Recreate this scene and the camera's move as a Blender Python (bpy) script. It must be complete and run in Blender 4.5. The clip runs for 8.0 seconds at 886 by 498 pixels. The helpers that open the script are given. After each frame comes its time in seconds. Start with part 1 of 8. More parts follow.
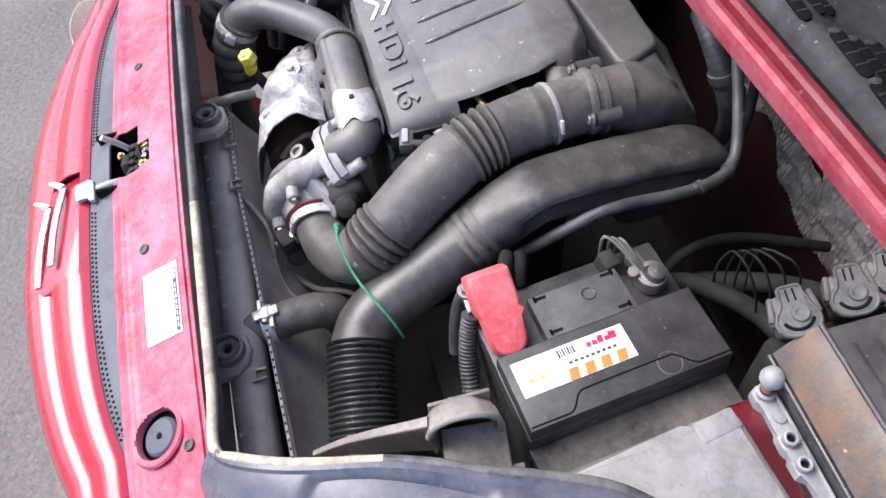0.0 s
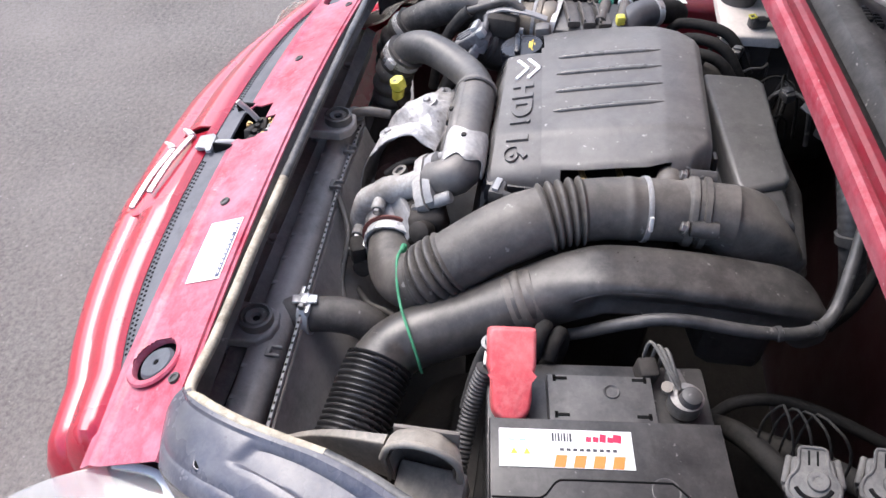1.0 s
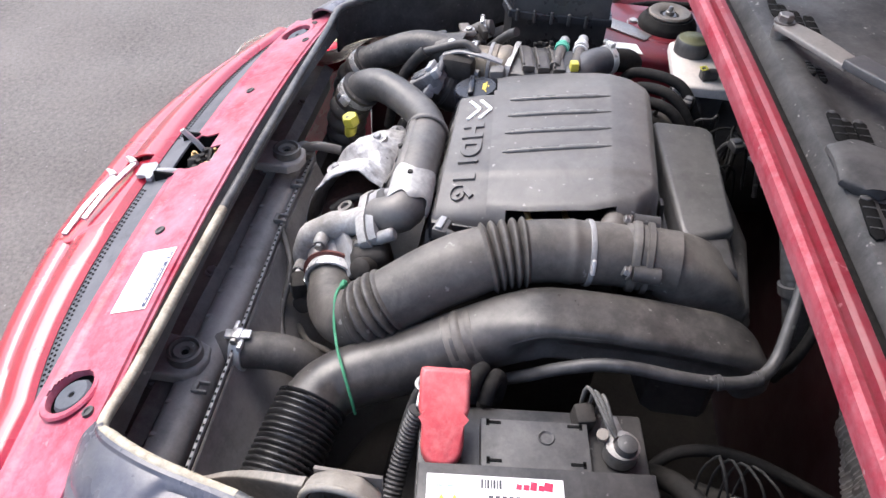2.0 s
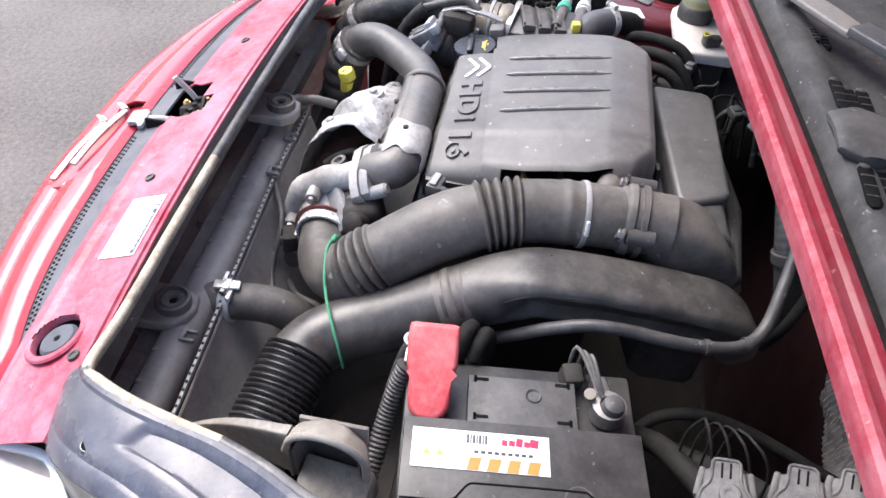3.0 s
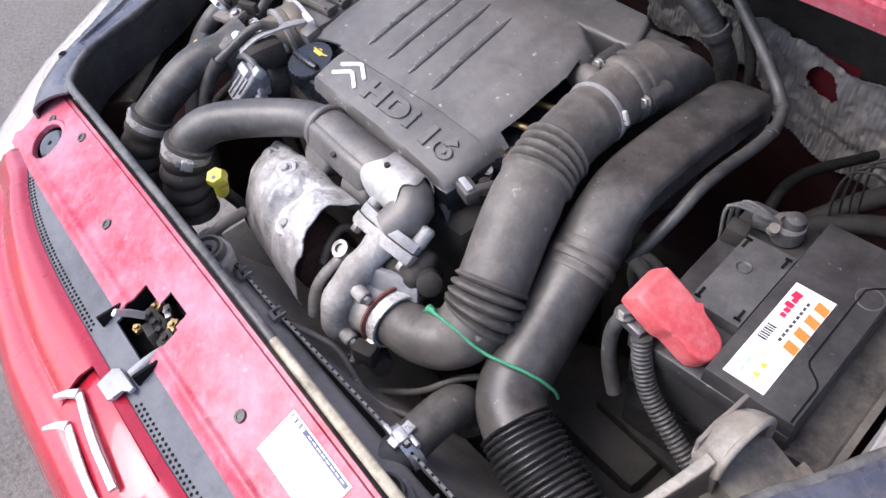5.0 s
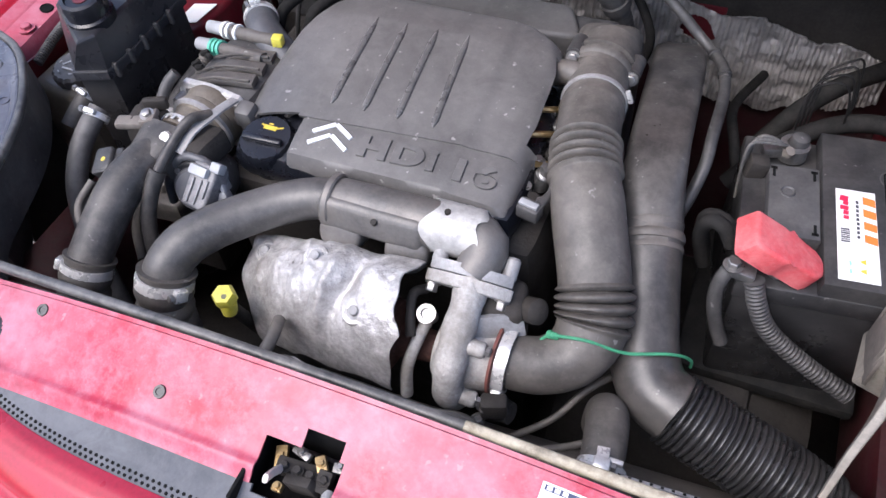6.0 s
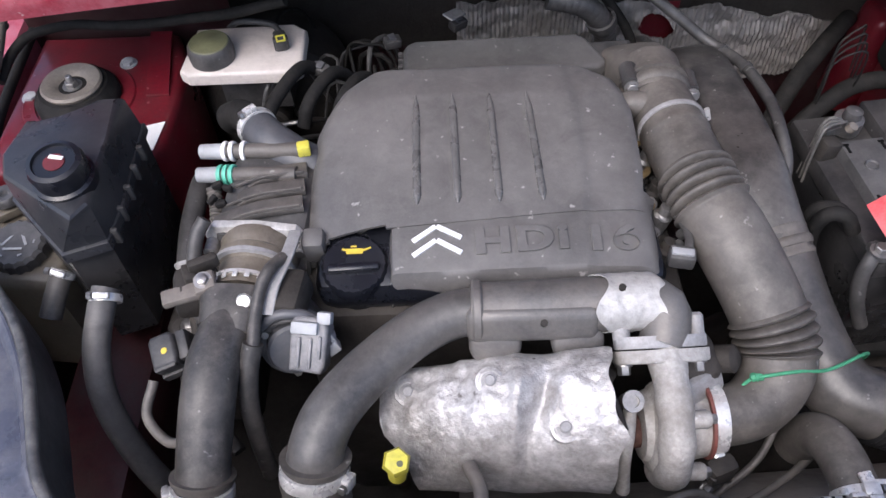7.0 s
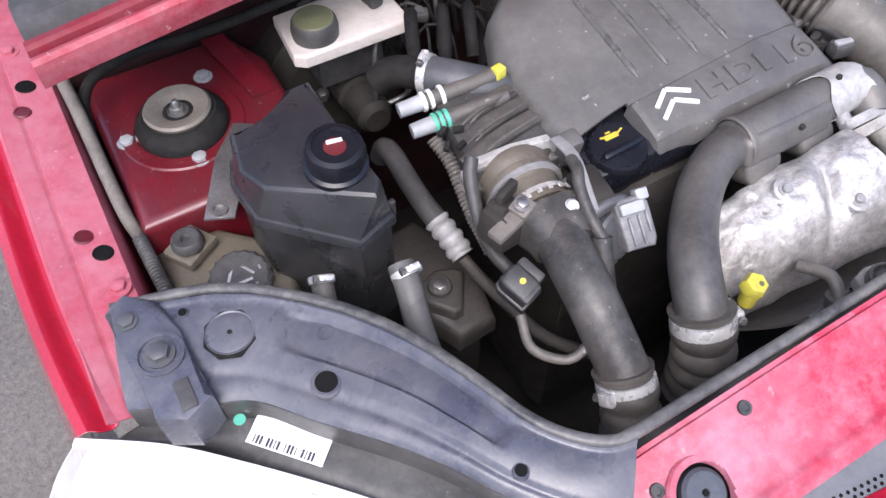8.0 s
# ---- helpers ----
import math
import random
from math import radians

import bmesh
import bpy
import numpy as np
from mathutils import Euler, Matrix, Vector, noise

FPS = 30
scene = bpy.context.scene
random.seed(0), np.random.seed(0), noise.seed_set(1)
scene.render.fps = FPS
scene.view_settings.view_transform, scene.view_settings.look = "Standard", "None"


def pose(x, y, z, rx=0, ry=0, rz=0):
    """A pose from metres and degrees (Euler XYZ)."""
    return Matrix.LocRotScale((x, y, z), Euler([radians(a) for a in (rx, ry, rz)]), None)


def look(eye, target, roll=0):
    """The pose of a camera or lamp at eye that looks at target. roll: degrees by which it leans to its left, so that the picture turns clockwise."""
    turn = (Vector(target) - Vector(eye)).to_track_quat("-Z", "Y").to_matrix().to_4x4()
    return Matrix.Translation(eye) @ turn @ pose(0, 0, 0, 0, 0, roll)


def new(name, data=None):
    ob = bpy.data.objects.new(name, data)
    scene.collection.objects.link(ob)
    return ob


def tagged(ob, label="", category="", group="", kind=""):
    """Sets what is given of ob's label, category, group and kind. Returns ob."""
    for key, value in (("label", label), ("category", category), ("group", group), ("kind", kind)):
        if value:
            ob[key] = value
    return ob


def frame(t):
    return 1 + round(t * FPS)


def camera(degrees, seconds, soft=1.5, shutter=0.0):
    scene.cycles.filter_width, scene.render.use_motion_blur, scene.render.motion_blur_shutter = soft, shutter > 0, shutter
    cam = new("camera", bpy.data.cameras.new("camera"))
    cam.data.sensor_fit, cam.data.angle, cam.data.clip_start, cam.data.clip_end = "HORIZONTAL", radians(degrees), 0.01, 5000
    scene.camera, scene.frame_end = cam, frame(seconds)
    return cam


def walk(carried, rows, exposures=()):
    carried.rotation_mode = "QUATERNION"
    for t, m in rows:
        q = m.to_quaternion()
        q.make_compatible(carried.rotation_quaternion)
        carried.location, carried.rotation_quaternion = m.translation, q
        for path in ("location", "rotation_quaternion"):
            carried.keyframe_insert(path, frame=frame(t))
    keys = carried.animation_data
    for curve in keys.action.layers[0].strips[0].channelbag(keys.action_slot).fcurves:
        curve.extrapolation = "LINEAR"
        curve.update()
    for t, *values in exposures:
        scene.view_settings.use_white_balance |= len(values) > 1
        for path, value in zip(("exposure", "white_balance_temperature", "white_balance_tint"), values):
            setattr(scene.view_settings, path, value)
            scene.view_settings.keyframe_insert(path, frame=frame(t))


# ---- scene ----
cam = camera(60.0, 8.0)
PATH = [
    (0, (0.742, 0.334, 1.643), (-0.395, 0.506, 0.007), -7.0),
    (0.5, (0.764, 0.413, 1.602), (-0.487, 0.278, 0.048), -6.3),
    (1, (0.798, 0.446, 1.578), (-0.574, 0.232, 0.139), -0.2),
    (1.5, (0.784, 0.475, 1.564), (-0.689, 0.321, 0.22), 3.1),
    (3, (0.789, 0.482, 1.544), (-0.624, 0.358, 0.134), 6.2),
    (3.5, (0.779, 0.433, 1.528), (-0.561, 0.343, 0.047), 3.6),
    (4, (0.781, 0.254, 1.554), (-0.538, 0.376, 0.055), -4.3),
    (4.5, (0.721, 0.141, 1.555), (-0.52, 0.476, 0.022), -9.2),
    (5, (0.572, 0.081, 1.553), (-0.537, 0.724, 0.018), -10.9),
    (5.2, (0.51, 0.049, 1.554), (-0.504, 0.847, 0.026), -6.8),
    (6.3, (0.144, -0.139, 1.578), (-0.253, 1.019, -0.004), -5.4),
    (6.5, (0.072, -0.123, 1.566), (-0.218, 1.064, -0.018), -3.7),
    (7, (-0.139, -0.056, 1.574), (-0.162, 1.165, -0.01), -2.8),
    (7.5, (-0.401, -0.051, 1.553), (-0.084, 1.124, -0.034), -0.7),
    (8, (-0.681, 0.0, 1.549), (-0.102, 1.037, -0.06), -1.0),
]
walk(cam, [(t, look(eye, target, roll)) for t, eye, target, roll in PATH], [(0, 1.38, 6000, 13.5), (1.5, 1.36, 6200, 12), (3.5, 1.62, 6200, 12), (5, 1.24, 6050, 14), (6.5, 0.96, 5900, 14), (7, 0.86, 6000, 14), (7.5, 0.96, 5950, 14), (8, 1.12, 6000, 14.5)])

# ---- world and sun ----
world = bpy.data.worlds.new("sky")
scene.world = world
world.use_nodes = True
wn = world.node_tree.nodes
sky = wn.new("ShaderNodeTexSky")
sky.sky_type = "NISHITA"
sky.sun_disc = False
SUN_EL, SUN_AZ = radians(56), radians(214)
sky.sun_elevation, sky.sun_rotation = SUN_EL, SUN_AZ
sky.air_density, sky.dust_density, sky.ozone_density = 1.0, 4.0, 1.0
wn["Background"].inputs["Strength"].default_value = 0.15
world.node_tree.links.new(sky.outputs["Color"], wn["Background"].inputs["Color"])
sun = new("sun", bpy.data.lights.new("sun", "SUN"))
sun.data.energy, sun.data.angle, sun.data.color = 1.1, radians(45), (1.0, 0.97, 0.93)
sun_from = Vector((math.sin(SUN_AZ) * math.cos(SUN_EL), math.cos(SUN_AZ) * math.cos(SUN_EL), math.sin(SUN_EL)))
sun.matrix_world = look(sun_from * 20, (0, 0, 0))


# ---- materials ----
def mat(name, base, rough=0.5, metal=0.0, vary=0.25, scale=14.0, fine=220.0, bump=0.15, dust=None, dust_amount=0.0, dust_scale=9.0, coat=0.0, coat_rough=0.05, spec=0.5, specks=0.0, speck_col=(0.5, 0.48, 0.46), speck_scale=95.0, relief=0.001):
    m = bpy.data.materials.new(name)
    m.use_nodes = True
    n, l = m.node_tree.nodes, m.node_tree.links
    b = n["Principled BSDF"]
    tc = n.new("ShaderNodeTexCoord")

    def nz(s, detail=4.0, rough_=0.6):
        t = n.new("ShaderNodeTexNoise")
        t.inputs["Scale"].default_value, t.inputs["Detail"].default_value, t.inputs["Roughness"].default_value = s, detail, rough_
        l.new(tc.outputs["Object"], t.inputs["Vector"])
        return t

    def ramp(src, a, c, lo=(0, 0, 0, 1), hi=(1, 1, 1, 1)):
        r = n.new("ShaderNodeValToRGB")
        r.color_ramp.elements[0].position, r.color_ramp.elements[1].position = a, c
        r.color_ramp.elements[0].color, r.color_ramp.elements[1].color = lo, hi
        l.new(src, r.inputs["Fac"])
        return r

    def mix(fac, a, c):
        x = n.new("ShaderNodeMix")
        x.data_type = "RGBA"
        for sock, val in ((x.inputs[0], fac), (x.inputs[6], a), (x.inputs[7], c)):
            if isinstance(val, (tuple, list)):
                sock.default_value = (*val[:3], 1)
            elif isinstance(val, float):
                sock.default_value = val
            else:
                l.new(val, sock)
        return x.outputs[2]

    big, small = nz(scale, 5), nz(fine, 3)
    lo, hi = [c * (1 - vary) for c in base], [min(1, c * (1 + vary)) for c in base]
    col = ramp(big.outputs["Fac"], 0.3, 0.7, (*lo, 1), (*hi, 1)).outputs["Color"]
    col = mix(0.35, col, ramp(small.outputs["Fac"], 0.35, 0.65, (*lo, 1), (*hi, 1)).outputs["Color"])
    if dust:
        d = ramp(nz(dust_scale, 6, 0.7).outputs["Fac"], 0.38, 0.68, (0, 0, 0, 1), (dust_amount,) * 3 + (1,))
        col = mix(d.outputs["Color"], col, dust)
        d = ramp(nz(dust_scale * 6, 8, 0.75).outputs["Fac"], 0.46, 0.66, (0, 0, 0, 1), (dust_amount * 0.55,) * 3 + (1,))
        col = mix(d.outputs["Color"], col, dust)
        stain = nz(dust_scale * 2.3, 7, 0.7)
        stain.inputs["Distortion"].default_value = 0.8
        d = ramp(stain.outputs["Fac"], 0.52, 0.72, (0, 0, 0, 1), (0.42,) * 3 + (1,))
        col = mix(d.outputs["Color"], col, tuple(0.45 * c for c in base))
    if specks:
        s = ramp(nz(speck_scale, 2, 0.5).outputs["Fac"], 0.70, 0.76, (0, 0, 0, 1), (specks,) * 3 + (1,))
        col = mix(s.outputs["Color"], col, speck_col)
    l.new(col, b.inputs["Base Color"])
    r = ramp(nz(scale * 1.7, 4).outputs["Fac"], 0.3, 0.7, (max(0.02, rough - 0.1),) * 3 + (1,), (min(1, rough + 0.12),) * 3 + (1,))
    l.new(r.outputs["Color"], b.inputs["Roughness"])
    b.inputs["Metallic"].default_value = metal
    b.inputs["Coat Weight"].default_value = coat
    b.inputs["Coat Roughness"].default_value = coat_rough
    b.inputs["Specular IOR Level"].default_value = spec
    if bump:
        bp = n.new("ShaderNodeBump")
        bp.inputs["Strength"].default_value, bp.inputs["Distance"].default_value = bump, relief
        l.new(small.outputs["Fac"], bp.inputs["Height"])
        l.new(bp.outputs["Normal"], b.inputs["Normal"])
    return m


DUST = (0.19, 0.18, 0.172)
# The pink dust tone also stands in for the sky's sheen on RED.
RED = mat("red_paint", (0.36, 0.022, 0.052), 0.45, vary=0.22, scale=7, bump=0.02, dust=(0.475, 0.205, 0.262), dust_amount=0.82, dust_scale=8, coat=0.28, coat_rough=0.26, spec=0.3, specks=0.4, speck_col=(0.62, 0.3, 0.32))
RED_GLOSS = mat("polished_red_paint", (0.36, 0.010, 0.028), 0.30, vary=0.25, scale=6, bump=0.01, coat=1.0, coat_rough=0.04, spec=0.3)
TRIM = mat("grey_trim_plastic", (0.105, 0.110, 0.122), 0.62, vary=0.12, scale=9, bump=0.15, dust=(0.19, 0.19, 0.20), dust_amount=0.4, spec=0.2)
# Dusty bay copy of the red, its base darkened for the bonnet's shade.
RED_BAY = mat("shaded_dusty_red", (0.135, 0.004, 0.012), 0.36, vary=0.3, scale=7, bump=0.08, dust=(0.085, 0.030, 0.032), dust_amount=0.5, dust_scale=11, specks=0.5, speck_col=(0.35, 0.2, 0.2), coat=0.3, coat_rough=0.15)
COVER = mat("dusty_cover_plastic", (0.086, 0.082, 0.079), 0.46, vary=0.13, scale=8, fine=500, bump=0.25, dust=(0.22, 0.208, 0.196), dust_amount=0.40, dust_scale=7, specks=0.5)
RIBGLOSS = mat("rubbed_rib_plastic", (0.085, 0.082, 0.079), 0.30, vary=0.2, scale=30, fine=400, bump=0.1, dust=(0.22, 0.21, 0.20), dust_amount=0.3, dust_scale=20)
BLACK = mat("black_plastic", (0.030, 0.029, 0.029), 0.45, vary=0.3, scale=12, bump=0.15, dust=DUST, dust_amount=0.36, specks=0.25)
BATTERY = mat("battery_plastic", (0.022, 0.022, 0.023), 0.42, vary=0.35, scale=10, bump=0.15, dust=(0.12, 0.112, 0.105), dust_amount=0.38, dust_scale=12, specks=0.4)
BLACKGLOSS = mat("smooth_black_plastic", (0.013, 0.013, 0.014), 0.3, vary=0.3, scale=12, bump=0.08, dust=DUST, dust_amount=0.15)
GREYPL = mat("grey_plastic", (0.055, 0.058, 0.066), 0.45, vary=0.2, scale=9, bump=0.2, dust=DUST, dust_amount=0.3)
RUBBER = mat("dusty_rubber", (0.064, 0.058, 0.052), 0.52, vary=0.22, scale=12, bump=0.2, dust=(0.21, 0.188, 0.165), dust_amount=0.55, dust_scale=9, specks=0.35)
OILRUBBER = mat("oily_rubber", (0.030, 0.028, 0.027), 0.48, vary=0.35, scale=16, bump=0.25, dust=(0.165, 0.148, 0.130), dust_amount=0.6, dust_scale=11, specks=0.3)
SEAL = mat("worn_rubber_seal", (0.030, 0.031, 0.034), 0.38, vary=0.4, scale=18, bump=0.2, dust=(0.30, 0.285, 0.26), dust_amount=0.5, dust_scale=14)
PANEL = mat("weathered_panel_plastic", (0.056, 0.060, 0.084), 0.27, vary=0.25, scale=9, bump=0.2, dust=(0.24, 0.23, 0.225), dust_amount=0.38, dust_scale=10)
ALU = mat("cast_aluminium", (0.42, 0.405, 0.385), 0.65, 0.12, vary=0.35, scale=26, fine=200, bump=0.8, dust=(0.20, 0.18, 0.155), dust_amount=0.8, dust_scale=20, specks=0.6, speck_col=(0.7, 0.69, 0.67))
SHIELD = mat("heat_shield_metal", (0.60, 0.585, 0.575), 0.46, 0.35, vary=0.3, scale=22, fine=150, bump=0.9, relief=0.002, dust=(0.20, 0.185, 0.17), dust_amount=0.9, dust_scale=19, specks=0.8, speck_col=(0.10, 0.085, 0.075), speck_scale=70.0)
FOIL = mat("foil_sleeve", (0.48, 0.47, 0.455), 0.55, 0.2, vary=0.25, scale=30, fine=120, bump=1.0, dust=(0.3, 0.28, 0.25), dust_amount=0.35, dust_scale=25)
CHROME = mat("clamp_steel", (0.74, 0.73, 0.71), 0.30, 0.45, vary=0.15, scale=40, bump=0.05, dust=(0.3, 0.28, 0.25), dust_amount=0.3, dust_scale=50)
STEEL = mat("dull_steel", (0.30, 0.29, 0.28), 0.42, 0.85, vary=0.3, scale=30, bump=0.2)
RUST = mat("rusty_iron", (0.085, 0.04, 0.03), 0.8, 0.2, vary=0.5, scale=30, bump=0.6)
RUSTY = mat("rust_stained_metal", (0.075, 0.070, 0.064), 0.5, 0.1, vary=0.45, scale=30, bump=0.4, dust=(0.20, 0.105, 0.045), dust_amount=0.75, dust_scale=17, specks=0.5)
DARK = mat("grimy_metal", (0.030, 0.027, 0.024), 0.7, 0.1, vary=0.5, scale=16, bump=0.6, spec=0.3, dust=(0.068, 0.058, 0.050), dust_amount=0.4)
VOID = mat("deep_black", (0.011, 0.011, 0.011), 0.9, vary=0.3, bump=0, spec=0.05)
REDCAP = mat("faded_red_rubber", (0.62, 0.075, 0.085), 0.5, vary=0.12, scale=22, bump=0.2, dust=(0.72, 0.30, 0.29), dust_amount=0.5, dust_scale=20)
YELLOW = mat("yellow_plastic", (0.66, 0.60, 0.06), 0.4, vary=0.15, scale=30, bump=0.1, dust=(0.3, 0.27, 0.12), dust_amount=0.4, dust_scale=30)
GREEN = mat("green_twine", (0.05, 0.25, 0.13), 0.6, vary=0.25, scale=60, bump=0.4)
TEAL = mat("green_clip", (0.10, 0.42, 0.30), 0.45, vary=0.15, bump=0.1)
WHITE = mat("white_label", (0.80, 0.79, 0.77), 0.4, vary=0.05, scale=30, bump=0.0)
WHITEPAINT = mat("white_mark", (0.85, 0.85, 0.85), 0.4, vary=0.05, bump=0.0)
LIGHTGREY = mat("light_grey_plastic", (0.36, 0.37, 0.38), 0.45, vary=0.15, scale=20, bump=0.15, dust=DUST, dust_amount=0.4)
CREAM = mat("milky_plastic", (0.66, 0.60, 0.55), 0.4, vary=0.12, scale=18, bump=0.1, dust=(0.3, 0.26, 0.22), dust_amount=0.35)
TANK = mat("yellowed_tank_plastic", (0.14, 0.122, 0.092), 0.45, vary=0.25, scale=14, bump=0.15, dust=(0.12, 0.1, 0.08), dust_amount=0.5)
OLIVE = mat("olive_cap", (0.13, 0.13, 0.07), 0.45, vary=0.2, scale=25, bump=0.2)
ORANGE = mat("orange_print", (0.80, 0.20, 0.04), 0.4, vary=0.08, bump=0.0)
CRIMSON = mat("crimson_print", (0.65, 0.02, 0.07), 0.4, vary=0.08, bump=0.0)
NAVY = mat("navy_print", (0.03, 0.04, 0.10), 0.4, vary=0.1, bump=0.0)
INK = mat("ink_print", (0.05, 0.05, 0.06), 0.5, vary=0.1, bump=0.0)
SKYPRINT = mat("pale_blue_print", (0.30, 0.60, 0.75), 0.4, vary=0.08, bump=0.0)
OCHRE = mat("ochre_print", (0.62, 0.46, 0.05), 0.4, vary=0.1, bump=0.0)
SEAMRED = mat("red_sealant", (0.14, 0.045, 0.035), 0.6, vary=0.2, bump=0.2)
COPPER = mat("brassy_metal", (0.45, 0.32, 0.15), 0.4, 0.8, vary=0.3, scale=50, bump=0.3)
BLANKET = mat("insulation_foil", (0.36, 0.345, 0.33), 0.5, 0.25, vary=0.3, scale=20, fine=60, bump=0.8, dust=(0.22, 0.19, 0.16), dust_amount=0.6, dust_scale=10)
STOP = mat("pale_rubber_pad", (0.070, 0.078, 0.094), 0.5, vary=0.2, scale=30, bump=0.1, spec=0.3, dust=(0.15, 0.152, 0.16), dust_amount=0.3)
# White for the lens's top edge, whose bright highlight is painted on.
LENS = mat("lens_glint_white", (0.90, 0.90, 0.89), 0.12, 0.0, vary=0.05, scale=12, bump=0.0, coat=1.0)
AMBER = mat("amber_lens", (0.75, 0.55, 0.30), 0.15, 0.0, vary=0.2, scale=12, bump=0.0, coat=1.0)
COWL = mat("cowl_plastic", (0.036, 0.036, 0.038), 0.55, spec=0.3, vary=0.22, scale=10, bump=0.25, dust=(0.155, 0.151, 0.148), dust_amount=0.45, dust_scale=9, specks=0.4)
ASPHALT = mat("asphalt", (0.108, 0.097, 0.087), 0.85, vary=0.55, scale=1.6, fine=85, bump=1.0, relief=0.005, speck_scale=90.0, dust=(0.205, 0.184, 0.165), dust_amount=0.75, dust_scale=60, specks=0.8, speck_col=(0.34, 0.32, 0.30))
# Dusty grey, lightened to make up for the shade behind the front panel.
SHROUD = mat("lightened_dusty_shroud", (0.215, 0.198, 0.182), 0.5, vary=0.2, scale=8, bump=0.15, dust=(0.43, 0.388, 0.35), dust_amount=0.5, dust_scale=8, specks=0.3)
# Paler worn red that carries the highlight along the rounded scuttle lip.
PALELIP = mat("highlit_lip_paint", (0.32, 0.030, 0.052), 0.5, vary=0.3, scale=9, bump=0.1, dust=(0.42, 0.16, 0.185), dust_amount=0.7, dust_scale=18, spec=0.25, specks=0.6, speck_col=(0.6, 0.5, 0.48))
# Dusty scuttle red, darkened to hold the dimmer light under the bonnet.
SCUTTLE = mat("darkened_red_paint", (0.19, 0.010, 0.022), 0.48, vary=0.25, scale=5, bump=0.03, dust=(0.21, 0.062, 0.075), dust_amount=0.65, dust_scale=14, coat=0.08, coat_rough=0.35, spec=0.28, specks=0.5, speck_col=(0.55, 0.3, 0.3))
# Paler, dusty copy of the red; the flange's sky reflection is in it.
PINK = mat("dusty_skylit_red", (0.38, 0.040, 0.070), 0.5, vary=0.2, scale=6, bump=0.03, dust=(0.45, 0.19, 0.235), dust_amount=0.75, dust_scale=6, spec=0.25, specks=0.3, speck_col=(0.7, 0.5, 0.5))
MATTBLACK = mat("perished_rubber", (0.012, 0.012, 0.012), 0.75, vary=0.3, scale=30, bump=0.4, spec=0.15, dust=(0.048, 0.043, 0.038), dust_amount=0.4, dust_scale=25)
BROWN = mat("grimy_brown_steel", (0.115, 0.100, 0.086), 0.6, vary=0.35, scale=9, bump=0.3, dust=(0.25, 0.22, 0.19), dust_amount=0.6, dust_scale=12)
CAPBLACK = mat("clean_black_plastic", (0.009, 0.010, 0.014), 0.28, vary=0.2, scale=20, bump=0.1)
# Near-black red: the deep bay's shade, plus grime, put into the colour.
BULKRED = mat("shaded_grimy_red", (0.030, 0.0035, 0.006), 0.5, vary=0.5, scale=6, bump=0.2, dust=(0.04, 0.03, 0.028), dust_amount=0.75, dust_scale=6)
# Much darker, brown-mottled copy of the red for the chassis rails.
RAILRED = mat("mottled_dark_red", (0.055, 0.004, 0.008), 0.45, vary=0.5, scale=9, bump=0.2, dust=(0.05, 0.035, 0.03), dust_amount=0.7, dust_scale=9)
BEIGE = mat("dull_plated_metal", (0.22, 0.193, 0.163), 0.55, 0.15, vary=0.25, scale=40, bump=0.3, dust=(0.10, 0.085, 0.07), dust_amount=0.5, dust_scale=40)
ALLOY = mat("dusty_alloy", (0.34, 0.335, 0.335), 0.55, 0.15, vary=0.25, scale=40, bump=0.4, dust=(0.2, 0.19, 0.18), dust_amount=0.6, dust_scale=30)


# ---- building helpers ----
def V(*a):
    return Vector(a)


def join(bm, tmp, m=None):
    """Adds the bmesh tmp, moved by m, to bm."""
    if m is not None:
        bmesh.ops.transform(tmp, matrix=m, verts=tmp.verts)
    me = bpy.data.meshes.new("t")
    tmp.to_mesh(me)
    tmp.free()
    bm.from_mesh(me)
    bpy.data.meshes.remove(me)
    return bm


def bm_():
    return bmesh.new()


BASES = {}


def thing(name, label, category, at=(0, 0, 0), group="", kind=""):
    ob = new(name)
    ob.empty_display_size = 0.02
    ob.location = at
    BASES[ob] = Matrix.Translation(at)
    return tagged(ob, label, category, group, kind)


def part(name, bm, material, parent=None, label="", angle=38):
    me = bpy.data.meshes.new(name)
    bmesh.ops.recalc_face_normals(bm, faces=bm.faces)
    bm.to_mesh(me)
    bm.free()
    me.materials.append(material)
    me.polygons.foreach_set("use_smooth", [True] * len(me.polygons))
    me.set_sharp_from_angle(angle=radians(angle))
    ob = new(name, me)
    if parent is not None:
        ob.parent = parent
        ob.matrix_parent_inverse = BASES.get(parent, Matrix()).inverted()
    return tagged(ob, label)


def single(name, bm, material, label, category, group="", kind="", angle=38):
    return tagged(part(name, bm, material, None, "", angle), label, category, group, kind)


def box(bm, c, s, bevel=0.003, rot=(0, 0, 0), seg=2, m=None):
    t = bm_()
    bmesh.ops.create_cube(t, size=1)
    bmesh.ops.scale(t, vec=s, verts=t.verts)
    if bevel:
        bmesh.ops.bevel(t, geom=t.edges[:], offset=min(bevel, 0.45 * min(s)), segments=seg, profile=0.5, affect="EDGES")
    return join(bm, t, m if m is not None else pose(*c, *rot))


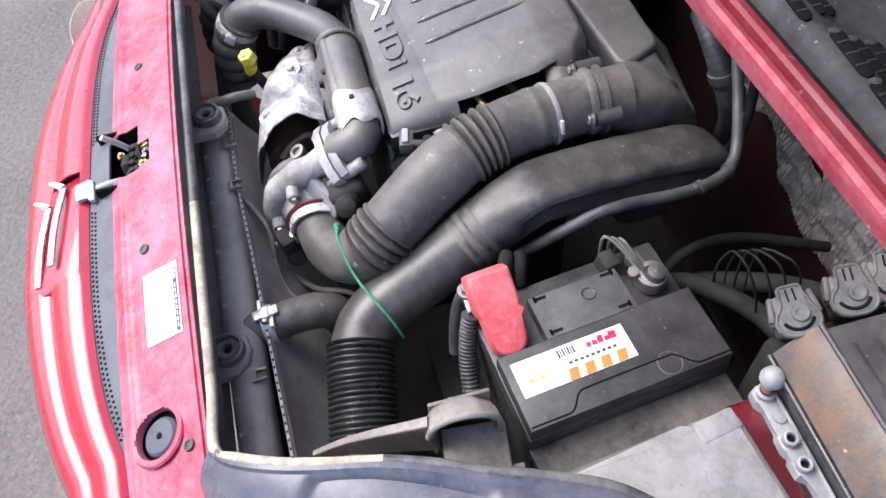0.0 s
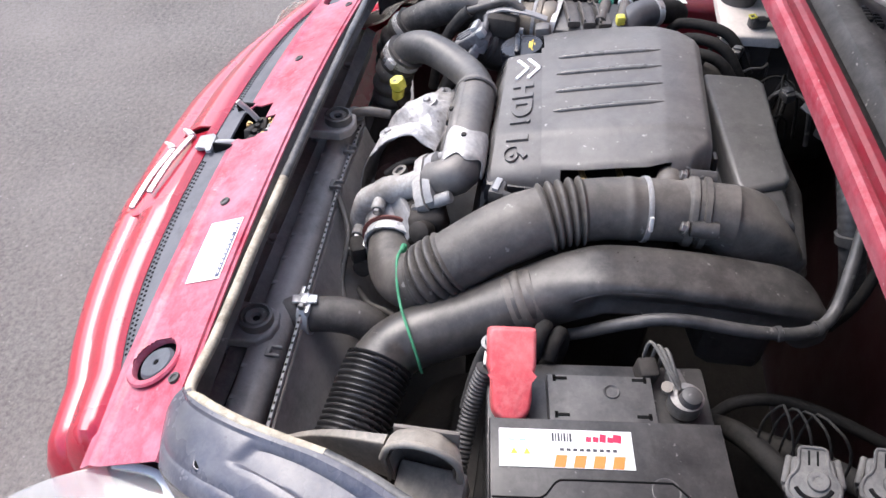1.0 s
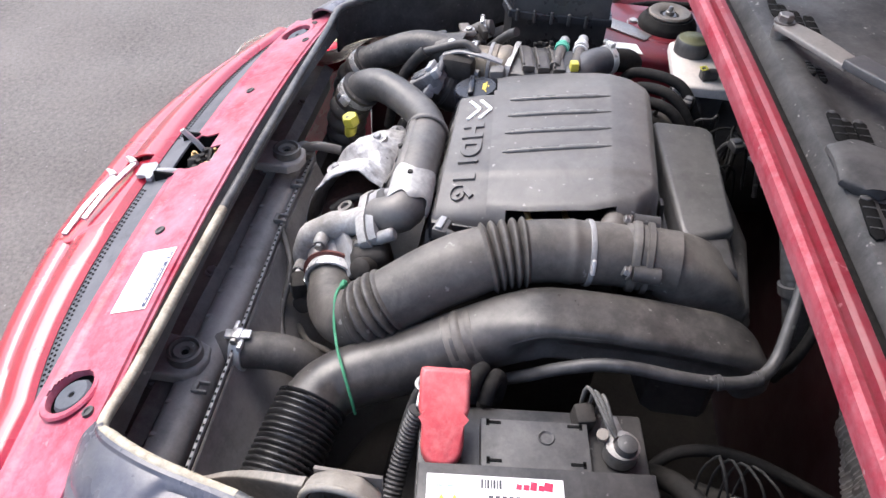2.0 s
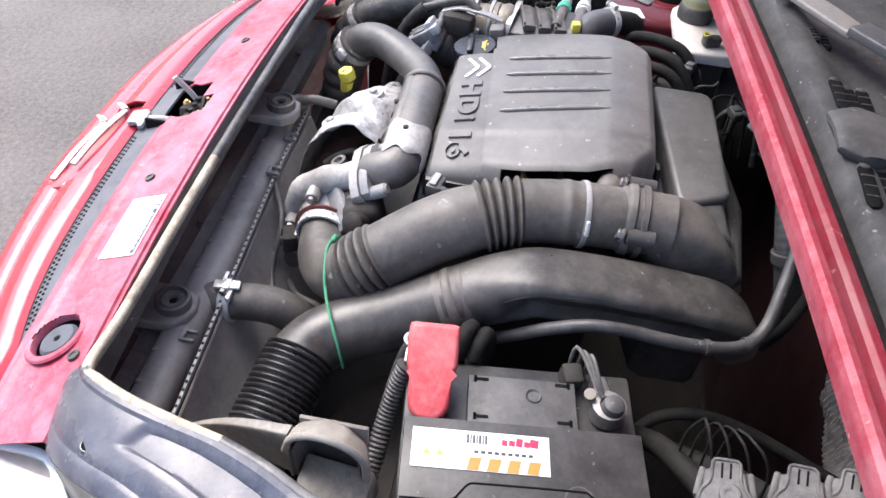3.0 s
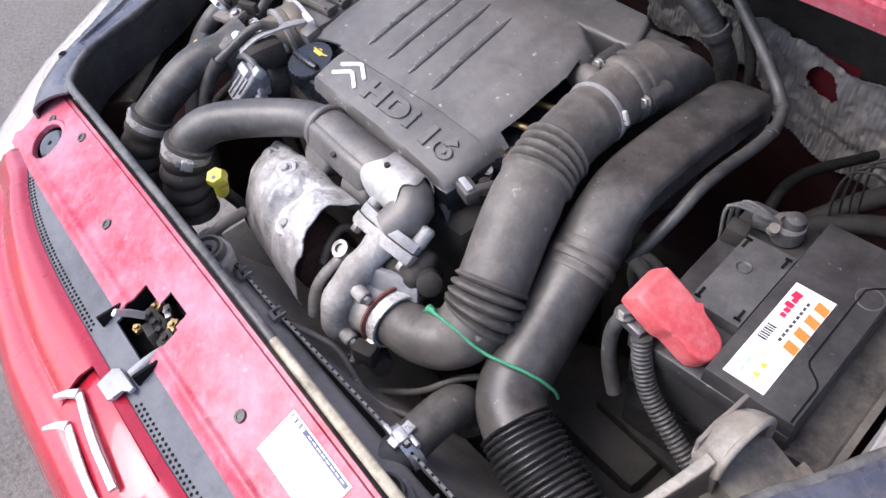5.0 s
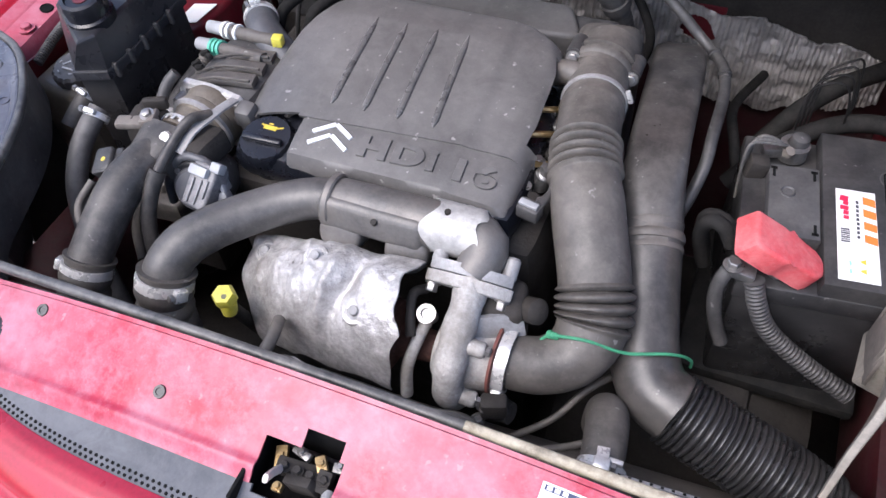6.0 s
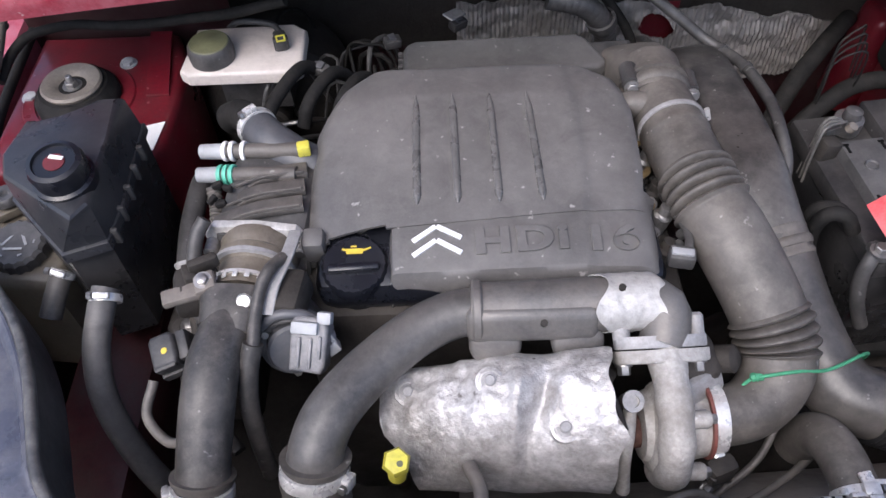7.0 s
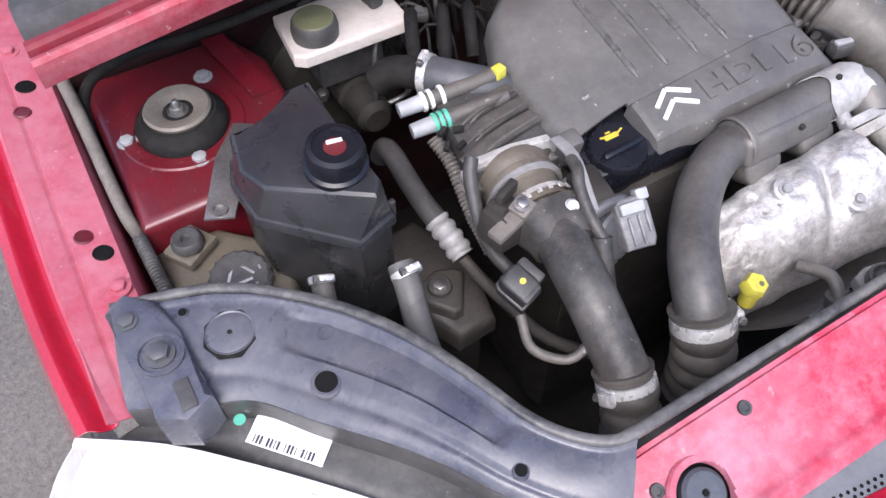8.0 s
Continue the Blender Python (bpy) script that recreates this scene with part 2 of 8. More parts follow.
def prism(bm, outline, z0, z1, bevel=0.003, m=None, seg=2, taper=1.0):
    """A plate with a polygon outline in x, y, from z0 to z1."""
    t = bm_()
    n = len(outline)
    cx, cy = sum(p[0] for p in outline) / n, sum(p[1] for p in outline) / n
    lo = [t.verts.new((x, y, z0)) for x, y in outline]
    hi = [t.verts.new((cx + (x - cx) * taper, cy + (y - cy) * taper, z1)) for x, y in outline]
    t.faces.new(lo[::-1])
    top = t.faces.new(hi)
    for i in range(n):
        t.faces.new((lo[i], lo[(i + 1) % n], hi[(i + 1) % n], hi[i]))
    if bevel:
        bmesh.ops.bevel(t, geom=list(top.edges), offset=bevel, segments=seg, profile=0.5, affect="EDGES")
    return join(bm, t, m)


def turn_to(axis, at):
    """A pose at `at` whose z points along axis."""
    q = Vector(axis).normalized().to_track_quat("Z", "Y")
    return Matrix.Translation(at) @ q.to_matrix().to_4x4()


def lathe(bm, profile, at, axis=(0, 0, 1), seg=28, wobble=None):
    """Turns (radius, height) pairs about an axis."""
    t = bm_()
    rings = []
    for r, z in profile:
        if r < 1e-6:
            rings.append([t.verts.new((0, 0, z))])
        else:
            rings.append([t.verts.new(((r + (wobble(k, z) if wobble else 0)) * math.cos(2 * math.pi * k / seg), (r + (wobble(k, z) if wobble else 0)) * math.sin(2 * math.pi * k / seg), z)) for k in range(seg)])
    for a, c in zip(rings, rings[1:]):
        if len(a) == 1 and len(c) == 1:
            continue
        for k in range(seg):
            k2 = (k + 1) % seg
            f = [a[k % len(a)], a[k2 % len(a)], c[k2 % len(c)], c[k % len(c)]]
            f = list(dict.fromkeys(f))
            t.faces.new(f)
    return join(bm, t, turn_to(axis, at))


def smooth_path(pts, step=0.006):
    """A smooth line through the points, in even steps."""
    p = [Vector(q) for q in pts]
    p = [2 * p[0] - p[1]] + p + [2 * p[-1] - p[-2]]
    out = []
    for i in range(1, len(p) - 2):
        a, b, c, d = p[i - 1 : i + 3]
        n = max(2, int((c - b).length / step))
        for k in range(n):
            t = k / n
            out.append(0.5 * ((2 * b) + (c - a) * t + (2 * a - 5 * b + 4 * c - d) * t * t + (3 * b - a - 3 * c + d) * t**3))
    out.append(p[-2])
    return out


def sweep(bm, pts, section, step=0.006, up=None, caps=True, seg=20):
    """Sweeps a section along a smooth line. section(s, length) gives (half width, half height, squareness)."""
    path = smooth_path(pts, step)
    dist = [0.0]
    for a, b in zip(path, path[1:]):
        dist.append(dist[-1] + (b - a).length)
    t = bm_()
    rings, side = [], None
    for i, p in enumerate(path):
        d = (path[min(i + 1, len(path) - 1)] - path[max(i - 1, 0)]).normalized()
        if up is not None:
            side = d.cross(Vector(up)).normalized()
        else:
            if side is None:
                side = d.orthogonal().normalized()
            side = (side - d * side.dot(d)).normalized()
        over = side.cross(d)
        w, h, sq = section(dist[i], dist[-1])
        ring = []
        for k in range(seg):
            a = 2 * math.pi * (k + 0.5) / seg
            c, s = math.cos(a), math.sin(a)
            e = 2.0 / sq
            ring.append(t.verts.new(p + side * w * math.copysign(abs(c) ** e, c) + over * h * math.copysign(abs(s) ** e, s)))
        rings.append(ring)
    for a, b in zip(rings, rings[1:]):
        for k in range(seg):
            t.faces.new((a[k], a[(k + 1) % seg], b[(k + 1) % seg], b[k]))
    if caps:
        t.faces.new(rings[0][::-1])
        t.faces.new(rings[-1])
    return join(bm, t)


def tube(bm, pts, r, r2=None, step=0.006, seg=16):
    return sweep(bm, pts, lambda s, n: (r + ((r2 or r) - r) * s / n,) * 2 + (2,), step=step, seg=seg)


def corrugated(bm, pts, r, pitch, depth, seg=24, fade=0.0):
    """A hose with rings; fade leaves plain ends of that length."""

    def sec(s, n):
        k = 1.0 if fade <= 0 else max(0.0, min(1.0, (s - fade) / 0.004, (n - fade - s) / 0.004))
        q = r + depth * k * (abs(math.cos(math.pi * s / pitch)) ** 0.7 * 2 - 1)
        return q, q, 2

    return sweep(bm, pts, sec, step=pitch / 8, seg=seg)


def sheet(bm, f, nu, nv, thick=0.003, keep=None):
    """A surface f(u, v) with thickness; keep(u, v) leaves cells out."""
    t = bm_()
    g = [[Vector(f(i / nu, j / nv)) for j in range(nv + 1)] for i in range(nu + 1)]
    nrm = [[None] * (nv + 1) for _ in range(nu + 1)]
    for i in range(nu + 1):
        for j in range(nv + 1):
            a = g[min(i + 1, nu)][j] - g[max(i - 1, 0)][j]
            b = g[i][min(j + 1, nv)] - g[i][max(j - 1, 0)]
            nrm[i][j] = a.cross(b).normalized()
    cells = [(i, j) for i in range(nu) for j in range(nv) if keep is None or keep((i + 0.5) / nu, (j + 0.5) / nv)]
    have = set(cells)
    top, low = {}, {}

    def vt(store, i, j, off):
        if (i, j) not in store:
            store[i, j] = t.verts.new(g[i][j] + nrm[i][j] * off)
        return store[i, j]

    for i, j in cells:
        q = [(i, j), (i + 1, j), (i + 1, j + 1), (i, j + 1)]
        t.faces.new([vt(top, *c, 0) for c in q])
        t.faces.new([vt(low, *c, -thick) for c in q][::-1])
        for (di, dj), (a, b) in (((-1, 0), (3, 0)), ((1, 0), (1, 2)), ((0, -1), (0, 1)), ((0, 1), (2, 3))):
            if (i + di, j + dj) not in have:
                t.faces.new((vt(top, *q[b], 0), vt(top, *q[a], 0), vt(low, *q[a], -thick), vt(low, *q[b], -thick)))
    return join(bm, t)


def bolt(bm, at, r=0.006, h=0.005, axis=(0, 0, 1), washer=1.5):
    if washer:
        lathe(bm, [(0, 0), (r * washer, 0), (r * washer, h * 0.25), (0, h * 0.25)], at, axis, 18)
    lathe(bm, [(0, h * 0.2), (r, h * 0.2), (r, h * 0.9), (r * 0.85, h), (0, h)], at, axis, 6)
    return bm


def lerp(a, b, t):
    return a + (b - a) * t


def table_at(rows, s):
    """Linear look-up in (s, value...) rows."""
    if s <= rows[0][0]:
        return rows[0][1:]
    for a, b in zip(rows, rows[1:]):
        if s <= b[0]:
            k = (s - a[0]) / (b[0] - a[0])
            return tuple(lerp(x, y, k) for x, y in zip(a[1:], b[1:]))
    return rows[-1][1:]


def clamp_band(name, at, axis, r, width, parent, screw=(0, 0, 1), dull=False):
    """A worm-drive hose clip with its screw housing."""
    b = bm_()
    lathe(b, [(r - 0.002, -width / 2), (r + 0.0012, -width / 2), (r + 0.0018, 0), (r + 0.0012, width / 2), (r - 0.002, width / 2)], at, axis, 32)
    ax = Vector(axis).normalized()
    sc = Vector(screw)
    sc = (sc - ax * sc.dot(ax)).normalized()
    p = Vector(at) + sc * (r + 0.004)
    t = ax.cross(sc)
    if dull:
        ob = part(name, b, ALLOY, parent, "dusty steel hose clip")
        b = bm_()
        box(b, (0, 0, 0), (0.018, width * 0.8, 0.006), 0.0015, m=Matrix.Translation(p) @ Matrix((t, ax, sc)).transposed().to_4x4())
        part("tongue", b, CHROME, ob, "bright clip tongue")
        return ob
    box(b, (0, 0, 0), (0.016, width * 0.9, 0.008), 0.002, m=Matrix.Translation(p) @ Matrix((t, ax, sc)).transposed().to_4x4())
    ob = part(name, b, CHROME, parent, "shiny steel hose clip")
    b = bm_()
    bolt(b, p + t * 0.008, 0.0045, 0.006, t, 0)
    part("screw", b, STEEL, ob)
    return ob


# ---- ground ----
g = bm_()
bmesh.ops.create_grid(g, x_segments=40, y_segments=40, size=60)
single("ground", g, ASPHALT, "grey weathered asphalt of a parking place", "asphalt", kind="structure")

rng = random.Random(4)
shrub = thing("shrub", "low yellow-green shrub growing beside the yard", "shrub", (-3.30, 2.25, 0))
b = bm_()
for k in range(9):
    a = 0.7 * k
    tube(b, [(-3.30, 2.25, 0), (-3.30 + 0.10 * math.cos(a), 2.25 + 0.10 * math.sin(a), 0.22), (-3.30 + 0.26 * math.cos(a), 2.25 + 0.26 * math.sin(a), 0.42)], 0.010, 0.004, step=0.06, seg=6)
part("stems", b, BROWN, shrub)
b = bm_()
for k in range(700):
    a, r, z = rng.uniform(0, 2 * math.pi), 0.42 * math.sqrt(rng.random()), rng.uniform(0.08, 0.58)
    r *= 1.15 - 0.9 * abs(z - 0.33)
    m = pose(-3.30 + r * math.cos(a), 2.25 + r * math.sin(a), z, rng.uniform(-70, 70), rng.uniform(-70, 70), rng.uniform(0, 360))
    vs = [b.verts.new(m @ Vector(q)) for q in ((-0.030, 0, 0), (-0.008, -0.012, 0.003), (0.016, -0.009, 0.002), (0.034, 0, -0.004), (0.016, 0.009, 0.002), (-0.008, 0.012, 0.003))]
    b.faces.new(vs)
tagged(part("leaves", b, mat("shrub_leaf", (0.16, 0.20, 0.035), 0.5, vary=0.6, scale=12, bump=0.1), shrub), kind="stuff")
b = bm_()
box(b, (-2.62, 2.14, 0.05), (0.42, 0.26, 0.10), 0.02, (0, 0, 10))
single("kerb_block", b, WHITEPAINT, "white painted kerb block on the ground", "kerb")

# ---- the car's body ----
car = thing("car_body", "red car body with the bonnet open round the engine bay", "car", (0, 0.5, 0.2))


def slam_z(x, y):
    return 0.95 + 0.44 * (y - 0.08) - 0.19 * (x * x - 0.0256)


def strip_front(x):
    return 0.002 + 0.036 * min(1.0, abs(x) / 0.39) ** 4


def in_lock(x, y):
    return (-0.042 < x < 0.036 and 0.03 < y < 0.078) or (-0.008 < x < 0.03 and y < 0.094 and y > 0.05)


def body_panel(name, f, nu, nv, material=None, thick=0.002, keep=None, label=""):
    return part(name, sheet(bm_(), f, nu, nv, thick, keep), material or RED, car, label)


def slam_f(u, v):
    x = lerp(-0.49, 0.49, u)
    y = lerp(0.038, 0.133, v)
    z = slam_z(x, y)
    z += 0.004 * math.exp(-(((y - 0.05) / 0.006) ** 2))
    if v > 0.95:
        z -= 0.003
    return x, y, z


body_panel("slam_panel", slam_f, 420, 48, RED, 0.002, lambda u, v: not in_lock(lerp(-0.49, 0.49, u), lerp(0.038, 0.133, v)) and all((lerp(-0.49, 0.49, u) - cx) ** 2 + (lerp(0.038, 0.133, v) - 0.078) ** 2 > 0.0255**2 for cx in (0.379, -0.396)), "glossy red upper front panel")
body_panel("slam_flange", lambda u, v: (lerp(-0.46, 0.46, u), 0.134 + 0.012 * v, slam_z(lerp(-0.46, 0.46, u), 0.133) - 0.006 - 0.022 * v), 40, 4, BLACK)


def strip_f(u, v):
    x = lerp(-0.39, 0.39, u)
    y = lerp(strip_front(x), 0.0385, v)
    return x, y, slam_z(x, y) - 0.001


body_panel("grille_trim", strip_f, 60, 6, TRIM, 0.003, lambda u, v: not in_lock(lerp(-0.39, 0.39, u), lerp(0.0, 0.0385, v)), "grey plastic trim strip with rows of holes")
b = bm_()
for side in (-1, 1):
    for i in range(46):
        x = side * (0.06 + 0.0068 * i)
        for row in range(2):
            xx = x + side * 0.0034 * row
            y = strip_front(xx) + 0.0045 + 0.005 * row
            lathe(b, [(0, 0.0), (0.0018, 0.0), (0.0018, 0.0006), (0, 0.0006)], (xx, y, slam_z(xx, y) - 0.0008), (0, -0.4, 1), 6)
tagged(part("perforation", b, VOID, car), kind="stuff")


BUMPER = [(0, 0, 0), (0.05, -0.011, 0.003), (0.12, -0.027, 0.001), (0.18, -0.039, -0.006), (0.23, -0.050, -0.014), (0.26, -0.055, -0.022), (0.285, -0.059, -0.024), (0.32, -0.072, -0.024), (0.37, -0.090, -0.034), (0.42, -0.104, -0.056), (0.455, -0.109, -0.076), (0.48, -0.114, -0.082), (0.55, -0.124, -0.15), (0.65, -0.13, -0.30), (0.76, -0.125, -0.48), (0.88, -0.10, -0.62), (1, -0.04, -0.7)]


def bump_f(u, v):
    x = lerp(-0.80, 0.80, u)
    ax = abs(x)
    y0 = strip_front(x) if ax < 0.39 else 0.038 + 0.9 * (ax - 0.39) ** 2
    z0 = slam_z(x, y0) - 0.002
    k = max(0.0, min(1.0, (ax - 0.455) / 0.06))
    k = k * k * (3 - 2 * k)
    dy, dz = table_at(BUMPER, v)
    dy *= 1 - 0.28 * max(0.0, min(1.0, (ax - 0.12) / 0.33))
    return x * (1 - 0.02 * k), y0 + dy + 0.02 * k, z0 + dz * (1 - 0.1 * k) - 0.13 * k * (1 - v)


def not_badge(u, v):
    x = lerp(-0.80, 0.80, u)
    return not (-0.012 < x < 0.145 and 0.05 < v < 0.29)


body_panel("front_bumper", bump_f, 120, 60, RED_GLOSS, 0.003, not_badge, "glossy red front bumper")
# The recessed badge with its bright chevrons.
b = bm_()
box(b, (0.066, -0.038, 0.880), (0.168, 0.085, 0.05), 0.008, (24, 0, 0))
part("badge_recess", b, RED_GLOSS, car)
for k in (0, 1):
    b = bm_()
    a, c = ((V(0.0, -0.034, 0.918), V(0.118, -0.047, 0.915)), (V(0.016, -0.059, 0.904), V(0.134, -0.069, 0.899)))[k]
    sweep(b, [a + V(0, 0, -0.004), a.lerp(c, 0.5) + V(0, -0.002, -0.002), c + V(0, 0, -0.004)], lambda s, n: (0.0040, 0.0024, 4), up=(0, 0, 1), step=0.01, seg=12)
    sweep(b, [a + V(0, 0, -0.004), a + V(-0.012, -0.010, -0.008), a + V(-0.022, -0.022, -0.014)], lambda s, n: (0.0055 - 0.003 * s / n, 0.004, 4), up=(0, 0, 1), step=0.006, seg=12)
    part("chevron", b, CHROME, car, "bright chrome chevron")


# Bonnet lock in its opening.
b = bm_()
box(b, (-0.003, 0.056, 0.90), (0.095, 0.07, 0.004), 0.001)
box(b, (-0.05, 0.056, 0.92), (0.004, 0.075, 0.045), 0.001)
box(b, (0.044, 0.056, 0.92), (0.004, 0.075, 0.045), 0.001)
box(b, (-0.003, 0.098, 0.925), (0.095, 0.004, 0.055), 0.001)
box(b, (-0.003, 0.02, 0.90), (0.095, 0.004, 0.03), 0.001)
part("lock_housing", b, VOID, car)
lock = thing("bonnet_lock", "oily steel bonnet lock with a release lever", "lock", (0, 0.056, 0.905))
b = bm_()
box(b, (-0.006, 0.068, 0.922), (0.05, 0.012, 0.022), 0.002, (0, 12, 8))
box(b, (0.0, 0.055, 0.928), (0.03, 0.01, 0.02), 0.002, (0, -20, 0))
box(b, (0.018, 0.064, 0.93), (0.014, 0.02, 0.012), 0.002, (20, 0, 0))
for i in range(4):
    bolt(b, (-0.02 + 0.013 * i, 0.063, 0.934), 0.004, 0.006, (0, 0, 1))
part("catch", b, DARK, lock)
for i, (x, y, z, w, d, turn, m) in enumerate(((-0.030, 0.072, 0.928, 0.012, 0.020, 20, COPPER), (-0.012, 0.080, 0.932, 0.020, 0.008, -15, STEEL), (0.010, 0.076, 0.934, 0.010, 0.016, 35, COPPER), (0.026, 0.080, 0.930, 0.014, 0.010, 10, STEEL), (-0.020, 0.046, 0.926, 0.010, 0.008, 0, COPPER))):
    b = bm_()
    box(b, (0, 0, 0), (w, d, 0.006), 0.0015, m=pose(x, y, z, 8, -6, turn))
    bolt(b, (x, y, z + 0.003), 0.003, 0.004)
    part("latch_piece", b, m, lock)
b = bm_()
sweep(b, [(-0.022, 0.060, 0.935), (-0.019, 0.050, 0.953), (-0.0155, 0.038, 0.970)], lambda s, n: (0.0042, 0.0025, 3), up=(1, 0, 0), step=0.005, seg=10)
part("spring_hook", b, CREAM, lock, "pale striker hook")
b = bm_()
tube(b, [(0.026, 0.056, 0.928), (0.031, 0.038, 0.934), (0.032, 0.018, 0.932)], 0.006, 0.0055)
prism(b, [(-0.019, -0.013), (0.006, -0.014), (0.010, -0.009), (0.010, 0.004), (0.019, 0.006), (0.019, 0.013), (-0.012, 0.014), (-0.019, 0.008)], -0.002, 0.003, 0.0015, m=pose(0.031, 0.001, 0.928, 14, 0, 5))
part("lever", b, LIGHTGREY, lock, "grey release lever")


def round_stop(name, x, y):
    at = (x, y, slam_z(x, y))
    ax = (0, -0.40, 0.92)
    ob = thing(name, "round grey rubber bonnet stop set in the front panel", "rubber stop", at, "bonnet stops")
    b = bm_()
    lathe(b, [(0.0, -0.012), (0.0255, -0.012), (0.0265, -0.001)], at, ax, 40)
    part("recess", b, VOID, ob)
    b = bm_()
    lathe(b, [(0.0255, -0.006), (0.0258, -0.001), (0.0268, 0.0014), (0.0300, 0.0020), (0.0325, 0.0017), (0.0345, -0.0006)], at, ax, 48)
    part("recess_rim", b, RED, ob, "red pressed rim")
    b = bm_()
    lathe(b, [(0.0, -0.0025), (0.003, -0.0025), (0.004, -0.001), (0.012, 0.0), (0.0175, -0.0008), (0.0205, -0.004), (0.0205, -0.011)], Vector(at) + V(0.002, 0.001, 0), ax, 40)
    part("pad", b, STOP, ob)
    b = bm_()
    lathe(b, [(0.0, -0.0012), (0.0028, -0.0012), (0.0028, -0.003)], Vector(at) + V(0.002, 0.001, 0), ax, 12)
    part("hole", b, VOID, ob)


round_stop("bonnet_stop", 0.379, 0.078)
round_stop("bonnet_stop", -0.396, 0.078)
for x, y in ((-0.16, 0.08), (0.16, 0.08), (0.405, 0.113), (-0.33, 0.115), (-0.43, 0.1)):
    b = bm_()
    at = Vector((x, y, slam_z(x, y)))
    lathe(b, [(0, 0.0012), (0.0032, 0.0012), (0.0036, 0.0022), (0.0062, 0.0022), (0.0068, 0.0), (0.0068, -0.001)], at, (0, -0.40, 0.92), 14)
    part("panel_screw", b, BLACK, car)

# Rubber seal along the rear edge of the front panel and on over the headlamp carriers.
ARM_IN_L = [(-0.425, 0.140, 0.952), (-0.450, 0.145, 0.952), (-0.476, 0.167, 0.953), (-0.496, 0.197, 0.955), (-0.513, 0.243, 0.956), (-0.538, 0.303, 0.954), (-0.573, 0.360, 0.952), (-0.623, 0.415, 0.949), (-0.663, 0.447, 0.945), (-0.702, 0.467, 0.941), (-0.765, 0.487, 0.936)]
ARM_OUT_L = [(-0.470, 0.085, 0.929), (-0.505, 0.112, 0.936), (-0.540, 0.154, 0.940), (-0.567, 0.196, 0.942), (-0.597, 0.236, 0.942), (-0.645, 0.290, 0.940), (-0.682, 0.336, 0.934), (-0.720, 0.358, 0.928), (-0.785, 0.395, 0.917)]
ARM_IN_R = [(0.425, 0.140, 0.952), (0.446, 0.163, 0.968), (0.468, 0.205, 0.982), (0.482, 0.250, 0.986), (0.493, 0.295, 0.988), (0.507, 0.335, 0.988), (0.525, 0.375, 0.987), (0.543, 0.425, 0.985), (0.570, 0.485, 0.980), (0.62, 0.545, 0.962)]
ARM_OUT_R = [(0.445, 0.122, 0.928), (0.488, 0.132, 0.924), (0.520, 0.172, 0.946), (0.546, 0.225, 0.965), (0.576, 0.280, 0.970), (0.612, 0.340, 0.970), (0.652, 0.390, 0.965), (0.70, 0.440, 0.950), (0.77, 0.480, 0.930)]


def along(pts, u):
    p = [Vector(q) for q in pts]
    s = u * (len(p) - 1)
    i = min(int(s), len(p) - 2)
    t = s - i
    a, b_, c, d = p[max(i - 1, 0)], p[i], p[i + 1], p[min(i + 2, len(p) - 1)]
    return 0.5 * ((2 * b_) + (c - a) * t + (2 * a - 5 * b_ + 4 * c - d) * t * t + (3 * b_ - a - 3 * c + d) * t**3)


b = bm_()
line = [(x, y + 0.002, z + 0.004) for x, y, z in ARM_IN_L[::-1]] + [(x, 0.143, 0.962 - 0.06 * x * x) for x in (-0.36, -0.24, -0.12, 0, 0.12, 0.24, 0.36)] + [(x, y + 0.002, z + 0.004) for x, y, z in ARM_IN_R]
seal = thing("bay_seal", "black rubber sealing strip worn pale along the front panel", "rubber seal", (0, 0.143, 0.955))
WORN = mat("worn_tan_seal", (0.20, 0.17, 0.12), 0.6, vary=0.6, scale=25, bump=0.6, dust=(0.58, 0.52, 0.40), dust_amount=0.9, dust_scale=22)
for name, run, mt in (("side_run", line[:12], SEAL), ("front_run", line[11:16], SEAL), ("worn_run", line[15:23], WORN), ("side_run", line[22:], SEAL)):
    b = bm_()
    sweep(b, run, lambda s, n: (0.0054, 0.006, 2.6), up=(0, 0, 1), step=0.008, seg=12)
    part(name, b, mt, seal)


